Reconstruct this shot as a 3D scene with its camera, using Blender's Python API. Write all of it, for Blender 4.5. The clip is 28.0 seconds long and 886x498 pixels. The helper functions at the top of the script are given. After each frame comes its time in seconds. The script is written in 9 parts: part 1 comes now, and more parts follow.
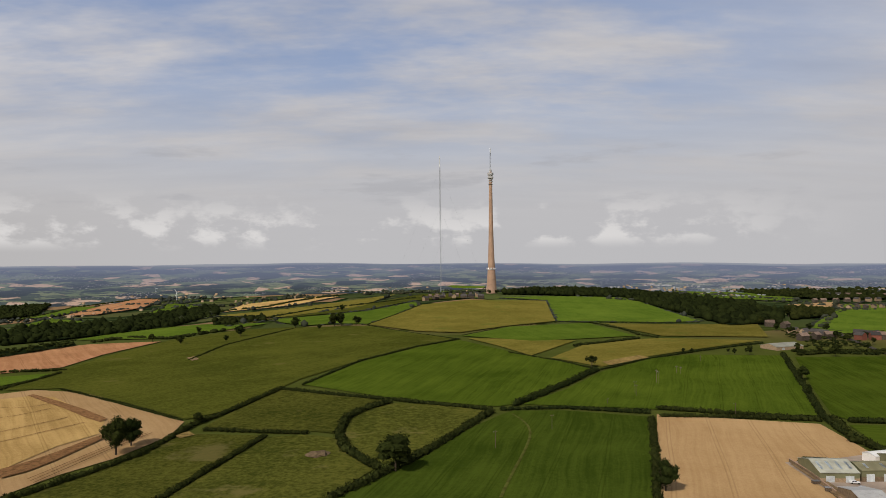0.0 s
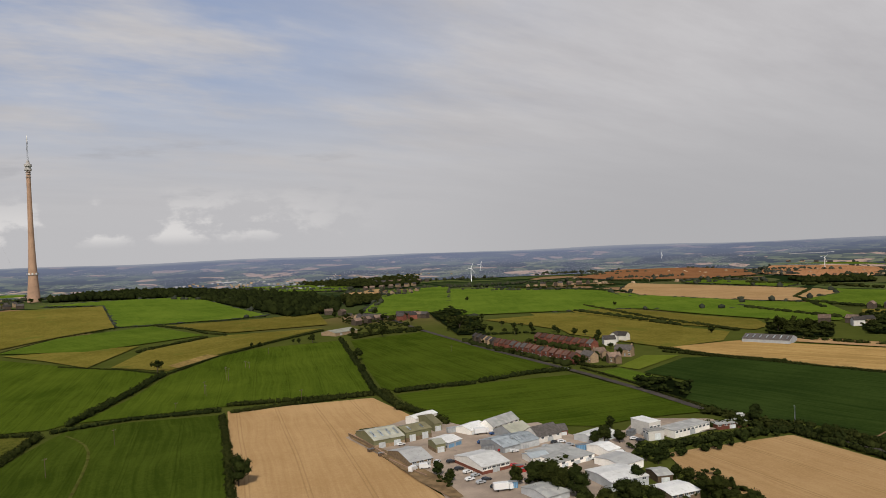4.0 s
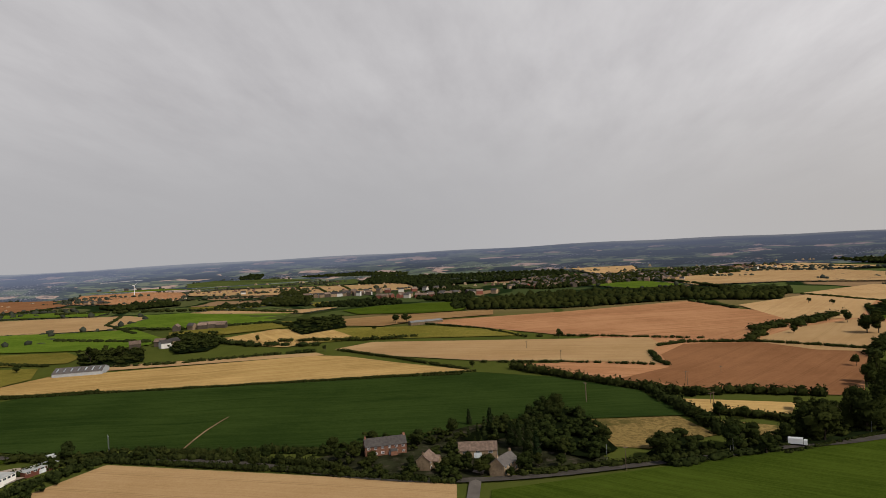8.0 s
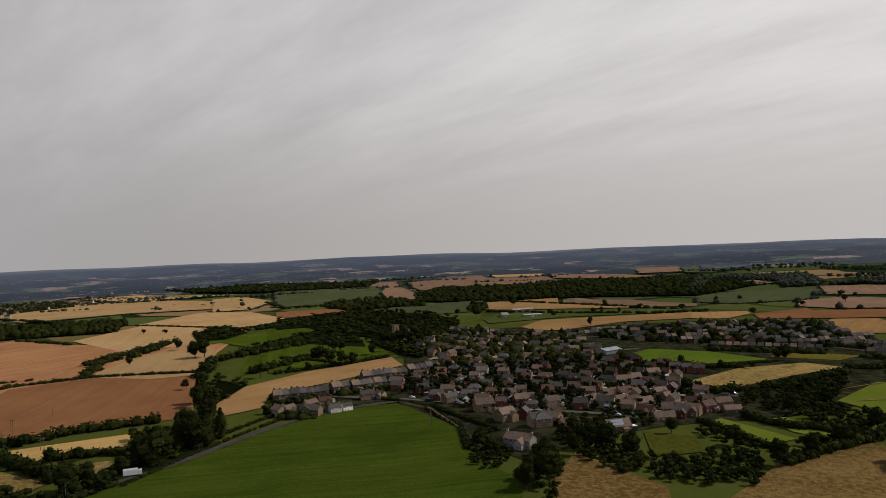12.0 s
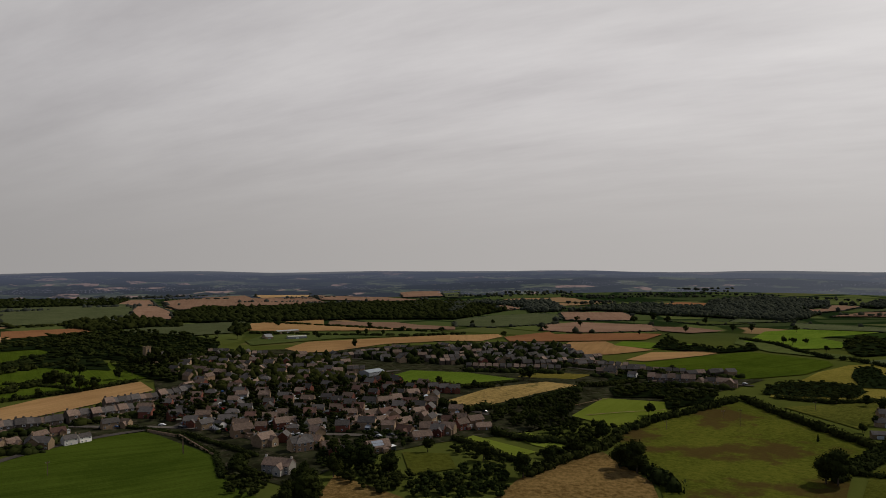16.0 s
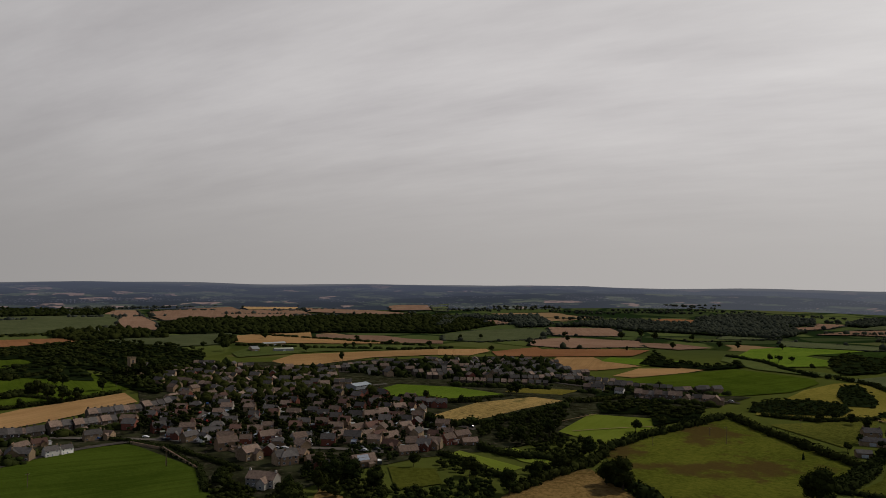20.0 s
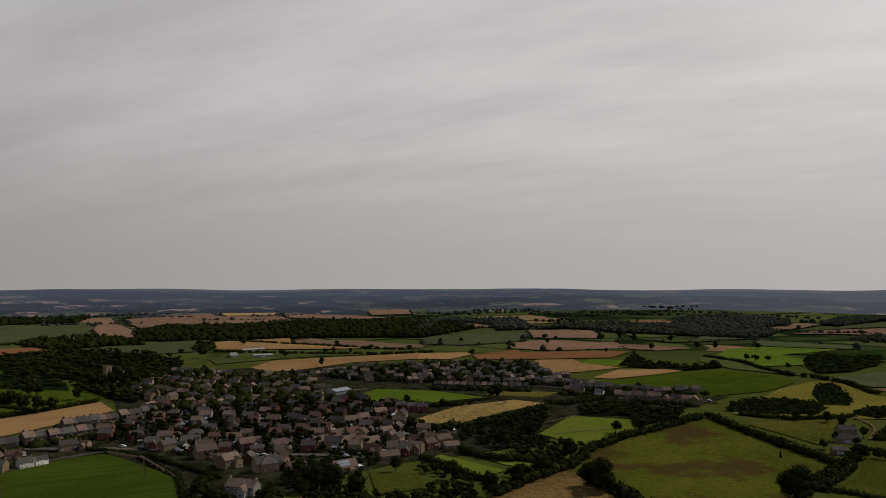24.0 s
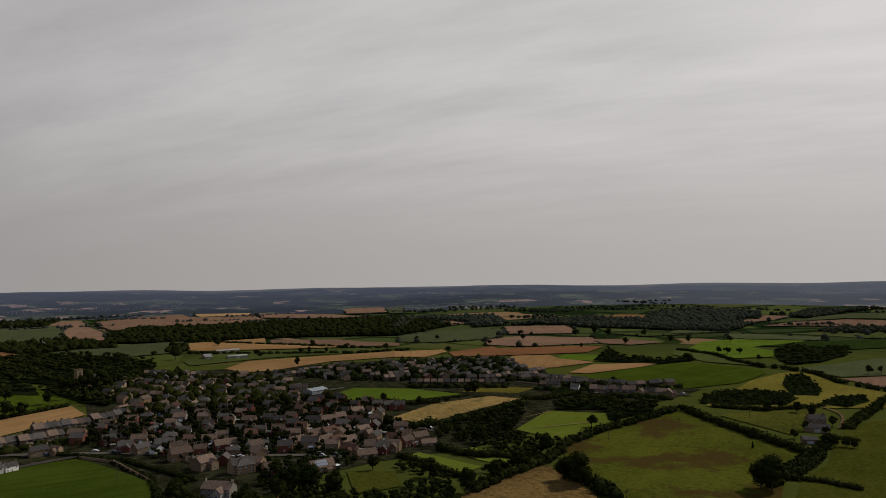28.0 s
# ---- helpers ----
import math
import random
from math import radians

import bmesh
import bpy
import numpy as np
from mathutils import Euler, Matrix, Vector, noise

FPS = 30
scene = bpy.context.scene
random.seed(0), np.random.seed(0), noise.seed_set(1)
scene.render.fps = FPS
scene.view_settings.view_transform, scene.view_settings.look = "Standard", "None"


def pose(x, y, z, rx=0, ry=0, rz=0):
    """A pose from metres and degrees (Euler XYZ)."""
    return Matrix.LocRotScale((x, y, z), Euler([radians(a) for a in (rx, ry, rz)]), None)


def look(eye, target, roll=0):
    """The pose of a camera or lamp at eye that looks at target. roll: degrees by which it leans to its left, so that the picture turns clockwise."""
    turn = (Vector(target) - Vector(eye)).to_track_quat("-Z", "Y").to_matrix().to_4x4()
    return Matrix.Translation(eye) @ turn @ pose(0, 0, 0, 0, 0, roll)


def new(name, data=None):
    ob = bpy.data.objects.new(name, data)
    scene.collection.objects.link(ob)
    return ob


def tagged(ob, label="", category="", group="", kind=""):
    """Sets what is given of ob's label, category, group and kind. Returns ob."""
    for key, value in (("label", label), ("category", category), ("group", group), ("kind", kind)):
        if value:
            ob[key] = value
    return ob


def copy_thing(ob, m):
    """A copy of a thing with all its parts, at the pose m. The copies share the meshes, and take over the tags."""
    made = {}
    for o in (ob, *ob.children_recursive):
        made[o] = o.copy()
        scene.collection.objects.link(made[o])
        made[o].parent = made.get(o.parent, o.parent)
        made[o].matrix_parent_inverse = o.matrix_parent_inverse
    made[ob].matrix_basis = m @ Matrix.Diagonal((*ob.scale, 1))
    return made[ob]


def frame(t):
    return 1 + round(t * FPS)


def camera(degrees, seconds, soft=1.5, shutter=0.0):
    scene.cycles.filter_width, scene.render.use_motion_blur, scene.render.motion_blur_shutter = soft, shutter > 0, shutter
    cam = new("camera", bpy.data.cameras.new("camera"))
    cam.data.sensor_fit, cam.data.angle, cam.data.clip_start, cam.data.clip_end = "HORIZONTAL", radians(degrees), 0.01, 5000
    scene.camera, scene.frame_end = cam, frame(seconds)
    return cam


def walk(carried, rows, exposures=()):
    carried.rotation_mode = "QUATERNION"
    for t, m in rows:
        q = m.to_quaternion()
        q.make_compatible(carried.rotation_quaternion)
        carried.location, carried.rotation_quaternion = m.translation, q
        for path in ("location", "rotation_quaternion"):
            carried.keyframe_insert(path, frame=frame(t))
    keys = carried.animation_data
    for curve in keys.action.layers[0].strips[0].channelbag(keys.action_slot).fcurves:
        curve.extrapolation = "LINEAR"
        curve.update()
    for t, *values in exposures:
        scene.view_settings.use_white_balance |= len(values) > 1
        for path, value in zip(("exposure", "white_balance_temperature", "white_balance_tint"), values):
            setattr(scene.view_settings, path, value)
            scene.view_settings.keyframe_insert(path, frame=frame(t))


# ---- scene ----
cam = camera(63.0, 28.0, soft=0.6)
EYE = 100.0
# seconds, pitch + 90, roll, yaw; the camera turns where it hangs
TURNS = [
    (0.0, 90.71, 0.51, 0.01),
    (0.5, 90.56, 0.72, -2.35),
    (1.0, 90.44, 1.02, -5.01),
    (1.5, 90.26, 1.22, -8.29),
    (2.0, 90.04, 1.66, -14.11),
    (2.5, 89.79, 2.02, -20.23),
    (4.5, 89.61, 2.46, -38.48),
    (5.0, 89.54, 2.58, -44.73),
    (5.5, 89.48, 2.83, -51.03),
    (6.0, 89.47, 2.89, -57.3),
    (6.5, 89.48, 2.88, -63.41),
    (7.0, 89.48, 2.87, -69.76),
    (7.5, 89.46, 2.88, -77.11),
    (8.0, 89.43, 2.96, -84.49),
    (8.5, 89.43, 2.84, -91.49),
    (9.0, 89.4, 2.81, -98.4),
    (9.5, 89.39, 2.74, -105.16),
    (10.0, 89.38, 2.73, -111.2),
    (10.5, 89.42, 2.62, -117.04),
    (11.0, 89.49, 2.53, -122.62),
    (11.5, 89.57, 2.37, -128.19),
    (12.0, 89.65, 2.33, -133.87),
    (12.5, 89.73, 2.32, -139.86),
    (13.0, 89.83, 2.25, -145.63),
    (13.5, 89.95, 2.18, -151.01),
    (13.8, 90.04, 2.1, -152.2),
    (14.5, 90.35, 1.5, -152.1),
    (15.5, 90.8, 0.45, -152.06),
    (16.0, 90.98, 0.12, -152.09),
    (16.5, 91.16, -0.11, -152.14),
    (17.0, 91.32, -0.31, -152.22),
    (17.5, 91.48, -0.44, -152.31),
    (18.0, 91.61, -0.56, -152.41),
    (18.5, 91.74, -0.61, -152.53),
    (19.0, 91.87, -0.66, -152.66),
    (19.5, 91.96, -0.65, -152.82),
    (20.0, 92.08, -0.61, -152.99),
    (20.5, 92.15, -0.6, -153.17),
    (21.0, 92.22, -0.51, -153.37),
    (21.5, 92.26, -0.46, -153.56),
    (23.5, 92.37, -0.06, -154.39),
    (24.0, 92.39, 0.01, -154.6),
    (24.5, 92.41, 0.15, -154.82),
    (25.0, 92.41, 0.23, -155.06),
    (25.5, 92.39, 0.33, -155.29),
    (26.0, 92.36, 0.43, -155.52),
    (26.5, 92.31, 0.52, -155.77),
    (27.0, 92.28, 0.6, -155.99),
    (27.5, 92.24, 0.69, -156.27),
    (28.0, 92.18, 0.77, -156.55),
]
EXPOSURES = [(0.0, 0.0), (7.0, 0.0), (11.0, -0.25), (15.5, -0.56), (28.0, -0.68)]
walk(cam, [(t, pose(0, 0, EYE, rx, ry, rz)) for t, rx, ry, rz in TURNS], EXPOSURES)

# ---- light ----
SUN_TURN, SUN_UP = 215.0, 44.0
sun_way = Vector((math.sin(radians(SUN_TURN)) * math.cos(radians(SUN_UP)), math.cos(radians(SUN_TURN)) * math.cos(radians(SUN_UP)), math.sin(radians(SUN_UP))))
sun = new("sun", bpy.data.lights.new("sun", "SUN"))
sun.data.energy, sun.data.angle, sun.data.color = 3.5, radians(0.6), (1.0, 0.93, 0.82)
sun.matrix_world = look(sun_way * 900, (0, 0, 0))


class Nodes:
    """Short calls for building a node tree."""

    def __init__(self, tree):
        self.tree = tree
        tree.nodes.clear()

    def add(self, kind, inputs=()):
        n = self.tree.nodes.new(kind)
        for k, v in dict(inputs).items():
            if isinstance(v, bpy.types.NodeSocket):
                self.tree.links.new(v, n.inputs[k])
            else:
                n.inputs[k].default_value = v
        return n

    def math(self, op, a, b=0.0, c=0.0, clamp=False):
        n = self.add("ShaderNodeMath", {0: a, 1: b, 2: c})
        n.operation, n.use_clamp = op, clamp
        return n.outputs[0]

    def vec(self, op, a, b=(0, 0, 0)):
        n = self.add("ShaderNodeVectorMath", {0: a, 1: b})
        n.operation = op
        return n.outputs["Value" if op in ("DOT_PRODUCT", "LENGTH") else "Vector"]

    def noise(self, at, scale, detail=4.0, rough=0.55, out="Fac"):
        return self.add("ShaderNodeTexNoise", {"Vector": at, "Scale": scale, "Detail": detail, "Roughness": rough}).outputs[out]

    def ramp(self, fac, stops):
        n = self.add("ShaderNodeValToRGB", {"Fac": fac})
        el = n.color_ramp.elements
        while len(el) < len(stops):
            el.new(0.5)
        for e, (p, c) in zip(el, stops):
            e.position, e.color = p, (*c, 1) if len(c) == 3 else c
        return n.outputs["Color"]

    def mix(self, fac, a, b, blend="MIX"):
        n = self.add("ShaderNodeMix")
        n.data_type, n.blend_type = "RGBA", blend
        for s, v in ((n.inputs[0], fac), (n.inputs[6], a), (n.inputs[7], b)):
            if isinstance(v, bpy.types.NodeSocket):
                self.tree.links.new(v, s)
            elif isinstance(v, (int, float)):
                s.default_value = v
            else:
                s.default_value = (*v, 1)
        return n.outputs[2]

    def span(self, v, lo, hi, a=0.0, b=1.0):
        n = self.add("ShaderNodeMapRange", {"Value": v, "From Min": lo, "From Max": hi, "To Min": a, "To Max": b})
        n.interpolation_type = "SMOOTHSTEP"
        return n.outputs[0]


world = bpy.data.worlds.new("sky")
scene.world = world
world.use_nodes = True
W = Nodes(world.node_tree)
way = W.add("ShaderNodeTexCoord").outputs["Generated"]
sky = W.add("ShaderNodeTexSky")
sky.sky_type, sky.sun_disc, sky.sun_elevation, sky.sun_rotation, sky.altitude, sky.dust_density = "NISHITA", False, radians(SUN_UP), radians(SUN_TURN), 250.0, 1.5
parts = W.add("ShaderNodeSeparateXYZ", {0: way}).outputs
up = W.math("MAXIMUM", parts[2], 0.0)
flat = W.vec("DIVIDE", way, W.add("ShaderNodeCombineXYZ", {0: W.math("ADD", up, 0.16), 1: W.math("ADD", up, 0.16), 2: 1.0}).outputs[0])
high = W.noise(W.vec("MULTIPLY", flat, (0.55, 1.0, 0.2)), 1.3, 6.0, 0.6)
veil = W.noise(W.vec("MULTIPLY", flat, (0.35, 1.1, 0.1)), 2.6, 5.0, 0.62)
north = W.vec("DOT_PRODUCT", way, (-0.25, 0.97, 0.0))
clear = W.math("MULTIPLY", W.span(north, 0.40, 0.95), W.span(up, 0.05, 0.30))
gap = W.math("MULTIPLY", clear, W.span(high, 0.64, 0.40))
toward = W.math("MAXIMUM", W.vec("DOT_PRODUCT", way, tuple(sun_way)), 0.0)
glow = W.math("POWER", toward, 5.0)
grey = W.ramp(W.math("ADD", W.math("MULTIPLY", veil, 0.7), W.math("MULTIPLY", high, 0.3)), [(0.3, (0.435, 0.422, 0.438)), (0.55, (0.545, 0.532, 0.545)), (0.75, (0.625, 0.612, 0.620))])
lit = W.vec("DOT_PRODUCT", way, (sun_way.x / math.cos(radians(SUN_UP)), sun_way.y / math.cos(radians(SUN_UP)), 0.0))
grey = W.mix(W.span(up, 0.26, 0.0), grey, W.mix(W.span(lit, -0.8, -0.1), (0.50, 0.494, 0.507), (0.385, 0.373, 0.370)))
grey = W.mix(1.0, grey, W.mix(W.span(lit, -0.85, 0.95), (1.0, 1.0, 1.0), (1.75, 1.72, 1.68)), "MULTIPLY")
east = W.math("MULTIPLY", W.span(W.vec("DOT_PRODUCT", way, (0.90, 0.43, 0.0)), 0.80, 0.98), W.span(up, 0.24, 0.02))
grey = W.mix(W.math("MULTIPLY", east, 0.40), grey, (0.325, 0.322, 0.332))
grey = W.mix(W.math("MULTIPLY", glow, 0.7), grey, (1.3, 1.28, 1.25))
grey = W.mix(W.span(up, 0.36, 0.68), grey, (0.155, 0.19, 0.27))
blue = W.mix(0.5, W.vec("SCALE", sky.outputs[0]), (0.23, 0.33, 0.60))
blue.node.inputs[6].links[0].from_node.inputs["Scale"].default_value = 0.10
air = W.mix(W.math("MULTIPLY", gap, 0.85), grey, blue)
# low heaps of cumulus in the north
turn = W.math("ARCTAN2", parts[0], parts[1])
heap_at = W.add("ShaderNodeCombineXYZ", {0: W.math("MULTIPLY", turn, 12.0), 1: W.math("MULTIPLY", parts[2], 21.0), 2: 0.7}).outputs[0]
heap = W.noise(heap_at, 1.25, 7.0, 0.58)
where = W.noise(W.vec("MULTIPLY", heap_at, (0.5, 0.2, 1.0)), 1.1, 2.0)
band = W.math("MULTIPLY", W.span(up, 0.010, 0.030), W.span(up, 0.10, 0.03))
heap = W.math("MULTIPLY", W.math("MULTIPLY", W.span(W.math("ADD", heap, W.math("MULTIPLY", where, 0.35)), 0.66, 0.79), band), W.span(north, 0.70, 0.90))
air = W.mix(W.math("MULTIPLY", heap, 0.85), air, (0.72, 0.70, 0.69))
flatc = W.noise(W.add("ShaderNodeCombineXYZ", {0: W.math("MULTIPLY", turn, 4.0), 1: W.math("MULTIPLY", parts[2], 24.0), 2: 4.2}).outputs[0], 1.4, 5.0, 0.55)
base = W.math("MULTIPLY", W.math("MULTIPLY", W.span(flatc, 0.56, 0.68), W.span(up, 0.05, 0.09)), W.math("MULTIPLY", W.span(up, 0.20, 0.13), W.span(north, 0.5, 0.9)))
air = W.mix(W.math("MULTIPLY", base, 0.4), air, (0.36, 0.36, 0.385))
W.add("ShaderNodeOutputWorld", {0: W.add("ShaderNodeBackground", {0: air, 1: 1.0}).outputs[0]})

# ---- materials ----
MATS = {}


def surface(name, build, rough=0.9, metal=0.0, bump=0.0, dist=0.1, spec=0.3):
    """A material; build(n, at) gives its colour and, if wanted, a height for the bump."""
    m = bpy.data.materials.new(name)
    m.use_nodes = True
    n = Nodes(m.node_tree)
    at = n.add("ShaderNodeTexCoord").outputs["Object"]
    made = build(n, at)
    col, hgt = made if isinstance(made, tuple) else (made, None)
    ins = {"Base Color": col, "Roughness": rough, "Metallic": metal, "Specular IOR Level": spec}
    if hgt is not None and bump:
        ins["Normal"] = n.add("ShaderNodeBump", {"Height": hgt, "Strength": bump, "Distance": dist}).outputs[0]
    n.add("ShaderNodeOutputMaterial", {0: n.add("ShaderNodeBsdfPrincipled", ins).outputs[0]})
    MATS[name] = m
    return m


def crop_look(dark, light, lines=0.25, row=0.9, tuft=0.3, bare=None, tram=0.0, level=0.5):
    """Colour of a field: broad patches, tufts, streaks along the rows (local y), wheel tracks, fine grain."""

    def build(n, at):
        luck = n.add("ShaderNodeObjectInfo").outputs["Random"]
        warp = n.vec("ADD", at, n.vec("MULTIPLY", n.noise(at, 0.010, 2.0, out="Color"), (16, 16, 0)))
        broad = n.noise(warp, 0.012, 4.0, 0.6)
        mid = n.noise(n.vec("MULTIPLY", warp, (1.0, 0.3, 1.0)), 0.09, 4.0, 0.6)
        clump = n.noise(at, 0.34, 5.0, 0.72)
        fine = n.noise(at, 1.1, 3.0, 0.75)
        streak = n.noise(n.vec("MULTIPLY", warp, (1.0, 0.02, 1.0)), row, 3.0, 0.65)
        fac = n.math("ADD", n.math("MULTIPLY", broad, 0.8), n.math("MULTIPLY", mid, 0.4))
        fac = n.math("ADD", fac, n.math("MULTIPLY", clump, tuft * 2))
        fac = n.math("ADD", fac, n.math("MULTIPLY", fine, 0.5))
        fac = n.math("ADD", fac, n.math("MULTIPLY", streak, lines * 2))
        mean = 0.4 + 0.2 + tuft + 0.25 + lines
        col = n.mix(n.span(fac, mean - 0.30, mean + 0.30), dark, light)
        if bare:
            spot = n.noise(n.vec("ADD", warp, n.vec("MULTIPLY", n.noise(at, 0.08, 3.0, out="Color"), (9, 9, 0))), 0.022, 5.0, 0.65)
            col = n.mix(n.math("MULTIPLY", n.span(spot, level + 0.03, level + 0.14), 0.8), col, bare)
        if tram:
            x = n.add("ShaderNodeSeparateXYZ", {0: n.vec("ADD", at, n.vec("MULTIPLY", n.noise(at, 0.006, 1.0, out="Color"), (7, 7, 0)))}).outputs[0]
            v = n.math("ABSOLUTE", n.math("SUBTRACT", n.math("PINGPONG", x, 24.0), 12.0))
            v = n.math("ABSOLUTE", n.math("SUBTRACT", v, 0.9))
            col = n.mix(n.math("MULTIPLY", n.span(v, 0.5, 0.15), tram), col, [c * 0.45 for c in dark])
        col = n.vec("SCALE", col)
        n.tree.links.new(n.span(luck, 0.0, 1.0, 0.88, 1.12), col.node.inputs["Scale"])
        return col, n.math("ADD", clump, n.math("ADD", fine, streak))

    return build


for key, args in {
    "crop": ((0.032, 0.051, 0.0048), (0.070, 0.096, 0.0102), 0.30, 0.5, 0.15, None, 0.22),
    # crop darkened in colour, for the southern field viewed towards the sun
    "ley": ((0.026, 0.041, 0.0046), (0.055, 0.077, 0.0096), 0.30, 0.5, 0.15, None, 0.22),
    "grass": ((0.042, 0.056, 0.015), (0.080, 0.094, 0.027), 0.15, 0.4, 0.3, None, 0.1),
    "bright": ((0.058, 0.096, 0.010), (0.110, 0.154, 0.018), 0.15, 0.4, 0.3, None, 0.1),
    "mown": ((0.095, 0.122, 0.014), (0.140, 0.165, 0.024), 0.15, 0.3, 0.2),
    "pasture": ((0.040, 0.047, 0.007), (0.084, 0.086, 0.014), 0.08, 0.4, 0.6, (0.100, 0.090, 0.022), 0, 0.56),
    "meadow": ((0.034, 0.040, 0.007), (0.094, 0.092, 0.017), 0.06, 0.5, 0.7, (0.125, 0.105, 0.034), 0, 0.54),
    "dry_pasture": ((0.098, 0.086, 0.014), (0.172, 0.140, 0.029), 0.10, 0.4, 0.5, (0.100, 0.105, 0.018), 0, 0.53),
    "hillside": ((0.050, 0.060, 0.0080), (0.108, 0.112, 0.016), 0.05, 0.4, 0.7, (0.062, 0.036, 0.014), 0, 0.46),
    "maize": ((0.014, 0.026, 0.0055), (0.031, 0.049, 0.0105), 0.40, 0.45, 0.2),
    "wheat": ((0.325, 0.198, 0.088), (0.43, 0.278, 0.134), 0.25, 0.5, 0.15, None, 0.25),
    "barley": ((0.32, 0.200, 0.070), (0.51, 0.330, 0.124), 0.45, 0.22, 0.2, None, 0.25),
    # the next two field colours are greyed with distance haze
    "hazed_stubble": ((0.150, 0.090, 0.058), (0.220, 0.135, 0.090), 0.35, 0.22, 0.2, None, 0.2),
    "hazed_grass": ((0.052, 0.061, 0.027), (0.086, 0.096, 0.043), 0.15, 0.4, 0.3, None, 0.1),
    "stubble": ((0.275, 0.130, 0.060), (0.41, 0.208, 0.100), 0.45, 0.22, 0.2, None, 0.3),
    "ripe": ((0.215, 0.122, 0.050), (0.310, 0.185, 0.080), 0.3, 0.4, 0.15, None, 0.25),
    "earth": ((0.15, 0.068, 0.030), (0.225, 0.107, 0.049), 0.2, 0.4, 0.2, None, 0.25),
    "rough": ((0.12, 0.085, 0.028), (0.28, 0.190, 0.068), 0.05, 0.4, 0.8, (0.060, 0.058, 0.016), 0, 0.52),
    "heath": ((0.080, 0.050, 0.016), (0.190, 0.122, 0.044), 0.05, 0.4, 0.9, (0.046, 0.044, 0.014), 0, 0.54),
}.items():
    surface(key, crop_look(*args), rough=0.95, bump=0.5, dist=0.4, spec=0.0)
FIELD_LABELS = {
    "crop": "dark green field of young crop with faint rows", "ley": "deep green field of young growth, darkened, with faint rows", "grass": "dull green grass field between hedges", "bright": "bright green grass field between hedges", "mown": "light green freshly mown grass",
    "pasture": "olive green grazed pasture on the hill", "meadow": "uneven green meadow with pale dry tufts", "dry_pasture": "yellowish dry pasture",
    "hillside": "green hillside with brown worn patches", "maize": "very dark green tall crop with fine rows", "wheat": "pale tan field of ripe wheat",
    "barley": "golden field of ripe barley with straw lines", "stubble": "reddish tan stubble with harvest lines", "hazed_stubble": "pinkish brown stubble field with haze in its colour", "hazed_grass": "grass field between hedges with grey haze in its colour", "ripe": "deep golden field of ripe grain", "earth": "brown field of bare earth and stubble",
    "rough": "rough ground with tall dry straw-coloured grass", "heath": "rough ground with rust-brown dry grass",
}


def ground_look(n, at):
    cell = n.add("ShaderNodeTexVoronoi", {"Vector": n.vec("ADD", at, n.vec("MULTIPLY", n.noise(at, 0.004, 2.0, out="Color"), (160, 160, 0))), "Scale": 0.0052, "Randomness": 0.85})
    pick = n.add("ShaderNodeSeparateColor", {0: cell.outputs["Color"]}).outputs[0]
    col = n.ramp(pick, [(0.0, (0.036, 0.048, 0.017)), (0.22, (0.054, 0.070, 0.022)), (0.42, (0.074, 0.090, 0.027)), (0.56, (0.046, 0.060, 0.020)), (0.68, (0.22, 0.138, 0.072)), (0.88, (0.074, 0.080, 0.028))])
    col.node.color_ramp.interpolation = "CONSTANT"
    edge = n.add("ShaderNodeTexVoronoi", {"Vector": cell.inputs["Vector"].links[0].from_socket, "Scale": 0.0052, "Randomness": 0.85})
    edge.feature = "DISTANCE_TO_EDGE"
    edge = edge.outputs["Distance"]
    col = n.mix(n.span(edge, 0.05, 0.03), col, (0.012, 0.022, 0.007))
    wood = n.noise(at, 0.0022, 5.0, 0.6)
    col = n.mix(n.span(wood, 0.60, 0.63), col, (0.011, 0.020, 0.008))
    near = n.span(n.vec("LENGTH", at), 800.0, 1300.0)
    turf = n.mix(n.noise(at, 0.03, 6.0, 0.65), (0.036, 0.048, 0.009), (0.088, 0.096, 0.020))
    return n.mix(near, turf, col), n.noise(at, 0.5, 3.0)


surface("ground", ground_look, rough=0.95, bump=0.4, dist=0.4, spec=0.0)


def plain(name, colour, rough=0.8, vary=0.25, scale=0.6, metal=0.0, bump=0.2, spec=0.08, stain=None, each=0.0):
    def build(n, at):
        luck = n.add("ShaderNodeObjectInfo").outputs["Random"]
        a = n.noise(at, scale, 4.0, 0.6)
        b = n.noise(at, scale * 8, 3.0, 0.65)
        col = n.mix(n.span(a, 0.3, 0.7), [c * (1 - vary) for c in colour], [min(1, c * (1 + vary)) for c in colour])
        col = n.mix(n.math("MULTIPLY", n.span(b, 0.5, 0.72), 0.35), col, [c * 0.6 for c in colour])
        if stain:
            col = n.mix(n.math("MULTIPLY", n.span(n.noise(at, scale * 2.3, 5.0, 0.65), 0.52, 0.7), 0.7), col, stain)
        col = n.vec("SCALE", col)
        size = n.span(luck, 0, 1, 0.68, 1.32)
        if each:
            size = n.math("MULTIPLY", size, n.span(n.add("ShaderNodeNewGeometry").outputs["Random Per Island"], 0, 1, 1 - each, 1 + each))
        n.tree.links.new(size, col.node.inputs["Scale"])
        return col, b

    return surface(name, build, rough, metal, bump, 0.05, spec)


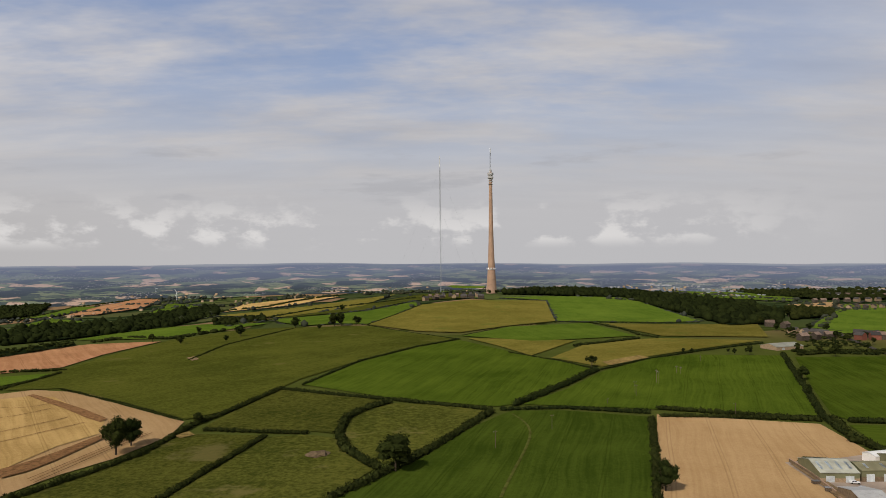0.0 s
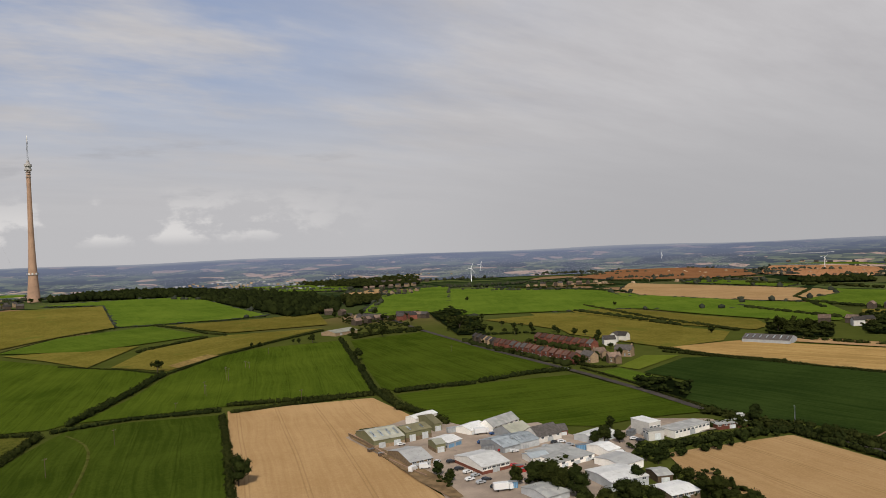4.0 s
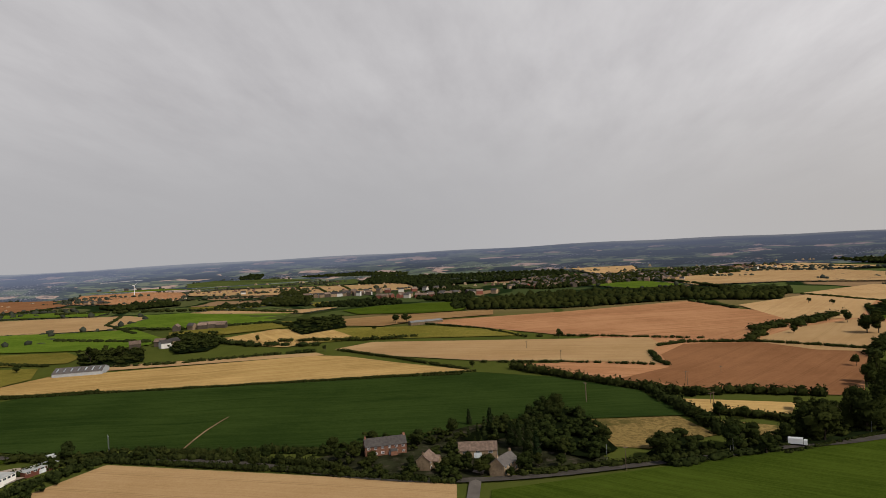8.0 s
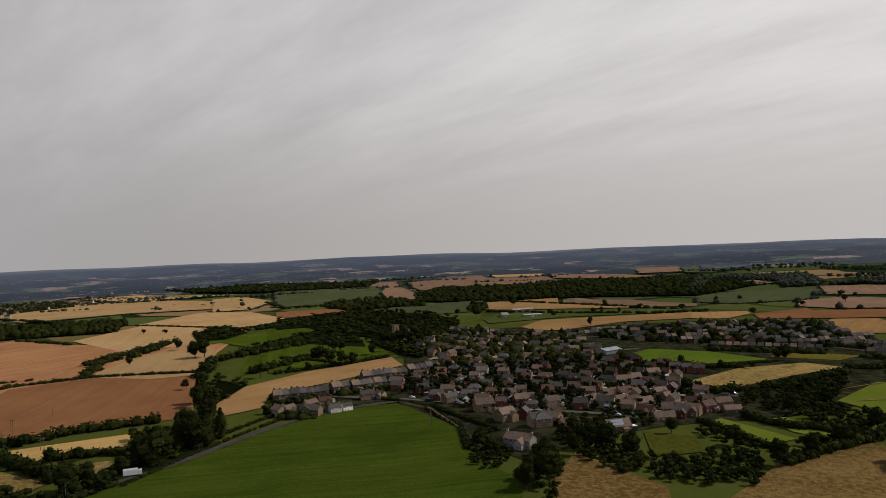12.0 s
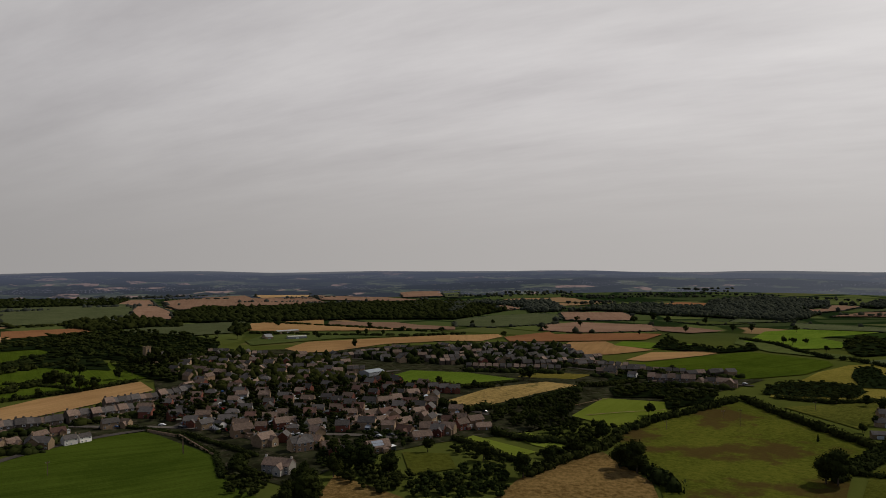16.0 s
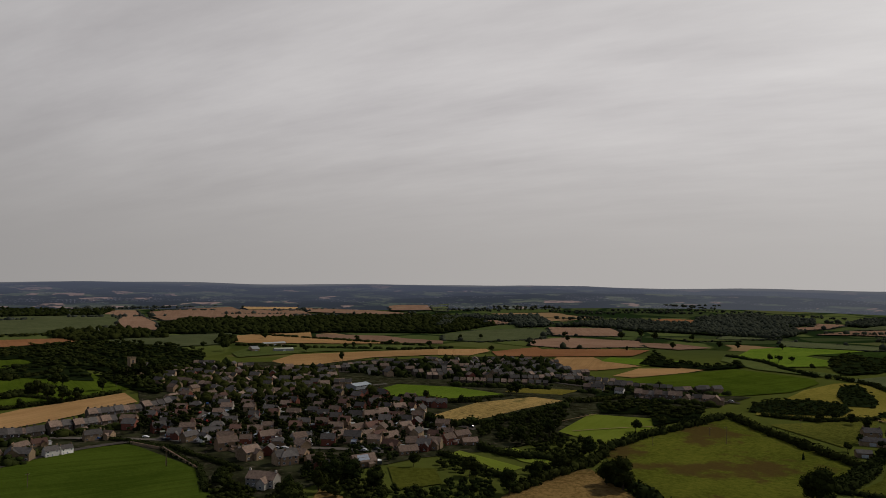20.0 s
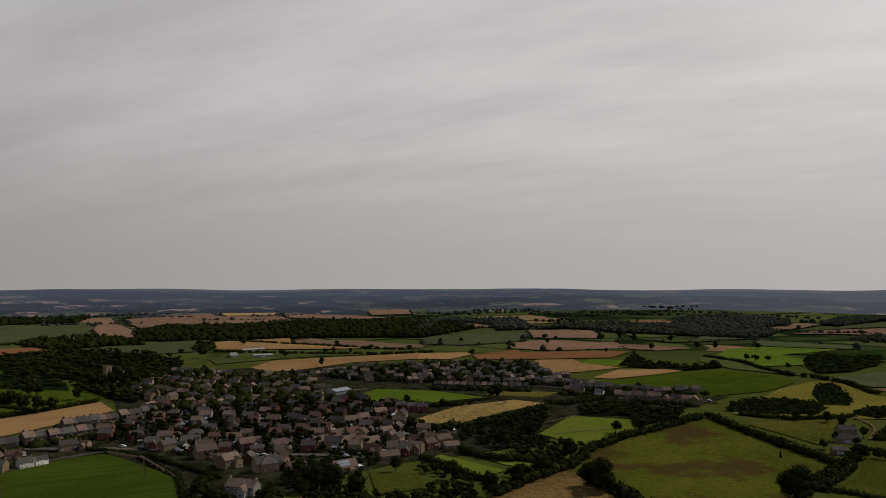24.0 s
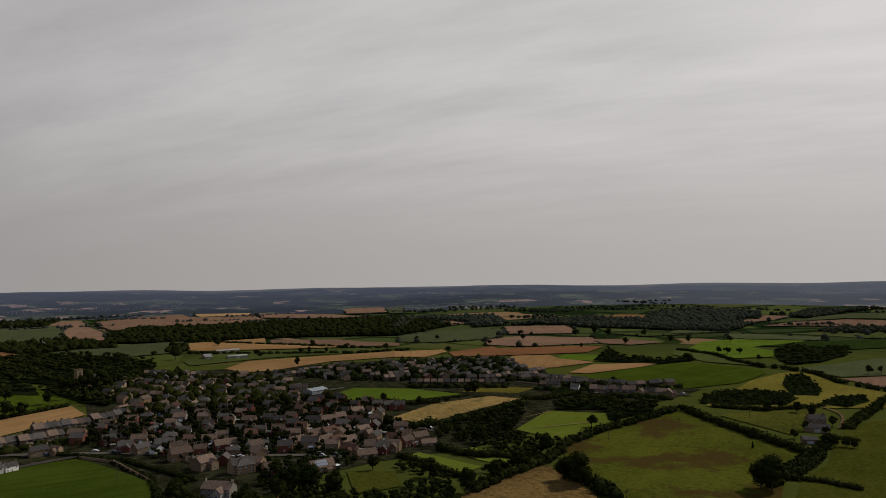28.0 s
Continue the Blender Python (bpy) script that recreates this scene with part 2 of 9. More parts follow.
# ---- the land ----
HILLS = [(105, 1655, 430, 380, 17.5), (120, 1000, 450, 420, 5), (-1050, 1500, 430, 800, -26), (-620, 620, 280, 330, -9),
         (1500, 700, 600, 400, 6), (430, -330, 200, 170, -4), (-120, -900, 220, 160, 7), (1900, -900, 500, 500, -8), (430, -2650, 850, 520, 34)]


def height(x, y):
    """Height of the land at x, y."""
    r = math.hypot(x, y)
    z = sum(h * math.exp(-((x - cx) / sx) ** 2 - ((y - cy) / sy) ** 2) for cx, cy, sx, sy, h in HILLS)
    far = min(1, max(0, (r - 500) / 900))
    z += far * (2.5 * math.sin(x / 310 + 1) * math.cos(y / 270) + 3 * math.sin((x + y) / 520))
    rim = min(1, max(0, (r - 2400) / 2500))
    north = max(0, y / max(r, 1)) * max(0, -x / max(r, 1) + 0.75)
    south = min(1, max(0, (-y / max(r, 1) - 0.5) / 0.35))
    z += rim * rim * (3 - 2 * rim) * (39 - 6 * south + 32 * north + 3 * math.sin(x / 170) + 2.5 * math.sin(y / 130 + x / 410))
    return z


def part(name, bm, material, parent, label="", smooth=False):
    """One mesh object under a thing or a part."""
    me = bpy.data.meshes.new(name)
    bm.to_mesh(me)
    bm.free()
    me.materials.append(MATS[material])
    if smooth:
        me.polygons.foreach_set("use_smooth", [True] * len(me.polygons))
    ob = new(name, me)
    ob.parent = parent
    return tagged(ob, label)


def land_sheet():
    """One sheet of land, fine near the middle and coarser outwards."""
    radii = [0.0]
    while radii[-1] < 4900:
        radii.append(min(4900, radii[-1] + max(14, radii[-1] * 0.028)))
    radii[-1] = 4900
    n = 300
    verts = [(0, 0, height(0, 0))]
    for r in radii[1:]:
        for i in range(n):
            a = 2 * math.pi * i / n
            x, y = r * math.sin(a), r * math.cos(a)
            verts.append((x, y, height(x, y) - 0.25 - min(4.0, (r / 1000) ** 2 * 0.5) - 40 * min(1, max(0, (r - 2200) / 400))))
    faces = [(0, 1 + (i + 1) % n, 1 + i) for i in range(n)]
    for k in range(len(radii) - 2):
        a, b = 1 + k * n, 1 + (k + 1) * n
        faces += [(a + i, a + (i + 1) % n, b + (i + 1) % n, b + i) for i in range(n)]
    me = bpy.data.meshes.new("ground")
    me.from_pydata(verts, [], faces)
    me.materials.append(MATS["ground"])
    me.polygons.foreach_set("use_smooth", [True] * len(me.polygons))
    return tagged(new("ground", me), "rolling farmland of hedged fields and woods", "ground", kind="structure")


land_sheet()


def drape(name, points, material, lift, label, category, step=None, turn=None):
    """A sheet that follows the land inside an outline."""
    bm = bmesh.new()
    xs, ys = [p[0] for p in points], [p[1] for p in points]
    mid = math.hypot(sum(xs) / len(xs), sum(ys) / len(ys))
    step = step or max(22.0, mid * 0.035)
    bm.faces.new([bm.verts.new((x, y, 0)) for x, y in points])
    bmesh.ops.triangulate(bm, faces=bm.faces[:])
    for axis, lo, hi in ((0, min(xs), max(xs)), (1, min(ys), max(ys))):
        c = math.ceil(lo / step) * step
        while c < hi:
            co, no = [0, 0, 0], [0, 0, 0]
            co[axis], no[axis] = c, 1
            bmesh.ops.bisect_plane(bm, geom=bm.verts[:] + bm.edges[:] + bm.faces[:], plane_co=co, plane_no=no)
            c += step
    for v in bm.verts:
        v.co.z = height(v.co.x, v.co.y) + lift
    bmesh.ops.recalc_face_normals(bm, faces=bm.faces[:])
    if sum(f.normal.z for f in bm.faces) < 0:
        bmesh.ops.reverse_faces(bm, faces=bm.faces[:])
    if turn is not None:
        bm.transform(pose(0, 0, 0, 0, 0, -turn))
    ob = part(name, bm, material, None, label, smooth=True)
    if turn is not None:
        ob.matrix_basis = pose(0, 0, 0, 0, 0, turn)
    return tagged(ob, "", category, kind="structure")


FAR_EDGES = []


def field(material, lift, rows, *points):
    """A field; rows: the degrees by which its rows turn from north to the left."""
    drape("field", points, material, lift, FIELD_LABELS[material], "field", turn=rows)
    if math.hypot(sum(p[0] for p in points) / len(points), sum(p[1] for p in points) / len(points)) > 1150:
        FAR_EDGES.append(points)


field("crop", 0.24, -16, (-111.9, 571.4), (-78.3, 687.7), (-27.8, 782.1), (17.4, 841.3), (66.3, 743.0), (112.3, 672.1), (133.0, 629.3), (93.3, 559.6), (51.1, 491.0), (35.0, 481.0), (-34.4, 510.9), (-69.8, 538.1))
field("ley", 0.16, -15, (44.3, 468.5), (77.7, 466.9), (125.9, 447.2), (105.9, 368.6), (86.8, 297.6), (56.6, 184.7), (-85.8, 187.2), (-46.5, 301.4), (-32.5, 326.7), (-11.9, 360.4), (12.4, 417.4), (34.9, 455.8))
field("crop", 0.25, -20, (52.6, 487.3), (89.5, 537.0), (133.7, 614.6), (194.6, 685.0), (240.2, 708.9), (326.2, 697.8), (272.2, 550.7), (230.6, 446.2), (181.2, 452.8), (133.0, 469.6))
field("wheat", 0.18, -16, (132.7, 453.3), (219.6, 424.5), (216.9, 395.7), (212.0, 348.7), (176.4, 357.7), (163.8, 343.2), (161.7, 310.6), (155.4, 255.2), (153.0, 230.0), (142.5, 191.5), (69.6, 225.3), (86.4, 290.6), (105.2, 358.9))
field("pasture", 0.35, -32, (-353.3, 579.8), (-361.9, 686.2), (-358.3, 784.0), (-340.2, 897.6), (-283.9, 995.5), (-210.3, 1015.3), (-107.5, 1018.0), (-32.5, 916.4), (12.9, 847.1), (-79.5, 698.5), (-118.8, 594.8), (-126.3, 556.1), (-144.0, 477.8), (-161.8, 454.5), (-226.6, 513.1), (-306.0, 580.1))
field("wheat", 0.24, 33, (-364.1, 551.7), (-326.7, 576.8), (-271.2, 555.2), (-221.3, 501.0), (-161.0, 448.2), (-156.1, 411.4), (-167.5, 366.1), (-181.2, 338.5), (-189.7, 309.3), (-199.9, 295.8))
field("barley", 0.61, 33, (-347.9, 527.1), (-313.9, 546.6), (-291.5, 540.6), (-211.4, 450.7), (-199.5, 418.3), (-209.6, 391.6), (-213.0, 347.2), (-220.7, 334.4))
field("meadow", 0.26, -11, (-123.1, 551.2), (-76.4, 525.8), (-41.8, 503.6), (-59.1, 460.6), (-60.8, 412.7), (-79.2, 420.3), (-104.5, 423.0), (-143.3, 430.9), (-140.4, 465.7))
field("meadow", 0.24, 88, (-148.7, 417.5), (-101.2, 409.6), (-109.9, 364.4), (-120.1, 303.8), (-128.4, 258.4), (-190.0, 260.2), (-181.4, 307.5), (-170.0, 342.3), (-157.4, 376.1))
field("meadow", 0.14, 89, (-99.3, 406.9), (-77.5, 411.0), (-60.2, 402.5), (-50.8, 372.3), (-34.0, 342.2), (-50.0, 301.5), (-67.6, 256.8), (-122.3, 258.2), (-117.1, 305.1), (-108.1, 358.3))
field("meadow", 0.18, 2, (-58.5, 455.7), (-37.3, 495.8), (-2.5, 488.3), (29.5, 465.8), (18.1, 436.7), (4.1, 403.5), (-12.3, 375.0), (-31.9, 348.6), (-42.0, 365.6), (-56.6, 403.6))
field("dry_pasture", 0.58, -6, (-107.5, 1033.5), (-42.2, 1353.0), (50.7, 1439.0), (199.7, 1411.7), (162.4, 1051.6), (88.9, 992.6), (21.2, 916.4), (-33.1, 935.8))
field("bright", 0.75, -3, (101.2, 1486.6), (214.5, 1524.2), (396.7, 1562.1), (374.1, 1053.7), (318.8, 1034.6), (165.6, 1051.4), (204.8, 1424.6))
field("bright", 0.44, 9, (22.3, 879.7), (87.6, 978.0), (204.0, 1025.7), (229.5, 866.1), (160.5, 840.9), (99.3, 823.7))
field("dry_pasture", 0.37, -54, (102.4, 693.9), (149.0, 781.3), (223.9, 832.6), (252.8, 842.6), (360.5, 818.3), (258.3, 744.9), (198.8, 699.4), (138.9, 638.1), (117.5, 671.8))
field("dry_pasture", 0.52, -20, (218.2, 1017.4), (347.9, 1002.2), (442.2, 1021.2), (381.7, 851.3), (259.7, 865.2), (238.8, 942.3))
field("dry_pasture", 0.41, -30, (27.1, 856.6), (151.1, 825.5), (85.4, 709.9), (58.0, 787.7))
field("bright", 0.69, -12, (-273.6, 1148.1), (-208.8, 1188.1), (-132.8, 1258.8), (-55.6, 1427.6), (-45.4, 1353.8), (-110.0, 1041.9), (-161.6, 1059.9), (-198.3, 1035.6), (-241.9, 1086.2))
field("pasture", 0.75, -21, (-315.1, 1047.7), (-261.2, 1173.3), (-172.3, 1336.8), (-57.0, 1630.1), (85.1, 1669.9), (52.1, 1478.6), (-56.7, 1454.3), (-144.1, 1272.5), (-283.2, 1150.8))
field("stubble", 0.38, 34, (-540.7, 800.3), (-432.4, 885.5), (-347.1, 888.6), (-370.1, 783.0), (-369.9, 701.5), (-415.6, 677.8), (-452.0, 669.0))
field("bright", 0.31, -79, (-430.0, 651.5), (-356.3, 665.8), (-359.0, 633.8), (-370.2, 603.7), (-391.6, 593.3))
field("stubble", 1.48, 14, (-812.2, 1540.6), (-876.4, 1810.0), (-877.9, 2101.5), (-800.7, 2071.6), (-711.4, 1702.8), (-729.5, 1518.8))
field("barley", 1.06, -11, (-406.9, 1342.6), (-435.7, 1571.7), (-317.1, 1805.8), (-247.7, 1715.9), (-300.4, 1451.9))
field("bright", 0.92, 16, (-514.1, 1186.0), (-715.4, 1888.9), (-464.8, 1487.9), (-399.0, 1231.0), (-433.0, 1142.9))
field("bright", 0.58, 83, (-478.5, 935.3), (-442.2, 1038.8), (-363.0, 1093.4), (-259.9, 1090.7), (-306.8, 994.1), (-363.1, 920.3))
field("bright", 0.88, 19, (-678.4, 1106.4), (-811.8, 1495.6), (-624.3, 1258.8), (-609.1, 1075.6))
field("bright", 1.48, 8, (-899.7, 1525.8), (-947.6, 1852.5), (-877.9, 1858.2), (-838.6, 1545.0))
field("dry_pasture", 0.80, -7, (-396.1, 1252.0), (-301.4, 1354.2), (-175.2, 1548.5), (-111.4, 1681.1), (-153.2, 1353.1), (-263.6, 1183.9))
field("bright", 1.82, -4, (-151.4, 2287.0), (31.9, 2665.2), (151.3, 2571.6), (91.7, 1799.2), (-6.4, 1729.6))
field("bright", 0.75, -34, (461.9, 900.0), (814.7, 1449.2), (1005.9, 1506.6), (597.6, 895.9), (494.3, 886.3))
field("bright", 0.67, -33, (481.3, 953.5), (831.9, 1498.0), (968.3, 1270.3), (990.7, 962.4), (888.7, 824.5), (920.7, 627.7), (820.1, 559.5), (721.3, 701.8), (575.7, 791.9))
field("dry_pasture", 0.41, -8, (540.4, 732.6), (663.6, 707.3), (635.6, 504.7), (568.5, 451.8), (521.7, 483.9), (539.9, 633.6))
field("bright", 1.50, -7, (655.8, 2071.9), (928.7, 1872.1), (758.0, 1578.1), (603.1, 1660.2))
field("wheat", 1.09, -31, (690.2, 1448.8), (852.1, 1569.8), (733.8, 1371.9), (630.3, 1312.7))
field("crop", 0.23, -10, (425.1, 689.0), (381.2, 426.8), (325.4, 419.3), (242.2, 434.3), (239.1, 447.5), (270.8, 532.3), (333.4, 688.3))
field("crop", 0.18, 73, (235.1, 421.9), (299.8, 412.3), (369.3, 390.5), (360.8, 324.2), (343.3, 257.8), (306.7, 272.2), (274.7, 276.7), (254.0, 299.4), (220.7, 325.7), (221.8, 360.7))
field("mown", 0.25, -75, (413.2, 389.3), (465.6, 410.2), (484.4, 389.4), (414.0, 370.0))
field("bright", 0.23, -6, (383.7, 384.0), (409.6, 386.0), (407.0, 363.9), (396.1, 318.5), (376.7, 320.2))
field("maize", 0.22, 5, (408.9, 360.9), (477.0, 379.4), (499.2, 363.7), (501.5, 384.7), (512.6, 258.7), (531.6, 135.0), (544.9, 29.4), (513.5, -31.7), (466.7, -74.5), (400.7, -90.8), (397.4, -29.5), (408.1, -11.6), (392.8, 22.6), (360.6, 58.4), (343.5, 100.4), (345.3, 123.7), (352.4, 179.7), (360.4, 217.8), (342.2, 208.4), (353.2, 258.9), (367.0, 314.7), (405.6, 318.4))
field("barley", 0.29, 18, (507.3, 424.6), (588.2, 401.0), (597.6, 357.2), (652.6, 185.8), (643.3, 156.0), (600.7, 103.3), (553.0, 36.3), (536.0, 136.1), (516.9, 260.8), (507.8, 389.5), (506.3, 362.9))
field("wheat", 0.34, 15, (633.9, 375.7), (669.9, 190.6), (654.2, 178.3), (606.4, 362.3))
field("wheat", 0.21, -12, (263.5, 221.3), (329.2, 202.4), (331.7, 200.9), (312.6, 107.4), (295.0, 28.0), (188.3, 18.7), (175.6, 66.2), (226.2, 165.1))
field("wheat", 0.34, -8, (687.6, 177.5), (729.5, 147.8), (690.8, -121.9), (654.6, -125.0), (608.6, -108.6), (556.1, -110.5), (581.4, -36.6), (594.8, 31.6), (633.4, 108.7))
field("stubble", 0.35, 15, (903.7, 127.5), (953.9, -63.2), (1026.3, -234.7), (899.4, -268.0), (822.6, -316.3), (730.0, -227.3), (681.9, -172.0), (726.7, -47.0), (818.5, 41.6))
field("earth", 0.22, 53, (596.3, -114.4), (647.1, -143.8), (644.0, -204.7), (586.8, -270.4), (526.2, -249.4), (443.0, -187.2), (456.2, -130.3), (487.7, -92.7), (502.6, -65.4), (542.4, -109.7))
field("stubble", 0.23, -20, (574.1, 6.0), (571.4, -35.9), (548.9, -96.7), (542.4, -109.7), (502.6, -65.4), (543.7, -17.2))
field("barley", 0.20, -14, (440.5, -94.7), (425.6, -155.3), (397.3, -141.8), (406.3, -100.6))
field("rough", 0.20, 4, (395.0, -29.3), (398.7, -83.8), (360.8, -94.1), (339.2, -57.9), (344.9, -40.7))
field("rough", 0.21, -28, (388.8, -103.2), (371.0, -136.1), (356.9, -126.9), (360.5, -99.3))
field("dry_pasture", 0.40, -6, (792.7, 336.4), (863.3, 244.1), (854.5, 103.8), (783.4, 9.4), (737.7, -8.0), (754.5, 164.9), (728.6, 242.8))
field("bright", 0.63, -44, (1003.2, 586.7), (1135.1, 604.4), (1108.7, 458.8), (999.5, 347.5), (920.4, 436.2), (927.7, 511.0))
field("dry_pasture", 0.51, 60, (870.5, 372.5), (963.8, 319.4), (895.1, 297.0), (844.1, 350.7))
field("wheat", 1.36, -70, (1799.9, 1158.1), (1908.7, 1111.5), (1829.0, 853.8), (1482.7, 724.4), (1347.2, 704.7), (1570.8, 997.6))
field("wheat", 1.71, -59, (2162.3, 289.3), (2137.3, 133.9), (2157.3, 17.2), (1877.2, 118.3))
field("wheat", 1.66, -85, (2198.0, -168.8), (2225.1, -356.3), (1897.8, -317.5), (1780.7, -203.6))
field("bright", 0.79, -72, (1440.1, -141.9), (1500.2, -250.0), (1321.7, -308.5), (1296.6, -205.7))
field("wheat", 0.93, 57, (1515.6, -303.7), (1760.3, -464.3), (1673.0, -671.8), (1424.5, -691.0), (1350.0, -722.8), (1162.1, -621.6), (1281.0, -467.5), (1301.9, -313.4))
field("crop", 0.85, 41, (1335.5, -526.0), (1445.9, -652.4), (1283.4, -614.9), (1216.9, -539.8))
field("wheat", 1.49, 90, (2020.7, -622.3), (2029.9, -772.2), (1725.1, -827.7), (1620.8, -868.4), (1699.8, -621.6))
field("wheat", 0.33, 58, (650.6, -201.1), (720.6, -264.9), (779.7, -363.7), (701.9, -347.0), (583.8, -273.8), (599.5, -235.0))
field("wheat", 0.48, 59, (942.0, -278.4), (1039.9, -402.4), (932.2, -440.3), (771.3, -345.4), (778.0, -279.8))
field("wheat", 0.61, 79, (1057.4, -400.1), (1146.8, -537.4), (1077.0, -588.6), (894.8, -553.9), (865.4, -463.1), (1006.2, -415.7))
field("wheat", 0.92, 64, (1473.2, -719.7), (1477.8, -794.5), (1232.8, -725.5), (1107.3, -605.3), (1136.8, -554.3))
field("ripe", 0.30, 4, (468.7, -225.4), (503.8, -257.3), (523.9, -339.2), (518.0, -425.9), (477.3, -405.1), (472.6, -361.0), (465.4, -268.0), (429.9, -241.3), (428.0, -226.3), (426.9, -211.0))
field("crop", 0.27, 56, (545.4, -284.4), (636.7, -345.8), (643.1, -454.6), (595.0, -423.7), (575.0, -347.7), (558.1, -302.4))
field("crop", 0.38, 18, (773.3, -375.4), (802.7, -470.5), (774.9, -553.5), (711.3, -511.8), (668.8, -377.2))
field("crop", 0.40, 76, (810.8, -378.5), (823.1, -440.2), (773.8, -421.4), (749.6, -363.7))
field("ley", 0.17, -33, (287.6, 13.4), (306.1, -40.3), (334.0, -118.5), (329.8, -110.3), (354.9, -169.5), (379.7, -227.7), (381.7, -281.1), (366.6, -306.8), (285.3, -281.6), (250.4, -252.1), (215.9, -237.0), (199.2, -233.3), (128.8, -143.2), (188.3, 13.5))
field("hazed_stubble", 2.01, 33, (1236.6, -2027.9), (1107.9, -2065.6), (988.5, -1868.3), (1077.9, -1791.7))
field("hazed_grass", 2.02, 26, (1090.7, -2048.0), (1064.7, -2133.3), (920.0, -1828.2), (961.5, -1830.2))
field("bright", 0.26, -0, (341.1, -502.3), (340.5, -578.7), (288.1, -589.7), (233.0, -575.3), (274.2, -519.5))
field("dry_pasture", 0.28, -84, (237.6, -586.6), (240.4, -621.2), (183.8, -627.3), (189.8, -597.0))
field("rough", 0.26, -6, (244.1, -455.7), (237.1, -525.9), (206.9, -573.6), (178.2, -567.6), (195.5, -516.5), (211.2, -449.6))
field("mown", 0.25, -2, (146.6, -454.3), (144.8, -522.9), (98.9, -528.5), (93.3, -488.2), (109.5, -432.0))
field("hillside", 0.23, -5, (106.8, -414.8), (92.4, -464.5), (56.4, -551.9), (33.1, -528.9), (-4.0, -473.6), (-22.8, -443.7), (-10.3, -393.9), (-1.5, -283.9), (46.9, -262.1), (66.2, -330.9), (86.2, -362.1))
field("heath", 0.22, -66, (126.0, -310.4), (119.8, -347.7), (104.3, -375.4), (91.4, -359.9), (70.7, -334.4), (52.7, -283.4), (123.4, -252.1))
field("heath", 0.23, -39, (173.9, -223.1), (190.6, -243.3), (206.3, -279.7), (176.2, -271.0), (147.2, -260.4), (125.1, -226.8), (151.1, -194.5))
field("meadow", 0.20, -49, (26.9, -546.7), (-43.0, -607.8), (-31.3, -537.6), (-16.6, -495.1))
field("pasture", 0.17, -9, (-17.6, -395.0), (-51.3, -469.7), (-86.2, -534.9), (-52.2, -330.5), (-7.7, -310.5))
field("pasture", 0.22, -22, (-41.9, -479.8), (-70.4, -549.5), (-90.1, -558.3), (-83.2, -516.8))
field("crop", 0.41, 60, (806.9, -463.2), (779.8, -516.1), (713.8, -511.1), (712.3, -459.5), (704.8, -404.9))
field("crop", 0.34, 60, (687.8, -395.2), (693.6, -447.5), (670.2, -486.3), (601.0, -475.6), (528.4, -445.7), (528.9, -384.3), (543.6, -312.8))
field("bright", 0.56, -8, (845.9, 1058.3), (974.5, 1064.9), (936.4, 864.5), (902.3, 632.7), (927.0, 510.2), (824.3, 421.3), (768.6, 408.5), (739.2, 446.4), (740.4, 554.8), (754.0, 697.5), (703.1, 770.2), (710.8, 867.1))
field("dry_pasture", 0.45, -8, (693.7, 739.4), (742.7, 687.1), (725.3, 543.6), (730.9, 481.0), (691.1, 440.0), (656.4, 432.6), (640.4, 527.3), (664.6, 699.0))
field("dry_pasture", 0.40, -30, (629.3, 748.3), (655.2, 689.3), (628.6, 517.7), (630.1, 443.8), (574.9, 412.1), (509.7, 421.1), (511.5, 475.3), (516.7, 552.6))
field("wheat", 0.77, -9, (999.6, 929.1), (1161.2, 1055.2), (1128.9, 842.5), (1121.7, 627.5), (1079.2, 571.2), (933.4, 552.3), (909.7, 637.9), (915.0, 808.7))
field("earth", 1.47, -14, (1332.5, 1394.8), (1679.7, 1545.7), (1826.6, 1561.0), (1731.6, 1170.0), (1483.1, 969.8), (1316.2, 981.4), (1273.6, 1208.0))
field("bright", 0.87, -23, (1192.5, 946.9), (1316.2, 981.4), (1197.7, 706.9), (1138.3, 696.2))
field("bright", 0.58, -23, (956.7, 553.9), (1121.4, 621.6), (1150.0, 508.4), (1080.6, 344.3), (978.3, 337.1), (928.9, 455.9))
field("stubble", 1.43, -62, (1539.3, 1006.4), (1907.8, 1204.3), (1969.4, 1038.3), (1836.7, 861.1), (1472.5, 705.2), (1385.4, 773.7))
field("bright", 2.00, 35, (1996.3, 1259.9), (2124.2, 1077.3), (2014.1, 924.7), (2003.1, 1055.9))
field("dry_pasture", 0.49, 41, (880.3, 441.0), (932.2, 370.6), (971.2, 309.9), (900.9, 280.3), (840.8, 350.0), (848.6, 425.3))
field("barley", 0.42, -60, (795.4, 342.3), (874.2, 301.8), (859.2, 225.5), (781.3, 180.8), (713.0, 234.9), (747.7, 298.3))
field("pasture", 0.23, 36, (199.7, -330.1), (175.1, -337.4), (159.6, -314.8), (173.8, -294.7))
field("mown", 0.25, 56, (183.4, -368.6), (181.2, -378.7), (135.3, -360.5), (141.3, -340.2))
field("mown", 0.16, 55, (164.8, -390.0), (155.3, -399.6), (123.2, -377.2), (125.9, -369.3), (141.6, -373.0))
field("hazed_grass", 1.05, 59, (1668.3, -987.4), (1680.8, -1115.6), (1580.8, -1259.0), (1205.1, -973.2), (1082.9, -863.3), (1034.0, -752.3), (1100.5, -652.3))
field("hazed_stubble", 1.15, 49, (1675.3, -1233.0), (1626.5, -1295.3), (1581.4, -1328.4), (1351.3, -1150.9), (1126.5, -992.8), (981.8, -869.2), (1036.2, -837.3), (1138.5, -913.5), (1384.6, -1125.3))
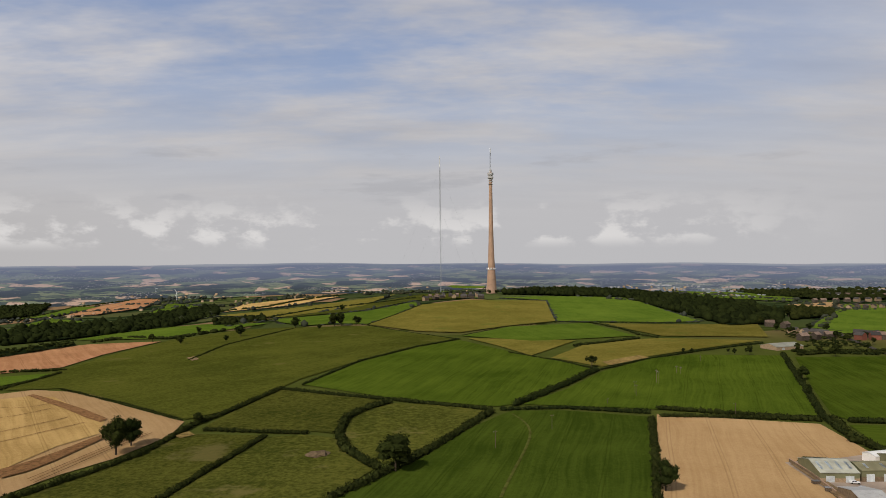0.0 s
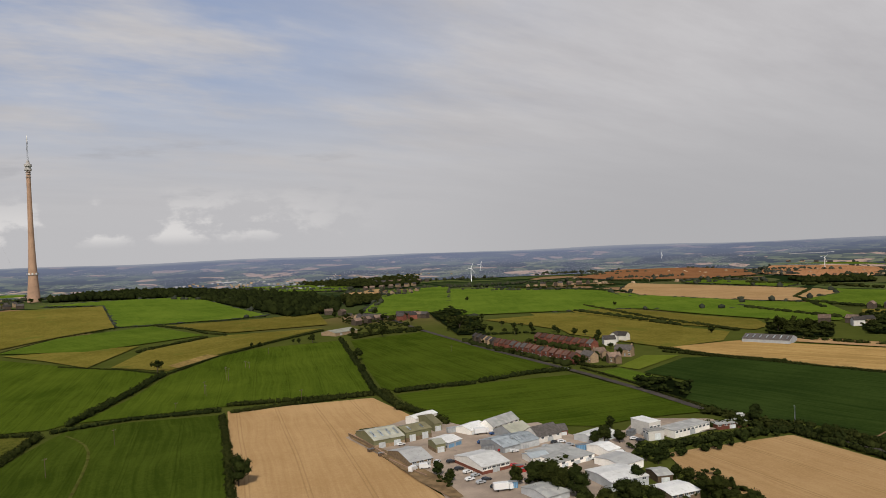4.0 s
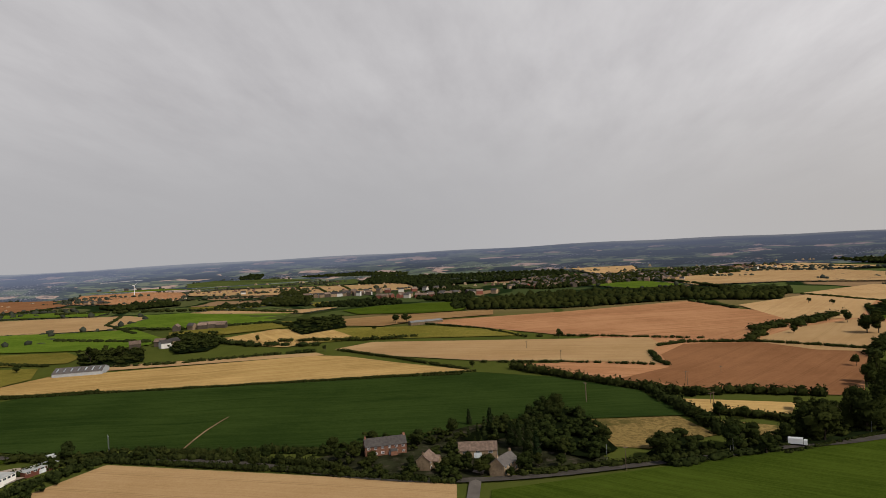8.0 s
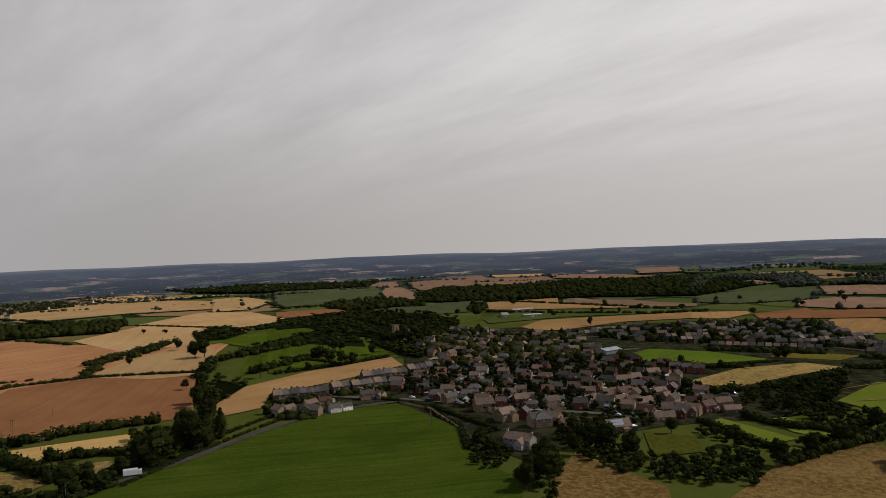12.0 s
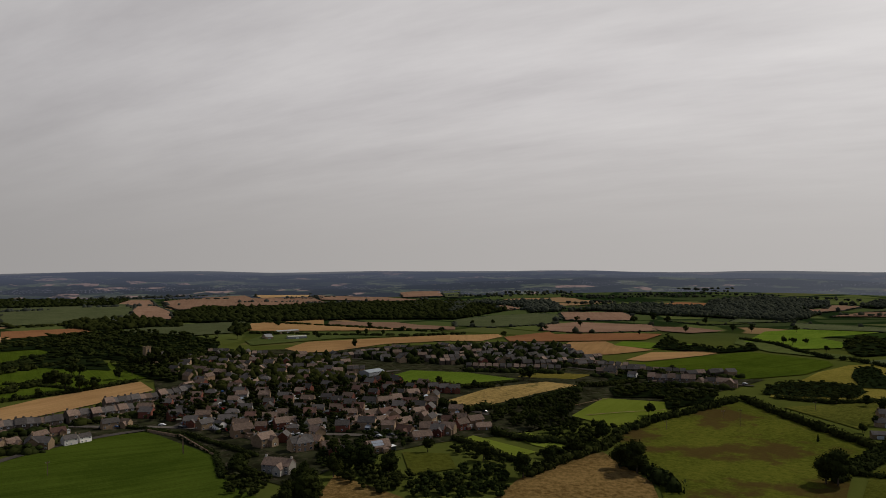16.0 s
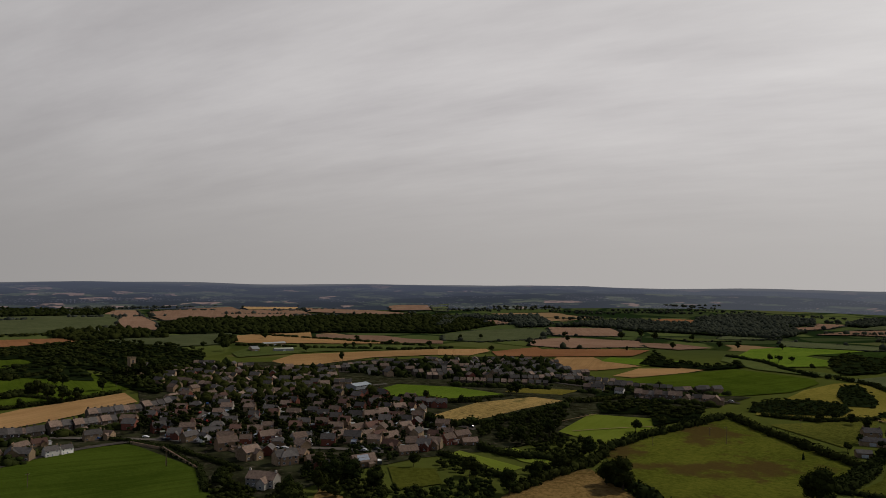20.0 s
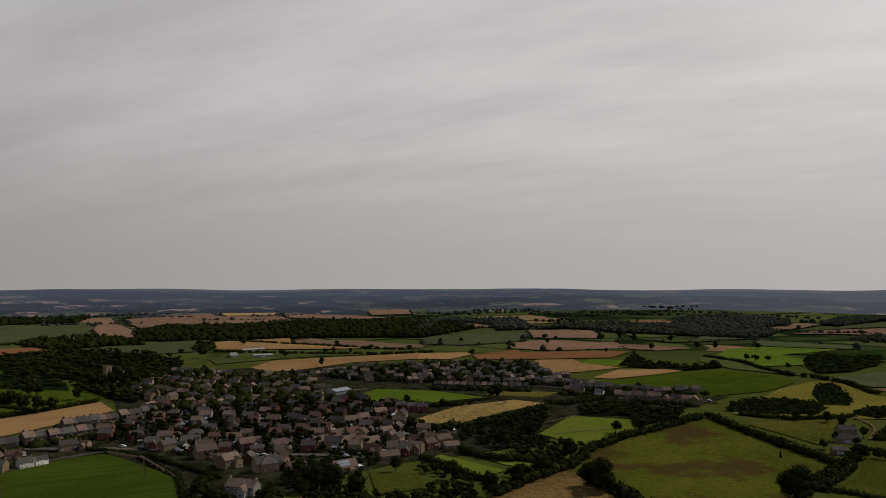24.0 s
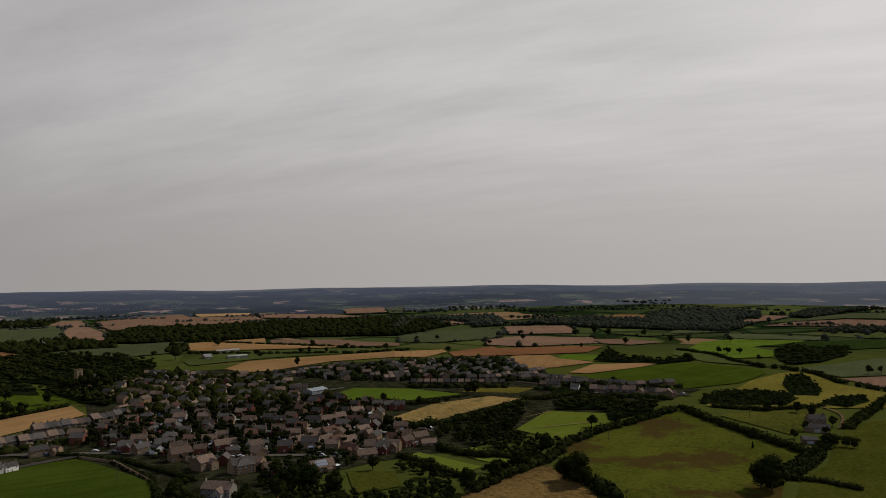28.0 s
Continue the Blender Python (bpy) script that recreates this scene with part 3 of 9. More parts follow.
field("hazed_stubble", 1.43, 45, (1487.8, -1292.7), (1541.6, -1443.9), (1534.7, -1631.7), (1396.6, -1517.7), (1303.6, -1657.5), (1080.3, -1439.9), (1100.9, -1337.6), (1173.1, -1055.1), (1312.9, -1148.8))
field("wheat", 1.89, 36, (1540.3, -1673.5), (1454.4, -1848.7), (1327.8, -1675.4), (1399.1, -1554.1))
field("hazed_stubble", 1.62, 41, (1371.8, -1757.6), (1235.5, -1755.0), (1123.8, -1763.8), (922.2, -1667.6), (945.1, -1590.3), (1119.8, -1590.9), (1214.2, -1580.4))
field("hazed_grass", 0.61, -23, (838.6, -635.1), (898.1, -716.5), (899.1, -798.4), (853.1, -908.3), (779.8, -836.6), (735.4, -761.3), (760.1, -694.1))
field("earth", 0.64, 60, (1019.3, -604.4), (972.2, -680.6), (942.2, -703.8), (885.9, -645.0), (930.3, -552.0))
field("ripe", 0.64, -23, (743.2, -797.4), (817.0, -882.6), (765.1, -1004.7), (691.6, -911.2), (648.3, -922.1), (538.1, -939.4), (586.1, -890.6), (679.7, -826.8), (716.5, -797.2))
field("hazed_stubble", 0.56, -66, (736.9, -983.0), (632.7, -1028.9), (576.6, -1006.4), (511.9, -1006.7), (490.5, -964.7), (556.1, -936.7), (640.5, -941.2), (693.5, -922.4))
field("grass", 0.45, -52, (627.0, -836.8), (538.0, -906.3), (470.7, -925.8), (504.9, -850.8), (572.5, -764.3), (609.3, -659.0), (648.7, -691.4), (674.3, -750.4))
field("ripe", 0.40, -36, (551.3, -651.4), (574.8, -721.3), (525.6, -799.0), (455.9, -896.7), (422.4, -831.0), (478.0, -751.7), (490.1, -654.8), (512.6, -633.8))
field("hazed_stubble", 1.01, 26, (752.5, -1540.5), (640.2, -1531.0), (577.6, -1460.0), (606.1, -1359.9), (642.1, -1314.8))
field("hazed_grass", 0.72, 16, (571.5, -1123.5), (556.4, -1248.4), (499.6, -1337.8), (447.8, -1321.2), (396.4, -1141.1), (460.5, -1033.6), (521.0, -1024.5))
field("hazed_stubble", 0.82, 22, (470.8, -1389.3), (354.1, -1421.8), (310.1, -1328.4), (297.9, -1255.5), (401.9, -1216.6))
field("hazed_stubble", 0.64, -49, (405.0, -1097.8), (371.2, -1183.6), (302.7, -1178.4), (250.0, -1188.0), (220.7, -1087.9), (315.4, -1006.0), (371.4, -1018.9))
field("hazed_stubble", 0.63, 30, (251.5, -1153.3), (184.4, -1162.3), (130.6, -1123.4), (169.7, -1069.8), (211.7, -1083.4))
field("earth", 0.55, -55, (384.7, -901.2), (355.4, -998.8), (337.4, -971.5), (241.5, -1034.8), (203.1, -1039.5), (206.6, -947.5), (305.1, -878.9), (356.2, -852.7))
field("ripe", 0.43, 27, (424.6, -821.1), (458.0, -885.5), (406.7, -932.5), (389.0, -907.3), (388.9, -838.1))
field("ripe", 0.37, 10, (267.5, -770.8), (287.6, -882.3), (247.4, -907.3), (224.4, -868.6), (173.0, -837.3), (206.1, -778.7), (236.6, -755.0))
field("bright", 0.41, 84, (228.0, -866.5), (228.6, -918.5), (144.4, -910.2), (130.8, -863.4), (171.3, -844.3))
field("ripe", 0.36, -62, (181.4, -740.5), (171.4, -814.7), (93.6, -855.6), (116.1, -804.1), (160.8, -737.7))
field("crop", 0.34, -33, (150.9, -646.9), (165.5, -721.2), (115.4, -799.5), (75.8, -851.5), (-1.0, -799.7), (-5.6, -772.3), (17.0, -710.8), (59.2, -664.9), (125.1, -640.4))
field("grass", 0.74, 60, (237.9, -1266.1), (167.0, -1283.1), (104.5, -1273.3), (168.2, -1225.9))
field("earth", 1.12, -15, (344.0, -1634.4), (303.7, -1753.5), (230.9, -1727.4), (225.2, -1600.4), (298.8, -1529.4))
field("stubble", 0.05, 52, (682.4, -38.7), (772.9, -148.9), (891.8, -321.7), (1117.6, -549.4), (998.8, -579.8), (679.3, -331.8), (586.9, -266.8), (447.1, -202.0), (464.4, -117.4), (525.3, -28.7))

field("wheat", 0.80, 20, (1838.7, 864.6), (1849.7, 795.6), (1876.8, 718.1), (1855.6, 607.8), (1837.8, 473.0), (1825.9, 365.3), (1886.7, 308.9), (1670.9, 237.4), (1560.7, 210.5), (1527.5, 295.4), (1527.3, 339.4), (1534.2, 417.3), (1512.5, 496.2), (1521.0, 572.3), (1591.5, 685.0), (1631.7, 767.7))
field("grass", 0.95, 20, (2338.7, 1098.3), (2459.3, 1055.9), (2530.6, 914.3), (2290.7, 620.8), (2254.0, 498.6), (1921.1, 414.6), (1854.3, 490.3), (1918.9, 694.7), (1981.9, 852.1), (1994.7, 937.6))
field("wheat", 0.60, 20, (1138.6, 537.1), (1165.4, 502.9), (1146.5, 416.9), (1141.4, 343.9), (1165.2, 309.9), (1153.8, 288.9), (1078.4, 325.2), (1093.1, 397.8), (1111.4, 479.9))
field("crop", 0.62, 20, (1102.3, 270.0), (1167.3, 218.4), (1183.9, 152.2), (1183.4, 90.5), (1132.7, 61.3), (1029.7, 79.4), (1012.1, 138.3), (1036.4, 231.9))
field("ripe", 0.56, 20, (928.0, 253.1), (969.4, 231.1), (996.4, 172.7), (1008.8, 108.0), (1018.0, 60.9), (1015.5, 32.4), (954.2, 30.7), (933.5, 86.4), (901.0, 136.9), (866.1, 163.4), (889.2, 218.7))
field("dry_pasture", 0.62, 20, (1271.8, 369.2), (1294.3, 334.5), (1301.2, 289.9), (1206.9, 303.7), (1188.4, 337.0))
field("dry_pasture", 0.62, 20, (1248.0, 588.2), (1270.3, 513.4), (1290.5, 442.0), (1232.3, 439.3), (1194.8, 467.0), (1165.5, 518.6))
field("grass", 0.58, 20, (1087.6, 513.3), (1086.4, 469.2), (1063.4, 365.1), (1070.6, 337.8), (1001.3, 330.2), (994.1, 389.4), (1012.3, 478.1))
field("pasture", 0.20, -10, (-39.0, -480.8), (-50.4, -532.3), (-70.4, -559.5), (-96.3, -577.7), (-62.9, -383.9), (-46.5, -377.3), (-25.6, -389.6))
field("dry_pasture", 0.24, -10, (20.2, -671.1), (7.1, -727.3), (-17.9, -777.9), (-38.3, -792.2), (-51.0, -763.5), (-61.8, -727.7), (-91.4, -692.0), (-122.0, -687.6), (-109.9, -621.2), (-84.0, -617.0), (-50.7, -603.1), (-20.5, -595.0), (17.8, -581.7), (37.6, -582.3), (36.1, -629.4))
field("bright", 0.5, -10, (90.4, -957.6), (79.0, -1137.6), (33.9, -1196.1), (-66.2, -1187.4), (-4.9, -1085.3), (9.2, -1061.8), (-17.2, -992.2), (-15.6, -909.6), (25.8, -889.5), (68.7, -984.9))
field("grass", 0.45, -10, (104.9, -1035.9), (25.4, -872.4), (-25.0, -841.8), (-8.4, -818.8), (54.0, -854.9), (98.1, -933.7))
field("maize", 0.55, -10, (2.2, -1083.9), (-73.0, -1179.3), (-170.2, -1227.3), (-222.2, -1237.6), (-205.4, -1145.5), (-102.6, -1044.8), (-52.9, -1074.9))
field("hazed_grass", 0.42, -10, (-28.7, -801.8), (-84.4, -863.2), (-126.3, -915.3), (-170.8, -954.3), (-144.0, -807.7), (-107.4, -782.2), (-69.7, -764.1), (-47.8, -786.7))
field("hazed_stubble", 0.38, -10, (-68.8, -754.3), (-106.5, -775.6), (-140.9, -790.6), (-125.7, -707.6), (-97.7, -713.5))
field("hazed_grass", 0.7, -10, (134.6, -1385.4), (48.2, -1386.5), (55.2, -1327.7), (142.7, -1278.9))
field("hazed_grass", 0.62, -10, (45.6, -1307.3), (-93.8, -1260.2), (-89.3, -1201.7), (42.2, -1204.3))
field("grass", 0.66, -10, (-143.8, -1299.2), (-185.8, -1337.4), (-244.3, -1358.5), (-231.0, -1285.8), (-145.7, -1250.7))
field("hazed_stubble", 1.0, -10, (44.1, -1589.9), (-3.6, -1644.7), (-9.8, -1750.3), (-65.7, -1740.7), (-29.7, -1616.3), (32.0, -1517.5))
field("hazed_stubble", 0.9, -10, (-7.6, -1456.4), (-58.5, -1560.1), (-164.5, -1656.2), (-228.3, -1637.7), (-298.1, -1653.3), (-268.4, -1490.6), (-146.6, -1479.8), (-74.0, -1480.0))
field("hazed_grass", 1.05, -10, (-59.1, -1574.9), (-119.5, -1732.3), (-182.9, -1836.8), (-356.4, -1973.0), (-304.2, -1686.7), (-168.0, -1689.9))


# ---- more materials ----
def leaf_look(dark, light):
    def build(n, at):
        luck = n.add("ShaderNodeObjectInfo").outputs["Random"]
        isle = n.add("ShaderNodeNewGeometry").outputs["Random Per Island"]
        a = n.noise(at, 0.25, 3.0)
        fac = n.math("ADD", n.math("MULTIPLY", isle, 0.65), n.math("MULTIPLY", a, 0.5), clamp=True)
        col = n.mix(fac, dark, light)
        tint = n.mix(n.math("MULTIPLY", luck, 0.5), col, n.mix(fac, (0.014, 0.017, 0.004), (0.044, 0.044, 0.010)))
        return tint, n.noise(at, 3.0, 2.0)

    return build


surface("leaf", leaf_look((0.006, 0.009, 0.0035), (0.025, 0.034, 0.0085)), rough=0.9, bump=0.6, dist=0.3, spec=0.0)
# leaf paled and greyed: distance haze is put into this colour
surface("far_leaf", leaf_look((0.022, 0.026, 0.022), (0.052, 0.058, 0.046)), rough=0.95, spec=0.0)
# leaf darkened in colour to offset the sun on broad smooth crowns
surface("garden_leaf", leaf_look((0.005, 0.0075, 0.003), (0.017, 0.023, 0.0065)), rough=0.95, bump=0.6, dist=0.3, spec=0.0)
surface("needle", leaf_look((0.005, 0.010, 0.004), (0.016, 0.027, 0.010)), rough=0.9, bump=0.6, dist=0.3, spec=0.0)
surface("hedge_leaf", leaf_look((0.008, 0.012, 0.004), (0.027, 0.035, 0.010)), rough=0.95, bump=0.6, dist=0.3, spec=0.0)
plain("bark", (0.06, 0.045, 0.032), 0.9, bump=0.6, scale=2)
plain("concrete", (0.275, 0.178, 0.122), 0.85, 0.12, 0.05, bump=0.3, stain=(0.19, 0.125, 0.088))
plain("turret_metal", (0.30, 0.29, 0.28), 0.6, scale=0.3)
plain("white_metal", (0.72, 0.72, 0.72), 0.45, 0.06, 0.4)
plain("grey_steel", (0.22, 0.23, 0.24), 0.5, scale=0.8, metal=0.3)
plain("asphalt", (0.090, 0.078, 0.066), 0.9, 0.2, 0.08, spec=0.0, stain=(0.13, 0.112, 0.092))
plain("track_dirt", (0.17, 0.115, 0.062), 0.95, 0.35, 0.15, spec=0.0)
plain("paving", (0.29, 0.228, 0.178), 0.9, 0.2, 0.06, stain=(0.20, 0.155, 0.12))
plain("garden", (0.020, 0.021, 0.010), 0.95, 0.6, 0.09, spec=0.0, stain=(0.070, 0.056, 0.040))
plain("stone_wall", (0.25, 0.178, 0.110), 0.9, 0.2, 0.9, stain=(0.17, 0.125, 0.085), each=0.22)
plain("soot_stone", (0.105, 0.082, 0.062), 0.9, 0.25, 0.9, stain=(0.07, 0.058, 0.047), each=0.22)
plain("buff_brick", (0.24, 0.158, 0.096), 0.9, 0.15, 1.2, stain=(0.22, 0.15, 0.10), each=0.22)
plain("warm_brick", (0.24, 0.115, 0.072), 0.9, 0.2, 1.2, stain=(0.17, 0.085, 0.06), each=0.22)
plain("red_brick", (0.150, 0.054, 0.036), 0.9, 0.2, 1.2, stain=(0.12, 0.055, 0.042), each=0.22)
plain("white_render", (0.66, 0.63, 0.585), 0.8, 0.06, 0.5, stain=(0.52, 0.50, 0.46))
plain("cream_render", (0.40, 0.365, 0.315), 0.85, 0.1, 0.5, stain=(0.30, 0.27, 0.23), each=0.22)
plain("far_white", (0.34, 0.34, 0.35), 0.8, 0.3, 0.02)
plain("slate_roof", (0.080, 0.071, 0.066), 0.8, 0.25, 0.8, stain=(0.11, 0.096, 0.08), each=0.3)
plain("brown_roof", (0.155, 0.108, 0.082), 0.85, 0.3, 0.8, stain=(0.10, 0.078, 0.062), each=0.3)
plain("red_roof", (0.105, 0.058, 0.044), 0.85, 0.2, 0.8, stain=(0.12, 0.07, 0.055), each=0.22)
plain("white_roof", (0.53, 0.525, 0.51), 0.55, 0.1, 0.2, stain=(0.36, 0.345, 0.32))
plain("olive_roof", (0.22, 0.20, 0.115), 0.7, 0.15, 0.2, stain=(0.28, 0.25, 0.16))
plain("pale_blue_roof", (0.38, 0.42, 0.445), 0.55, 0.12, 0.2, stain=(0.29, 0.30, 0.30))
plain("grey_roof", (0.26, 0.26, 0.25), 0.7, 0.2, 0.2, stain=(0.36, 0.34, 0.30))
plain("fibre_roof", (0.27, 0.265, 0.215), 0.8, 0.2, 0.15, stain=(0.24, 0.25, 0.19))
plain("olive_cladding", (0.125, 0.120, 0.065), 0.6, 0.1, 0.3)
plain("dark_cladding", (0.09, 0.10, 0.085), 0.6, 0.1, 0.3)
plain("grey_cladding", (0.34, 0.35, 0.36), 0.6, 0.1, 0.3)
plain("door_paint", (0.20, 0.22, 0.24), 0.5, 0.3)
plain("shutter", (0.45, 0.47, 0.48), 0.5, 0.15)
plain("blue_paint", (0.16, 0.30, 0.46), 0.45, 0.1)
plain("rubber", (0.02, 0.02, 0.02), 0.8)
plain("timber", (0.12, 0.085, 0.055), 0.85, scale=2)
plain("crop_track", (0.062, 0.066, 0.014), 0.95, 0.3, 0.2, spec=0.0)
plain("straw_earth", (0.150, 0.078, 0.034), 0.95, 0.35, 0.35, spec=0.0, stain=(0.23, 0.135, 0.058))
plain("spoil", (0.12, 0.085, 0.050), 0.95, 0.3, 0.5, bump=0.8, spec=0.0)
plain("red_track", (0.22, 0.07, 0.05), 0.9, 0.1, 0.1)
# near-black colour that stands for the shade under trees
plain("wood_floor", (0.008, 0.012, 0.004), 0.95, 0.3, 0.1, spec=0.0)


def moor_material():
    """The far distance: a plain glowing backdrop of fields, woods, towns and moor, with haze painted in."""
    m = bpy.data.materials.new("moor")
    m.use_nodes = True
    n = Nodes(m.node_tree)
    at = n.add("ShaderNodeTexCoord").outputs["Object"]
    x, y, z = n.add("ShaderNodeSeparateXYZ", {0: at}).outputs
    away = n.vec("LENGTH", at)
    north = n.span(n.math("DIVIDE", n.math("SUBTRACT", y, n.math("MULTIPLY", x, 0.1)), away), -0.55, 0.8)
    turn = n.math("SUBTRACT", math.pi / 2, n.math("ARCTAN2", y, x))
    # laid out by bearing and line-of-sight slope from the camera, so fields and woods look long and flat in its view
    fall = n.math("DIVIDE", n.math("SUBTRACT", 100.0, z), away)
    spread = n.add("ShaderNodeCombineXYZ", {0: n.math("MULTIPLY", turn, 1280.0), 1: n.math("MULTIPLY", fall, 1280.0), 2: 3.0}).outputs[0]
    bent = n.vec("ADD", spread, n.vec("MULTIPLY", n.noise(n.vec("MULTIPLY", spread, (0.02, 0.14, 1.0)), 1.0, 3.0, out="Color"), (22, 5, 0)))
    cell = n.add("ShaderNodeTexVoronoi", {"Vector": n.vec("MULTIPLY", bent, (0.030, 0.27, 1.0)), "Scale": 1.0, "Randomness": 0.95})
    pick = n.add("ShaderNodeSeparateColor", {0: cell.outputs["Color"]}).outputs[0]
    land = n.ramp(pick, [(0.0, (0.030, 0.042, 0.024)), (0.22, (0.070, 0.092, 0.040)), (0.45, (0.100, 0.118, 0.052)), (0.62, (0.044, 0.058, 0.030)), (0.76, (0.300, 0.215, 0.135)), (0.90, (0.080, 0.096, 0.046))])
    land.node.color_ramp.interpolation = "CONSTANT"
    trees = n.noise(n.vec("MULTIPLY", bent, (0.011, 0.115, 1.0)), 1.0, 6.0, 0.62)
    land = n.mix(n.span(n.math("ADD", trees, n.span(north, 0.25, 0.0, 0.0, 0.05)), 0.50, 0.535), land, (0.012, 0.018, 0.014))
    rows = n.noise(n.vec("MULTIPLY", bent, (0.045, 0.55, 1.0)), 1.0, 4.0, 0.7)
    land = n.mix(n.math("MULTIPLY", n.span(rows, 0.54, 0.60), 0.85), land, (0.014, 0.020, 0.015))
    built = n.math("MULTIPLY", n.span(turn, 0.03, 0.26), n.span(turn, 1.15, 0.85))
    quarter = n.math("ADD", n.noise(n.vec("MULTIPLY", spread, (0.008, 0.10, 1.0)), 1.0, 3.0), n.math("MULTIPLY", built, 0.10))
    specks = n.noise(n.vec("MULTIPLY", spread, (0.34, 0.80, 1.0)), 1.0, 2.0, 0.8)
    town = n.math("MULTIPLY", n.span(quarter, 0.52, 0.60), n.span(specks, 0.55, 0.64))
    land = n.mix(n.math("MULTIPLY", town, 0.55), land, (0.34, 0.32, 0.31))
    # land painted dimmer in the backlit south, brighter in the north
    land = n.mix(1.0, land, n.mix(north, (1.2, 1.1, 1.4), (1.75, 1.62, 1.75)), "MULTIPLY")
    # air haze mixed into the glowing colour, thicker with distance
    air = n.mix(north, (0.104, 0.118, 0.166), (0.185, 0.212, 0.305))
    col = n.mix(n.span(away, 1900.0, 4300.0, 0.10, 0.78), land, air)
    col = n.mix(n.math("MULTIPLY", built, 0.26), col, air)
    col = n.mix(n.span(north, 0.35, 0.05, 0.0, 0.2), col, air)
    # sun-side glow painted over the southern distance
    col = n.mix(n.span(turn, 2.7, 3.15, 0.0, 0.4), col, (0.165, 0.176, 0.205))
    # paler haze painted in towards the horizon
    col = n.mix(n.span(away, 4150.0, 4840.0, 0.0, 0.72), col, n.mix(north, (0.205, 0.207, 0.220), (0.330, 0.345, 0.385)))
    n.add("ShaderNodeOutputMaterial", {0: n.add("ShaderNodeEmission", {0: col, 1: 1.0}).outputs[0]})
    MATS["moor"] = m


moor_material()


def simple(name, colour, rough, metal=0.0, spec=0.5):
    return surface(name, lambda n, at: n.mix(n.noise(at, 1.5, 3.0), [c * 0.9 for c in colour], colour), rough, metal, spec=spec)


simple("glass", (0.035, 0.042, 0.050), 0.08)
simple("solar", (0.30, 0.33, 0.38), 0.12)
for key, col in {"car_white": (0.75, 0.75, 0.75), "car_red": (0.42, 0.03, 0.025), "car_dark": (0.03, 0.034, 0.04), "car_silver": (0.40, 0.41, 0.42), "car_blue": (0.04, 0.09, 0.22)}.items():
    simple(key, col, 0.25, 0.1)

rng = random.Random(7)


# ---- mesh kit ----
def box(bm, x0, y0, z0, x1, y1, z1):
    v = [bm.verts.new(p) for p in ((x0, y0, z0), (x1, y0, z0), (x1, y1, z0), (x0, y1, z0), (x0, y0, z1), (x1, y0, z1), (x1, y1, z1), (x0, y1, z1))]
    for f in ((3, 2, 1, 0), (4, 5, 6, 7), (0, 1, 5, 4), (1, 2, 6, 5), (2, 3, 7, 6), (3, 0, 4, 7)):
        bm.faces.new([v[i] for i in f])
    return v


def boxed(*dims):
    bm = bmesh.new()
    box(bm, *dims)
    return bm


def tube(bm, a, b, ra, rb, n=8):
    a, b = Vector(a), Vector(b)
    q = (b - a).to_track_quat("Z", "Y")
    rings = []
    for c, r in ((a, ra), (b, rb)):
        rings.append([bm.verts.new(c + q @ Vector((r * math.cos(2 * math.pi * i / n), r * math.sin(2 * math.pi * i / n), 0))) for i in range(n)])
    for i in range(n):
        bm.faces.new((rings[0][i], rings[0][(i + 1) % n], rings[1][(i + 1) % n], rings[1][i]))
    bm.faces.new(rings[0][::-1])
    bm.faces.new(rings[1])


def lathe(bm, profile, n=24):
    rings = [[bm.verts.new((r * math.cos(2 * math.pi * i / n), r * math.sin(2 * math.pi * i / n), z)) for i in range(n)] for r, z in profile]
    for a, b in zip(rings, rings[1:]):
        for i in range(n):
            bm.faces.new((a[i], a[(i + 1) % n], b[(i + 1) % n], b[i]))
    bm.faces.new(rings[0][::-1])
    bm.faces.new(rings[-1])


def ground_at(x, y, turn=0.0):
    return pose(x, y, height(x, y), 0, 0, turn)


def root(name, m, label, category, group=""):
    ob = new(name)
    ob.matrix_basis = m
    return tagged(ob, label, category, group)


# ---- plants ----
def lump(seed, subdiv=1, rough=0.28):
    """Points and triangles of one uneven ball of radius 1."""
    r = random.Random(seed)
    bm = bmesh.new()
    bmesh.ops.create_icosphere(bm, subdivisions=subdiv, radius=1.0)
    off = Vector((r.uniform(-50, 50), r.uniform(-50, 50), 0))
    for v in bm.verts:
        v.co *= 1 + rough * 2 * noise.noise(v.co * 1.3 + off) + r.uniform(-rough, rough) * 0.4
    pts = np.array([v.co[:] for v in bm.verts])
    tri = np.array([[v.index for v in f.verts] for f in bm.faces])
    bm.free()
    return pts, tri


LUMPS = [lump(i) for i in range(8)]


def leaves(r, centres, spread, size, count):
    """Small random leaf clumps: crossed slips, each bent once."""
    pts, tri = [], []
    for _ in range(count):
        c, rad = centres[r.randrange(len(centres))]
        d = np.array([r.gauss(0, 1), r.gauss(0, 1), r.gauss(0, 0.85)])
        d /= np.linalg.norm(d) + 1e-6
        p = c + d * rad * r.uniform(0.82, spread)
        u = np.array([r.gauss(0, 1), r.gauss(0, 1), r.gauss(0, 1)])
        u /= np.linalg.norm(u) + 1e-6
        v = np.cross(u, d)
        v /= np.linalg.norm(v) + 1e-6
        s = size * r.uniform(0.6, 1.3)
        k = len(pts)
        pts += [p - u * s - v * s * 0.6, p + u * s * 0.9 - v * s * 0.5 + d * s * 0.3, p + u * s + v * s * 0.7, p - u * s * 0.8 + v * s * 0.6 + d * s * 0.4]
        tri += [(k, k + 1, k + 2), (k, k + 2, k + 3)]
    return np.array(pts), np.array(tri)


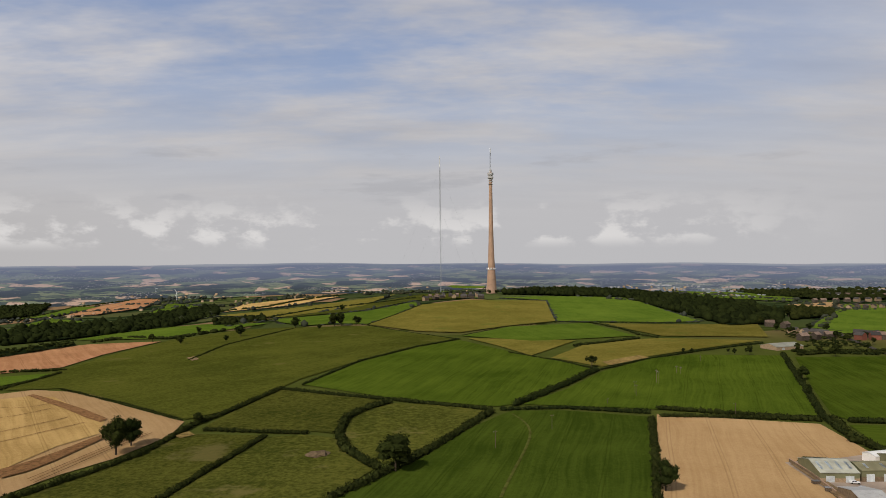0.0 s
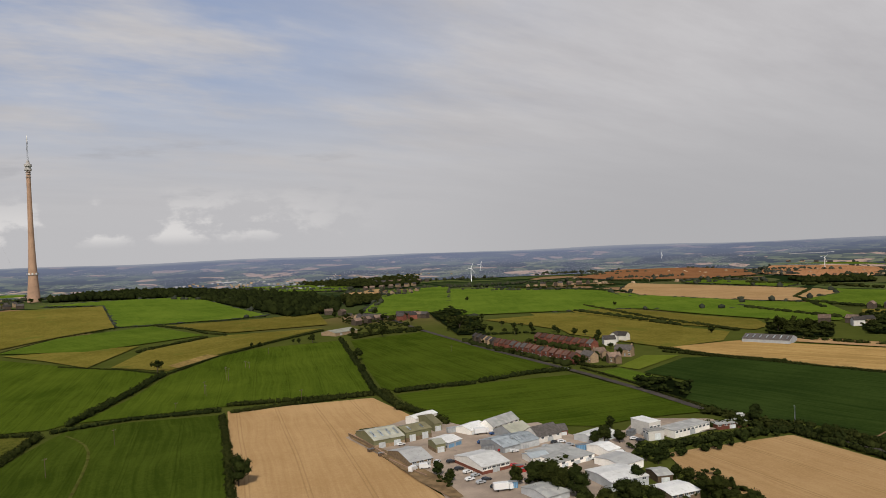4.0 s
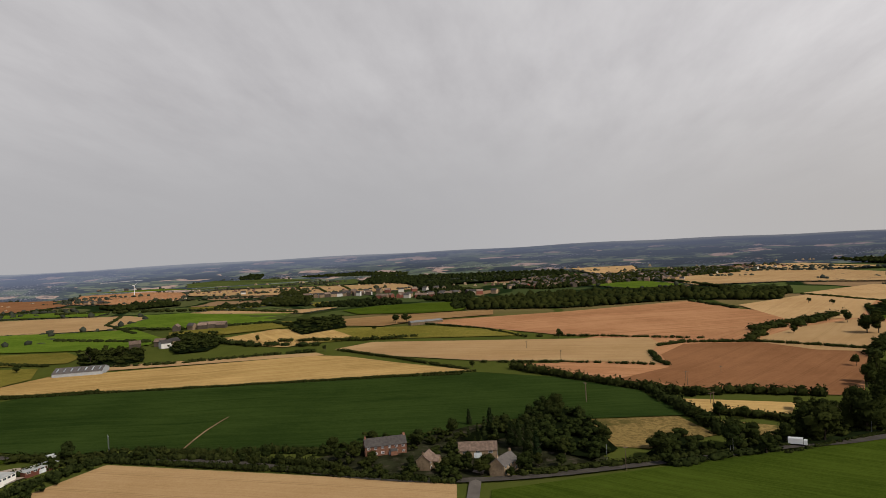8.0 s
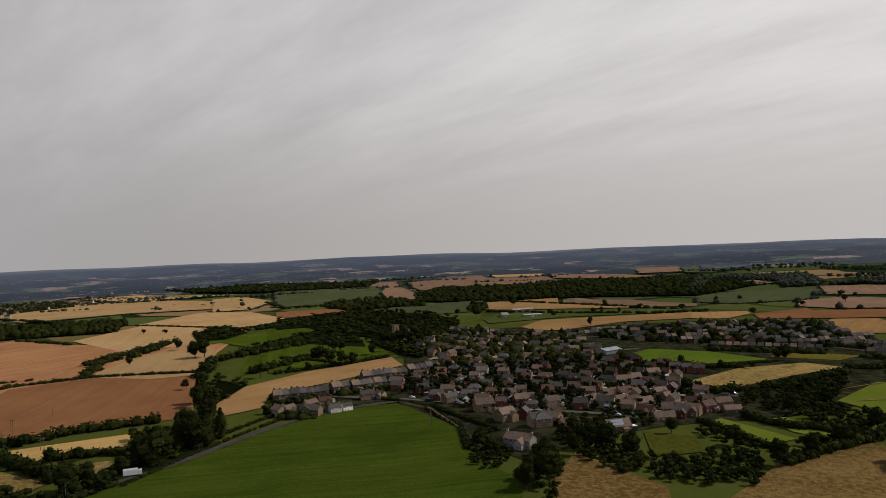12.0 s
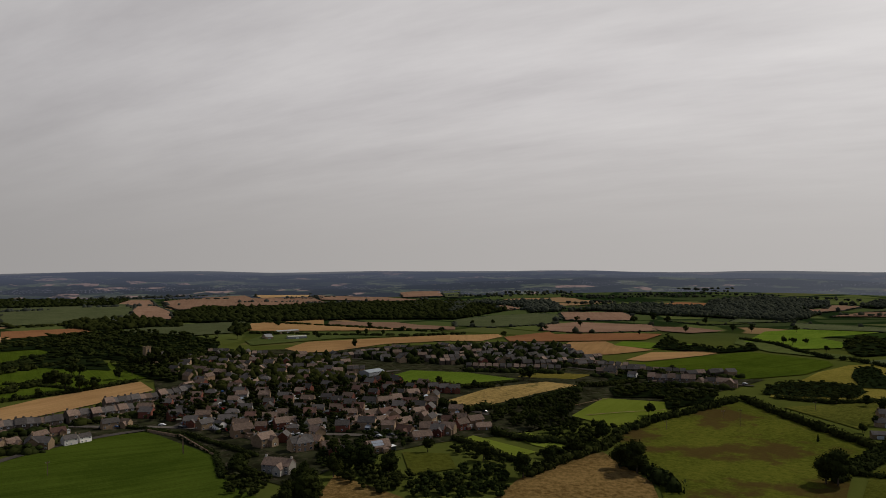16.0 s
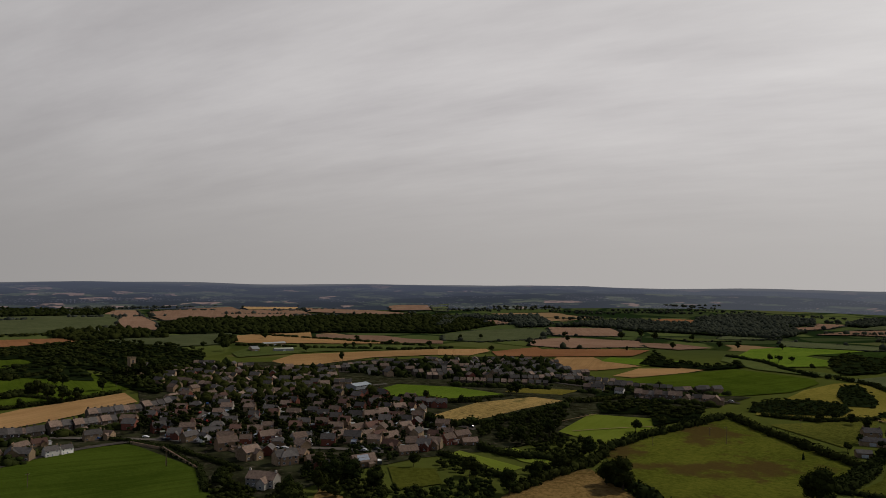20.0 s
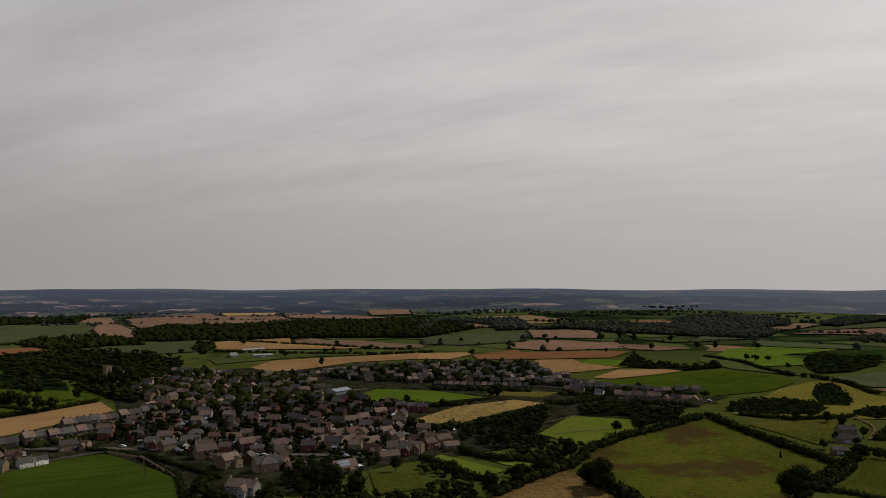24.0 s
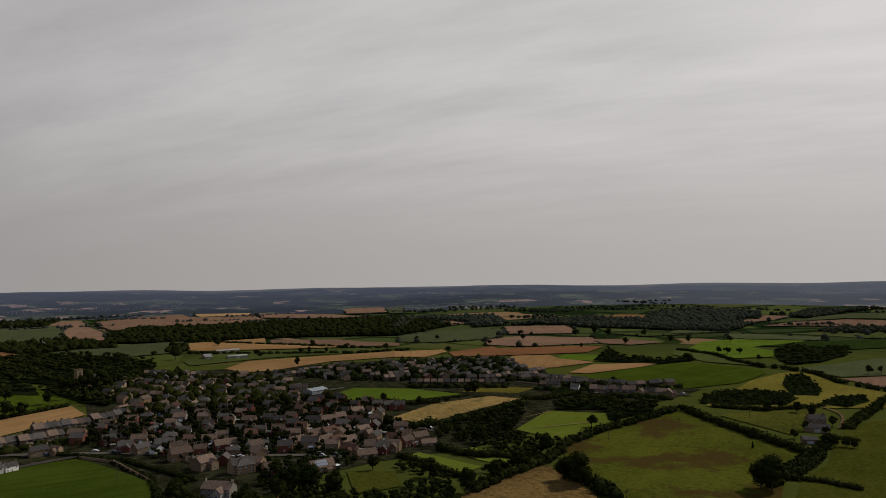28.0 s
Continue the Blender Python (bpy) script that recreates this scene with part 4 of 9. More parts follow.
def gather(pieces):
    pts, tri, k = [], [], 0
    for p, t in pieces:
        pts.append(p)
        tri.append(t + k)
        k += len(p)
    return np.concatenate(pts), np.concatenate(tri)


def crown_shape(seed, balls, slips, size, tall=1.0, kind="round"):
    """A crown 1 high and about tall wide, its foot at 0.18."""
    r = random.Random(seed)
    centres, pieces = [], []
    for i in range(balls):
        if kind == "round":
            a, h = r.uniform(0, 6.28), r.random()
            q = r.uniform(0.05, 0.27) * math.sin(math.pi * (0.15 + 0.75 * h))
            c = np.array([q * math.cos(a) * tall, q * math.sin(a) * tall, 0.32 + 0.46 * h])
            rad = r.uniform(0.10, 0.19)
        else:
            h = (i + 0.5) / balls
            c = np.array([r.gauss(0, 0.012), r.gauss(0, 0.012), 0.12 + 0.8 * h])
            rad = (0.17 * (1 - h) + 0.03) * (0.9 if kind == "cone" else 0.75 + 0.5 * math.sin(3.1 * h))
        centres.append((c, rad))
        p, t = LUMPS[r.randrange(8)]
        pieces.append((c + p * rad * np.array([tall if kind == "round" else 1, tall if kind == "round" else 1, 0.85 if kind == "round" else 1.2]) * 0.92, t))
    if slips:
        pieces.append(leaves(r, centres, 1.22, size, slips))
    return gather(pieces)


def mesh_of(name, pts, tri, material, smooth=False):
    me = bpy.data.meshes.new(name)
    me.from_pydata(pts.tolist() if len(pts) < 60000 else pts, [], tri.tolist() if len(tri) < 60000 else tri)
    me.materials.append(MATS[material])
    if smooth:
        me.polygons.foreach_set("use_smooth", [True] * len(me.polygons))
    return me


def trunk_mesh(seed):
    r = random.Random(seed)
    bm = bmesh.new()
    tube(bm, (0, 0, -0.03), (0.01, 0, 0.3), 0.026, 0.018, 7)
    for i in range(4):
        a = i * 1.6 + r.random()
        tube(bm, (0.008, 0, 0.2 + 0.03 * i), (0.2 * math.cos(a), 0.2 * math.sin(a), 0.45 + 0.05 * i), 0.012, 0.004, 5)
    me = bpy.data.meshes.new("trunk")
    bm.to_mesh(me)
    bm.free()
    me.materials.append(MATS["bark"])
    return me


TREES = {
    "round": [(mesh_of("crown", *crown_shape(40 + i, 22, 1400, 0.027, (1.1, 1.25, 1.0, 1.15)[i]), "leaf"), trunk_mesh(i)) for i in range(4)],
    "cone": [(mesh_of("crown", *crown_shape(60 + i, 9, 700, 0.022, 1, "cone"), "needle"), trunk_mesh(9 + i)) for i in range(2)],
    "column": [(mesh_of("crown", *crown_shape(70 + i, 9, 700, 0.020, 1, "column"), "leaf"), trunk_mesh(19 + i)) for i in range(2)],
}
FAR_ROUND = [(mesh_of("crown", *crown_shape(80 + i, 9, 420, 0.042, (1.1, 1.25, 1.0)[i]), "leaf"), trunk_mesh(30 + i)) for i in range(3)]
TREE_WORDS = {"round": ("broad dark green deciduous tree in full leaf", "tree"), "cone": ("dark narrow conifer with a pointed top", "conifer"), "column": ("tall slim column-shaped poplar", "poplar")}


def tree(kind, x, y, h, label=""):
    kit = FAR_ROUND if kind == "round" and math.hypot(x, y) > 480 else TREES[kind]
    crown, trunk = kit[rng.randrange(len(kit))]
    words, cat = TREE_WORDS[kind]
    ob = root("tree" if kind == "round" else cat, pose(x, y, height(x, y) - 0.1, 0, 0, rng.uniform(0, 360)), label or words, cat)
    for name, me in (("trunk", trunk), ("crown", crown)):
        p = new(name, me)
        p.parent = ob
        k = rng.uniform(0.92, 1.12)
        p.scale = (h * k, h * k, h)
    return ob


FAR_TREES = [crown_shape(100 + i, 4, 50, 0.045, (1.3, 1.6, 1.45)[i]) for i in range(3)]
MID_TREES = [crown_shape(140 + i, 7, 230, 0.032, (1.3, 1.55, 1.4)[i]) for i in range(3)]
GARDEN_TREES = [crown_shape(160 + i, 2, 44, 0.055, (1.3, 1.6, 1.45)[i]) for i in range(3)]
FAR_CONES = [crown_shape(120 + i, 5, 80, 0.035, 1, "cone") for i in range(2)]
DOTS = [lump(300 + i, 1, 0.4) for i in range(4)]
DOT_TREES = [gather([(p * np.array([0.46, 0.46, 0.50]) + np.array([0, 0, 0.42]), t) for p, t in (DOTS[i],)]) for i in range(4)]
BUSH = []
for i in range(4):
    r_ = random.Random(200 + i)
    p_, t_ = LUMPS[i]
    BUSH.append(gather([(p_ * 0.9, t_), leaves(r_, [(np.zeros(3), 1.0)], 1.25, 0.22, 45)]))
PLAIN_BUSH = [LUMPS[i] for i in range(4)]


def place_all(name, material, spots, shapes, label, category, kind="stuff"):
    """One object out of many placed shapes: spots are (x, y, z, wide, tall)."""
    pieces = []
    for x, y, z, w, h in spots:
        p, t = shapes[rng.randrange(len(shapes))]
        a = rng.uniform(0, 6.28)
        c, s = math.cos(a) * w, math.sin(a) * w
        q = np.empty_like(p)
        q[:, 0], q[:, 1], q[:, 2] = x + c * p[:, 0] - s * p[:, 1], y + s * p[:, 0] + c * p[:, 1], z + h * p[:, 2]
        pieces.append((q, t))
    if not pieces:
        return None
    return tagged(new(name, mesh_of(name, *gather(pieces), material, smooth=True)), label, category, kind=kind)


def hedge(tall, wide, *points, gaps=0.0, label=""):
    """A grown hedge along a line, of many uneven bushes."""
    spots = []
    mid = math.hypot(sum(p[0] for p in points) / len(points), sum(p[1] for p in points) / len(points))
    step = wide * (0.62 if mid < 700 else 0.85)
    for (ax, ay), (bx, by) in zip(points, points[1:]):
        n = max(1, int(math.hypot(bx - ax, by - ay) / step))
        for i in range(n):
            if rng.random() < gaps:
                continue
            f = (i + rng.random()) / n
            x, y = ax + (bx - ax) * f + rng.uniform(-0.25, 0.25) * wide, ay + (by - ay) * f + rng.uniform(-0.25, 0.25) * wide
            grow = 0.75 + 0.5 * noise.noise((x * 0.06, y * 0.06, 3)) + rng.uniform(0, 0.35)
            spots.append((x, y, height(x, y) + tall * 0.35, wide * 0.6 * rng.uniform(0.8, 1.2), tall * 0.62 * grow))
    return place_all("hedge", "hedge_leaf", spots, BUSH if mid < 900 else PLAIN_BUSH, label or "dark green overgrown hawthorn hedge along a field", "hedge", kind="stuff")


def inside(x, y, poly):
    hit = False
    for (ax, ay), (bx, by) in zip(poly, poly[1:] + poly[:1]):
        if (ay > y) != (by > y) and x < (bx - ax) * (y - ay) / (by - ay) + ax:
            hit = not hit
    return hit


def scatter(poly, gap):
    xs, ys = [p[0] for p in poly], [p[1] for p in poly]
    nx, ny = max(1, int((max(xs) - min(xs)) / gap)), max(1, int((max(ys) - min(ys)) / gap))
    for i in range(nx + 1):
        for j in range(ny + 1):
            x, y = min(xs) + (i + rng.uniform(-0.1, 0.9)) * gap, min(ys) + (j + rng.uniform(-0.1, 0.9)) * gap
            if inside(x, y, poly):
                yield x, y


def wood(tall, gap, *poly, cones=0.0, label="", limit=260):
    poly = list(poly)
    spots, needles = [], []
    far = math.hypot(sum(p[0] for p in poly) / len(poly), sum(p[1] for p in poly) / len(poly))
    got = list(scatter(poly, (gap if far < 1050 else min(gap, 13)) * 0.85))
    most = int(limit * (1.3 if far < 1050 else 4.5))
    if len(got) > most:
        got = rng.sample(got, most)
    area = abs(sum(a[0] * b[1] - b[0] * a[1] for a, b in zip(poly, poly[1:] + poly[:1]))) / 2
    room = math.sqrt(area / max(1, len(got)))
    k = min(1.9 if far < 1050 else 1.2, max(1.0, room / tall * 0.9))
    for x, y in got:
        h = tall * rng.choice((0.75, 0.85, 0.9, 0.95, 1.0, 1.05, 1.2)) * rng.uniform(0.92, 1.08)
        (needles if rng.random() < cones else spots).append((x, y, height(x, y) - 0.16 * h, h * 1.05 * k, h))
    words = label or "dense dark green wood of deciduous trees"
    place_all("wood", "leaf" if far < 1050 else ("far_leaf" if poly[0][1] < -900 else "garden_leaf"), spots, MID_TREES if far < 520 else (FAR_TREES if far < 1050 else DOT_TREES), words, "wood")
    place_all("wood", "needle", needles, FAR_CONES, "dark conifers among the wood", "wood")
    # dark sheet below the trees, their shade painted into its colour
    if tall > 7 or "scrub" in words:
        drape("wood_floor", poly, "wood_floor", 0.62 + min(3.2, (far / 1000) ** 2 * 0.55), "floor of the wood with the trees' shade painted dark", "ground")


def far_hedges():
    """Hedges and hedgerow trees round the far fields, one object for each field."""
    for points in FAR_EDGES:
        spots = []
        far = math.hypot(points[0][0], points[0][1])
        step = 7.0 + far / 260
        for (ax, ay), (bx, by) in zip(points, points[1:] + points[:1]):
            n = int(math.hypot(bx - ax, by - ay) / step)
            for i in range(n):
                f = (i + rng.random()) / n
                x, y = ax + (bx - ax) * f + rng.uniform(-2, 2), ay + (by - ay) * f + rng.uniform(-2, 2)
                keep = noise.noise((x / 90, y / 90, 4.0))
                if keep < -0.3:
                    continue
                if keep > 0.12 and rng.random() < 0.3:
                    h = rng.uniform(6, 9.5)
                    spots.append((x, y, height(x, y) - 1.5, h * 1.1, h))
                else:
                    spots.append((x, y, height(x, y) - 1.2, step * rng.uniform(0.8, 1.3), rng.uniform(1.8, 2.9)))
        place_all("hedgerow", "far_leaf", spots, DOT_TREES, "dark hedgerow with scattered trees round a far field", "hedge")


def far_copses():
    """Far lines and clumps of trees along the field edges of the distance."""
    for turn in range(-34, 190, 16):
        spots = []
        for _ in range(11):
            a, r = radians(turn + rng.uniform(0, 16)), 1450 + 800 * rng.random() ** 0.8
            slant, long = a + 1.57 + rng.gauss(0, 0.35), rng.uniform(40, 210)
            for i in range(int(long / 8) + 3):
                f = (i * 8 - long / 2) + rng.gauss(0, 4)
                x, y = r * math.sin(a) + math.sin(slant) * f + rng.gauss(0, 5), r * math.cos(a) + math.cos(slant) * f + rng.gauss(0, 5)
                h = rng.uniform(4.5, 9)
                spots.append((x, y, height(x, y) - 1.5, h * rng.uniform(1.1, 1.7), h))
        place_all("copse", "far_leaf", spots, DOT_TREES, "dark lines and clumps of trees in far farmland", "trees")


# ---- roads ----
def ribbon(name, wide, points, material, label, category, lift=0.45, step=12.0):
    """A strip of road that follows the land along a line."""
    line = []
    for (ax, ay), (bx, by) in zip(points, points[1:]):
        n = max(1, int(math.hypot(bx - ax, by - ay) / step))
        line += [(ax + (bx - ax) * i / n, ay + (by - ay) * i / n) for i in range(n)]
    line.append(points[-1])
    for _ in range(3):
        line = [line[0]] + [((a[0] + 2 * b[0] + c[0]) / 4, (a[1] + 2 * b[1] + c[1]) / 4) for a, b, c in zip(line, line[1:], line[2:])] + [line[-1]]
    bm, last = bmesh.new(), None
    for i, (x, y) in enumerate(line):
        a, b = line[max(0, i - 1)], line[min(len(line) - 1, i + 1)]
        d = math.hypot(b[0] - a[0], b[1] - a[1]) or 1
        nx, ny = -(b[1] - a[1]) / d * wide / 2, (b[0] - a[0]) / d * wide / 2
        pair = [bm.verts.new((x + s * nx, y + s * ny, height(x + s * nx, y + s * ny) + lift + (0.0 if s else 0.05))) for s in (-1, 0, 1)]
        if last:
            bm.faces.new((last[0], pair[0], pair[1], last[1]))
            bm.faces.new((last[1], pair[1], pair[2], last[2]))
        last = pair
    bmesh.ops.recalc_face_normals(bm, faces=bm.faces[:])
    if sum(f.normal.z for f in bm.faces) < 0:
        bmesh.ops.reverse_faces(bm, faces=bm.faces[:])
    return tagged(part(name, bm, material, None, label), "", category, kind="structure")


# ---- houses ----
def gable_body(w, d, eave, ridge, sink=1.2):
    bm = bmesh.new()
    x, y = w / 2, d / 2
    v = [bm.verts.new(p) for p in ((-x, -y, -sink), (x, -y, -sink), (x, y, -sink), (-x, y, -sink), (-x, -y, eave), (x, -y, eave), (x, y, eave), (-x, y, eave), (-x, 0, ridge), (x, 0, ridge))]
    for f in ((0, 1, 5, 4), (2, 3, 7, 6), (1, 2, 6, 9, 5), (3, 0, 4, 8, 7), (3, 2, 1, 0), (4, 5, 9, 8), (6, 7, 8, 9)):
        bm.faces.new([v[i] for i in f])
    return bm


def gable_roof(w, d, eave, ridge, over=0.4, thick=0.22, hip=0.0):
    bm = bmesh.new()
    slope = (ridge - eave) / (d / 2)
    x, y, e = w / 2 + over * 0.7, d / 2 + over, eave - over * slope + 0.06
    hx = x - hip
    for lift, flip in ((0.0, False), (thick, True)):
        v = [bm.verts.new(p) for p in ((-x, -y, e + lift), (x, -y, e + lift), (hx, 0, ridge + 0.06 + lift), (-hx, 0, ridge + 0.06 + lift), (x, y, e + lift), (-x, y, e + lift))]
        for f in [(0, 1, 2, 3), (4, 5, 3, 2)] + ([(1, 4, 2), (5, 0, 3)] if hip else []):
            bm.faces.new([v[i] for i in (f if flip else f[::-1])])
        if lift:
            ring = (0, 1, 4, 5) if hip else (0, 1, 2, 4, 5, 3)
            for a, b in zip(ring, ring[1:] + ring[:1]):
                bm.faces.new((low[a], low[b], v[b], v[a]))
        low = v
    return bm


WINDOW_MESHES = {}


def window(parent, x, y, z, w, h, turn):
    """A white-framed window, a little proud of its wall, with dark glass and a glazing bar."""
    key = (round(w, 2), round(h, 2))
    if key not in WINDOW_MESHES:
        bm = bmesh.new()
        box(bm, -w / 2, -0.06, 0, w / 2, 0.05, h)
        frame_faces = len(bm.faces)
        half = (w - 0.24) / 2
        for s in (-1, 1):
            c = s * (half / 2 + 0.03)
            box(bm, c - half / 2 + 0.02, -0.085, 0.12, c + half / 2 - 0.02, -0.05, h - 0.1)
        me = bpy.data.meshes.new("window")
        bm.to_mesh(me)
        bm.free()
        me.materials.append(MATS["white_metal"])
        me.materials.append(MATS["glass"])
        for p in me.polygons:
            p.material_index = 0 if p.index < frame_faces else 1
        WINDOW_MESHES[key] = me
    ob = new("window", WINDOW_MESHES[key])
    ob.parent = parent
    ob.matrix_basis = pose(x, y, z, 0, 0, turn)
    return ob


def house_kit(w, d, eave, ridge, wall, roof, label, chimneys=1, storeys=2, hip=0.0, porch=False, name="house", category="house", wing=0.0, glazed=False, garage=False):
    ob = root(name, pose(0, 0, -500), label, category)
    part("wall", gable_body(w, d, eave, ridge if not hip else eave + 0.1), wall, ob)
    part("roof", gable_roof(w, d, eave, ridge, hip=hip), roof, ob)
    for i in range(chimneys):
        x = (-w / 2 + 0.6) if i == 0 else (w / 2 - 0.6 if i == 1 else 0)
        if hip:
            x *= 0.35
        bm = boxed(x - 0.55, -0.4, ridge - 1.0, x + 0.55, 0.4, ridge + 1.2)
        stack = part("chimney", bm, wall if wall != "white_render" else "stone_wall", ob)
        for k in (-0.25, 0.25):
            bm = bmesh.new()
            tube(bm, (x + k, 0, ridge + 1.15), (x + k, 0, ridge + 1.7), 0.14, 0.12, 6)
            part("chimney_pot", bm, "red_roof", stack)
    per = max(2, round(w / 3.4))
    for side, y, turn in ((0, -d / 2, 0), (1, d / 2, 180)):
        for s in range(storeys):
            for i in range(per):
                x = -w / 2 + w * (i + 0.5) / per
                if s == 0 and side == 0 and i == per // 2:
                    part("door", boxed(x - 0.5, y - 0.08, 0, x + 0.5, y + 0.05, 2.1), "door_paint", ob)
                else:
                    window(ob, x, y, 0.9 + 2.65 * s, 1.5, 1.25, turn)
    if porch:
        bm = boxed(w * 0.1, -d / 2 - 2.4, -1, w * 0.1 + 3.4, -d / 2 - 0.02, 2.3)
        part("porch", bm, wall, ob)
        bm = bmesh.new()
        v = [bm.verts.new(p) for p in ((w * 0.1 - 0.2, -d / 2 - 2.6, 2.3), (w * 0.1 + 3.6, -d / 2 - 2.6, 2.3), (w * 0.1 + 3.6, -d / 2 - 0.03, 3.2), (w * 0.1 - 0.2, -d / 2 - 0.03, 3.2), (w * 0.1 - 0.2, -d / 2 - 0.03, 2.3), (w * 0.1 + 3.6, -d / 2 - 0.03, 2.3))]
        for f in ((0, 1, 2, 3), (0, 3, 4), (1, 5, 2), (4, 5, 1, 0), (3, 2, 5, 4)):
            bm.faces.new([v[i] for i in f])
        part("porch_roof", bm, roof, ob)
    if glazed:
        room = part("conservatory", boxed(-w * 0.3, d / 2 + 0.02, -1, -w * 0.3 + 3.6, d / 2 + 3.2, 2.2), "white_metal", ob, "white framed conservatory")
        part("glazing", boxed(-w * 0.3 + 0.2, d / 2 + 3.2, 0.6, -w * 0.3 + 3.4, d / 2 + 3.24, 2.0), "glass", room)
        bm = bmesh.new()
        v = [bm.verts.new(p) for p in ((-w * 0.3 - 0.1, d / 2 + 3.3, 2.2), (-w * 0.3 + 3.7, d / 2 + 3.3, 2.2), (-w * 0.3 + 3.7, d / 2 + 0.03, 3.1), (-w * 0.3 - 0.1, d / 2 + 0.03, 3.1), (-w * 0.3 - 0.1, d / 2 + 0.03, 2.2), (-w * 0.3 + 3.7, d / 2 + 0.03, 2.2))]
        for f in ((1, 0, 3, 2), (0, 4, 3), (1, 2, 5), (4, 0, 1, 5), (2, 3, 4, 5)):
            bm.faces.new([v[i] for i in f])
        part("glass_roof", bm, "solar", room)
    if garage:
        shed_ = part("garage", boxed(w / 2 + 0.02, -d / 2 + 0.5, -1, w / 2 + 3.4, d / 2 - 1.0, 2.5), wall, ob)
        part("garage_door", boxed(w / 2 + 0.5, -d / 2 + 0.42, 0, w / 2 + 2.9, -d / 2 + 0.52, 2.1), "white_metal", shed_)
        part("garage_roof", boxed(w / 2 + 0.0, -d / 2 + 0.3, 2.5, w / 2 + 3.6, d / 2 - 0.9, 2.68), "grey_roof", shed_)
    if wing:
        g = gable_body(wing, 5.0, eave * 0.8, ridge * 0.78)
        g.transform(pose(w * 0.18, -d / 2 - 1.2, 0, 0, 0, 90))
        part("wing", g, wall, ob)
        g = gable_roof(wing, 5.0, eave * 0.8, ridge * 0.78)
        g.transform(pose(w * 0.18, -d / 2 - 1.2, 0, 0, 0, 90))
        part("wing_roof", g, roof, ob)
        window(ob, w * 0.18, -d / 2 - 1.2 - wing / 2, 1.0, 1.5, 1.25, 0)
    return ob


KITS = {
    "terrace": [house_kit(5.6, 8.5, 5.2, 8.0, "soot_stone", "slate_roof", "small terraced stone house with a slate roof", 1),
                house_kit(5.6, 8.5, 5.2, 8.1, "soot_stone", "brown_roof", "small terraced stone house with a brown tiled roof", 1, porch=True)],
    "brick_terrace": [house_kit(5.8, 9.0, 5.4, 8.5, "red_brick", "red_roof", "red brick terraced house with a reddish tiled roof", 1),
                      house_kit(5.8, 9.0, 5.4, 8.5, "red_brick", "slate_roof", "red brick terraced house with a dark slate roof", 2)],
    "semi": [house_kit(12.5, 8.0, 5.0, 8.0, "buff_brick", "brown_roof", "pair of buff brick houses under a brown tiled roof", 2, porch=True, glazed=True),
             house_kit(11.0, 8.0, 5.0, 7.8, "stone_wall", "brown_roof", "stone house with a brown tiled roof and chimney", 1, wing=4.0),
             house_kit(10.0, 8.0, 5.0, 8.2, "red_brick", "brown_roof", "red brick house with a brown tiled roof", 1, porch=True, garage=True),
             house_kit(10.5, 8.0, 5.0, 8.0, "cream_render", "brown_roof", "cream rendered house with a brown tiled roof", 1, garage=True, glazed=True),
             house_kit(9.5, 7.5, 4.8, 7.8, "buff_brick", "red_roof", "buff house with a reddish tiled roof and garage", 1, garage=True, wing=3.5),
             house_kit(12.0, 8.0, 5.0, 8.2, "stone_wall", "slate_roof", "pair of stone houses under a slate roof", 2, glazed=True),
             house_kit(11.0, 8.5, 5.0, 7.6, "buff_brick", "slate_roof", "buff brick house with a hipped dark roof", 1, hip=3.6)],
    "bungalow": [house_kit(14.0, 8.5, 2.8, 5.8, "buff_brick", "brown_roof", "buff brick bungalow with a broad brown roof", 1, 1, glazed=True),
                 house_kit(12.5, 8.5, 2.8, 6.0, "buff_brick", "red_roof", "buff bungalow with a reddish tiled roof and garage", 1, 1, garage=True, wing=4.5),
                 house_kit(13.0, 8.0, 2.8, 5.9, "cream_render", "slate_roof", "cream bungalow with a grey roof", 1, 1, garage=True),
                 house_kit(13.0, 9.0, 2.8, 6.2, "stone_wall", "brown_roof", "stone bungalow with a brown tiled roof and front gable", 1, 1, wing=5.0),
                 house_kit(12.0, 9.0, 2.8, 5.6, "buff_brick", "slate_roof", "buff bungalow under a hipped slate roof", 1, 1, hip=4.0)],
    "white": [house_kit(11.0, 8.0, 5.2, 8.2, "white_render", "slate_roof", "white rendered house with a slate roof", 2)],
    "stone": [house_kit(13.0, 7.5, 5.0, 8.0, "stone_wall", "slate_roof", "old stone house with a slate roof and two chimneys", 2),
              house_kit(10.0, 7.0, 4.8, 7.6, "stone_wall", "brown_roof", "old stone cottage with a stone-tiled roof", 1, wing=3.5)],
    "brick": [house_kit(10.5, 8.0, 5.1, 8.3, "red_brick", "slate_roof", "red brick detached house with a dark roof", 1, wing=4.0)],
}
def solar_house():
    ob = house_kit(15.0, 9.0, 3.4, 7.0, "buff_brick", "brown_roof", "large house with solar panels on its roof", 0, 1, porch=True)
    for i in range(12):
        q = i % 6
        bm = boxed(-4.6 + q * 1.25, -0.95, -0.03, -3.4 + q * 1.25, 0.95, 0.03)
        bm.transform(pose(0, -3.3 + 1.7 * (i // 6), 4.85 + 1.36 * (i // 6), math.degrees(math.atan2(3.6, 4.5))))
        part("solar_panel", bm, "solar", ob)
    bm = boxed(8.0, -3.4, -1, 11.5, 1.0, 2.4)
    part("conservatory", bm, "glass", ob, "glazed conservatory")
    part("conservatory_roof", boxed(7.9, -3.5, 2.4, 11.6, 1.1, 2.55), "white_metal", ob)
    return ob


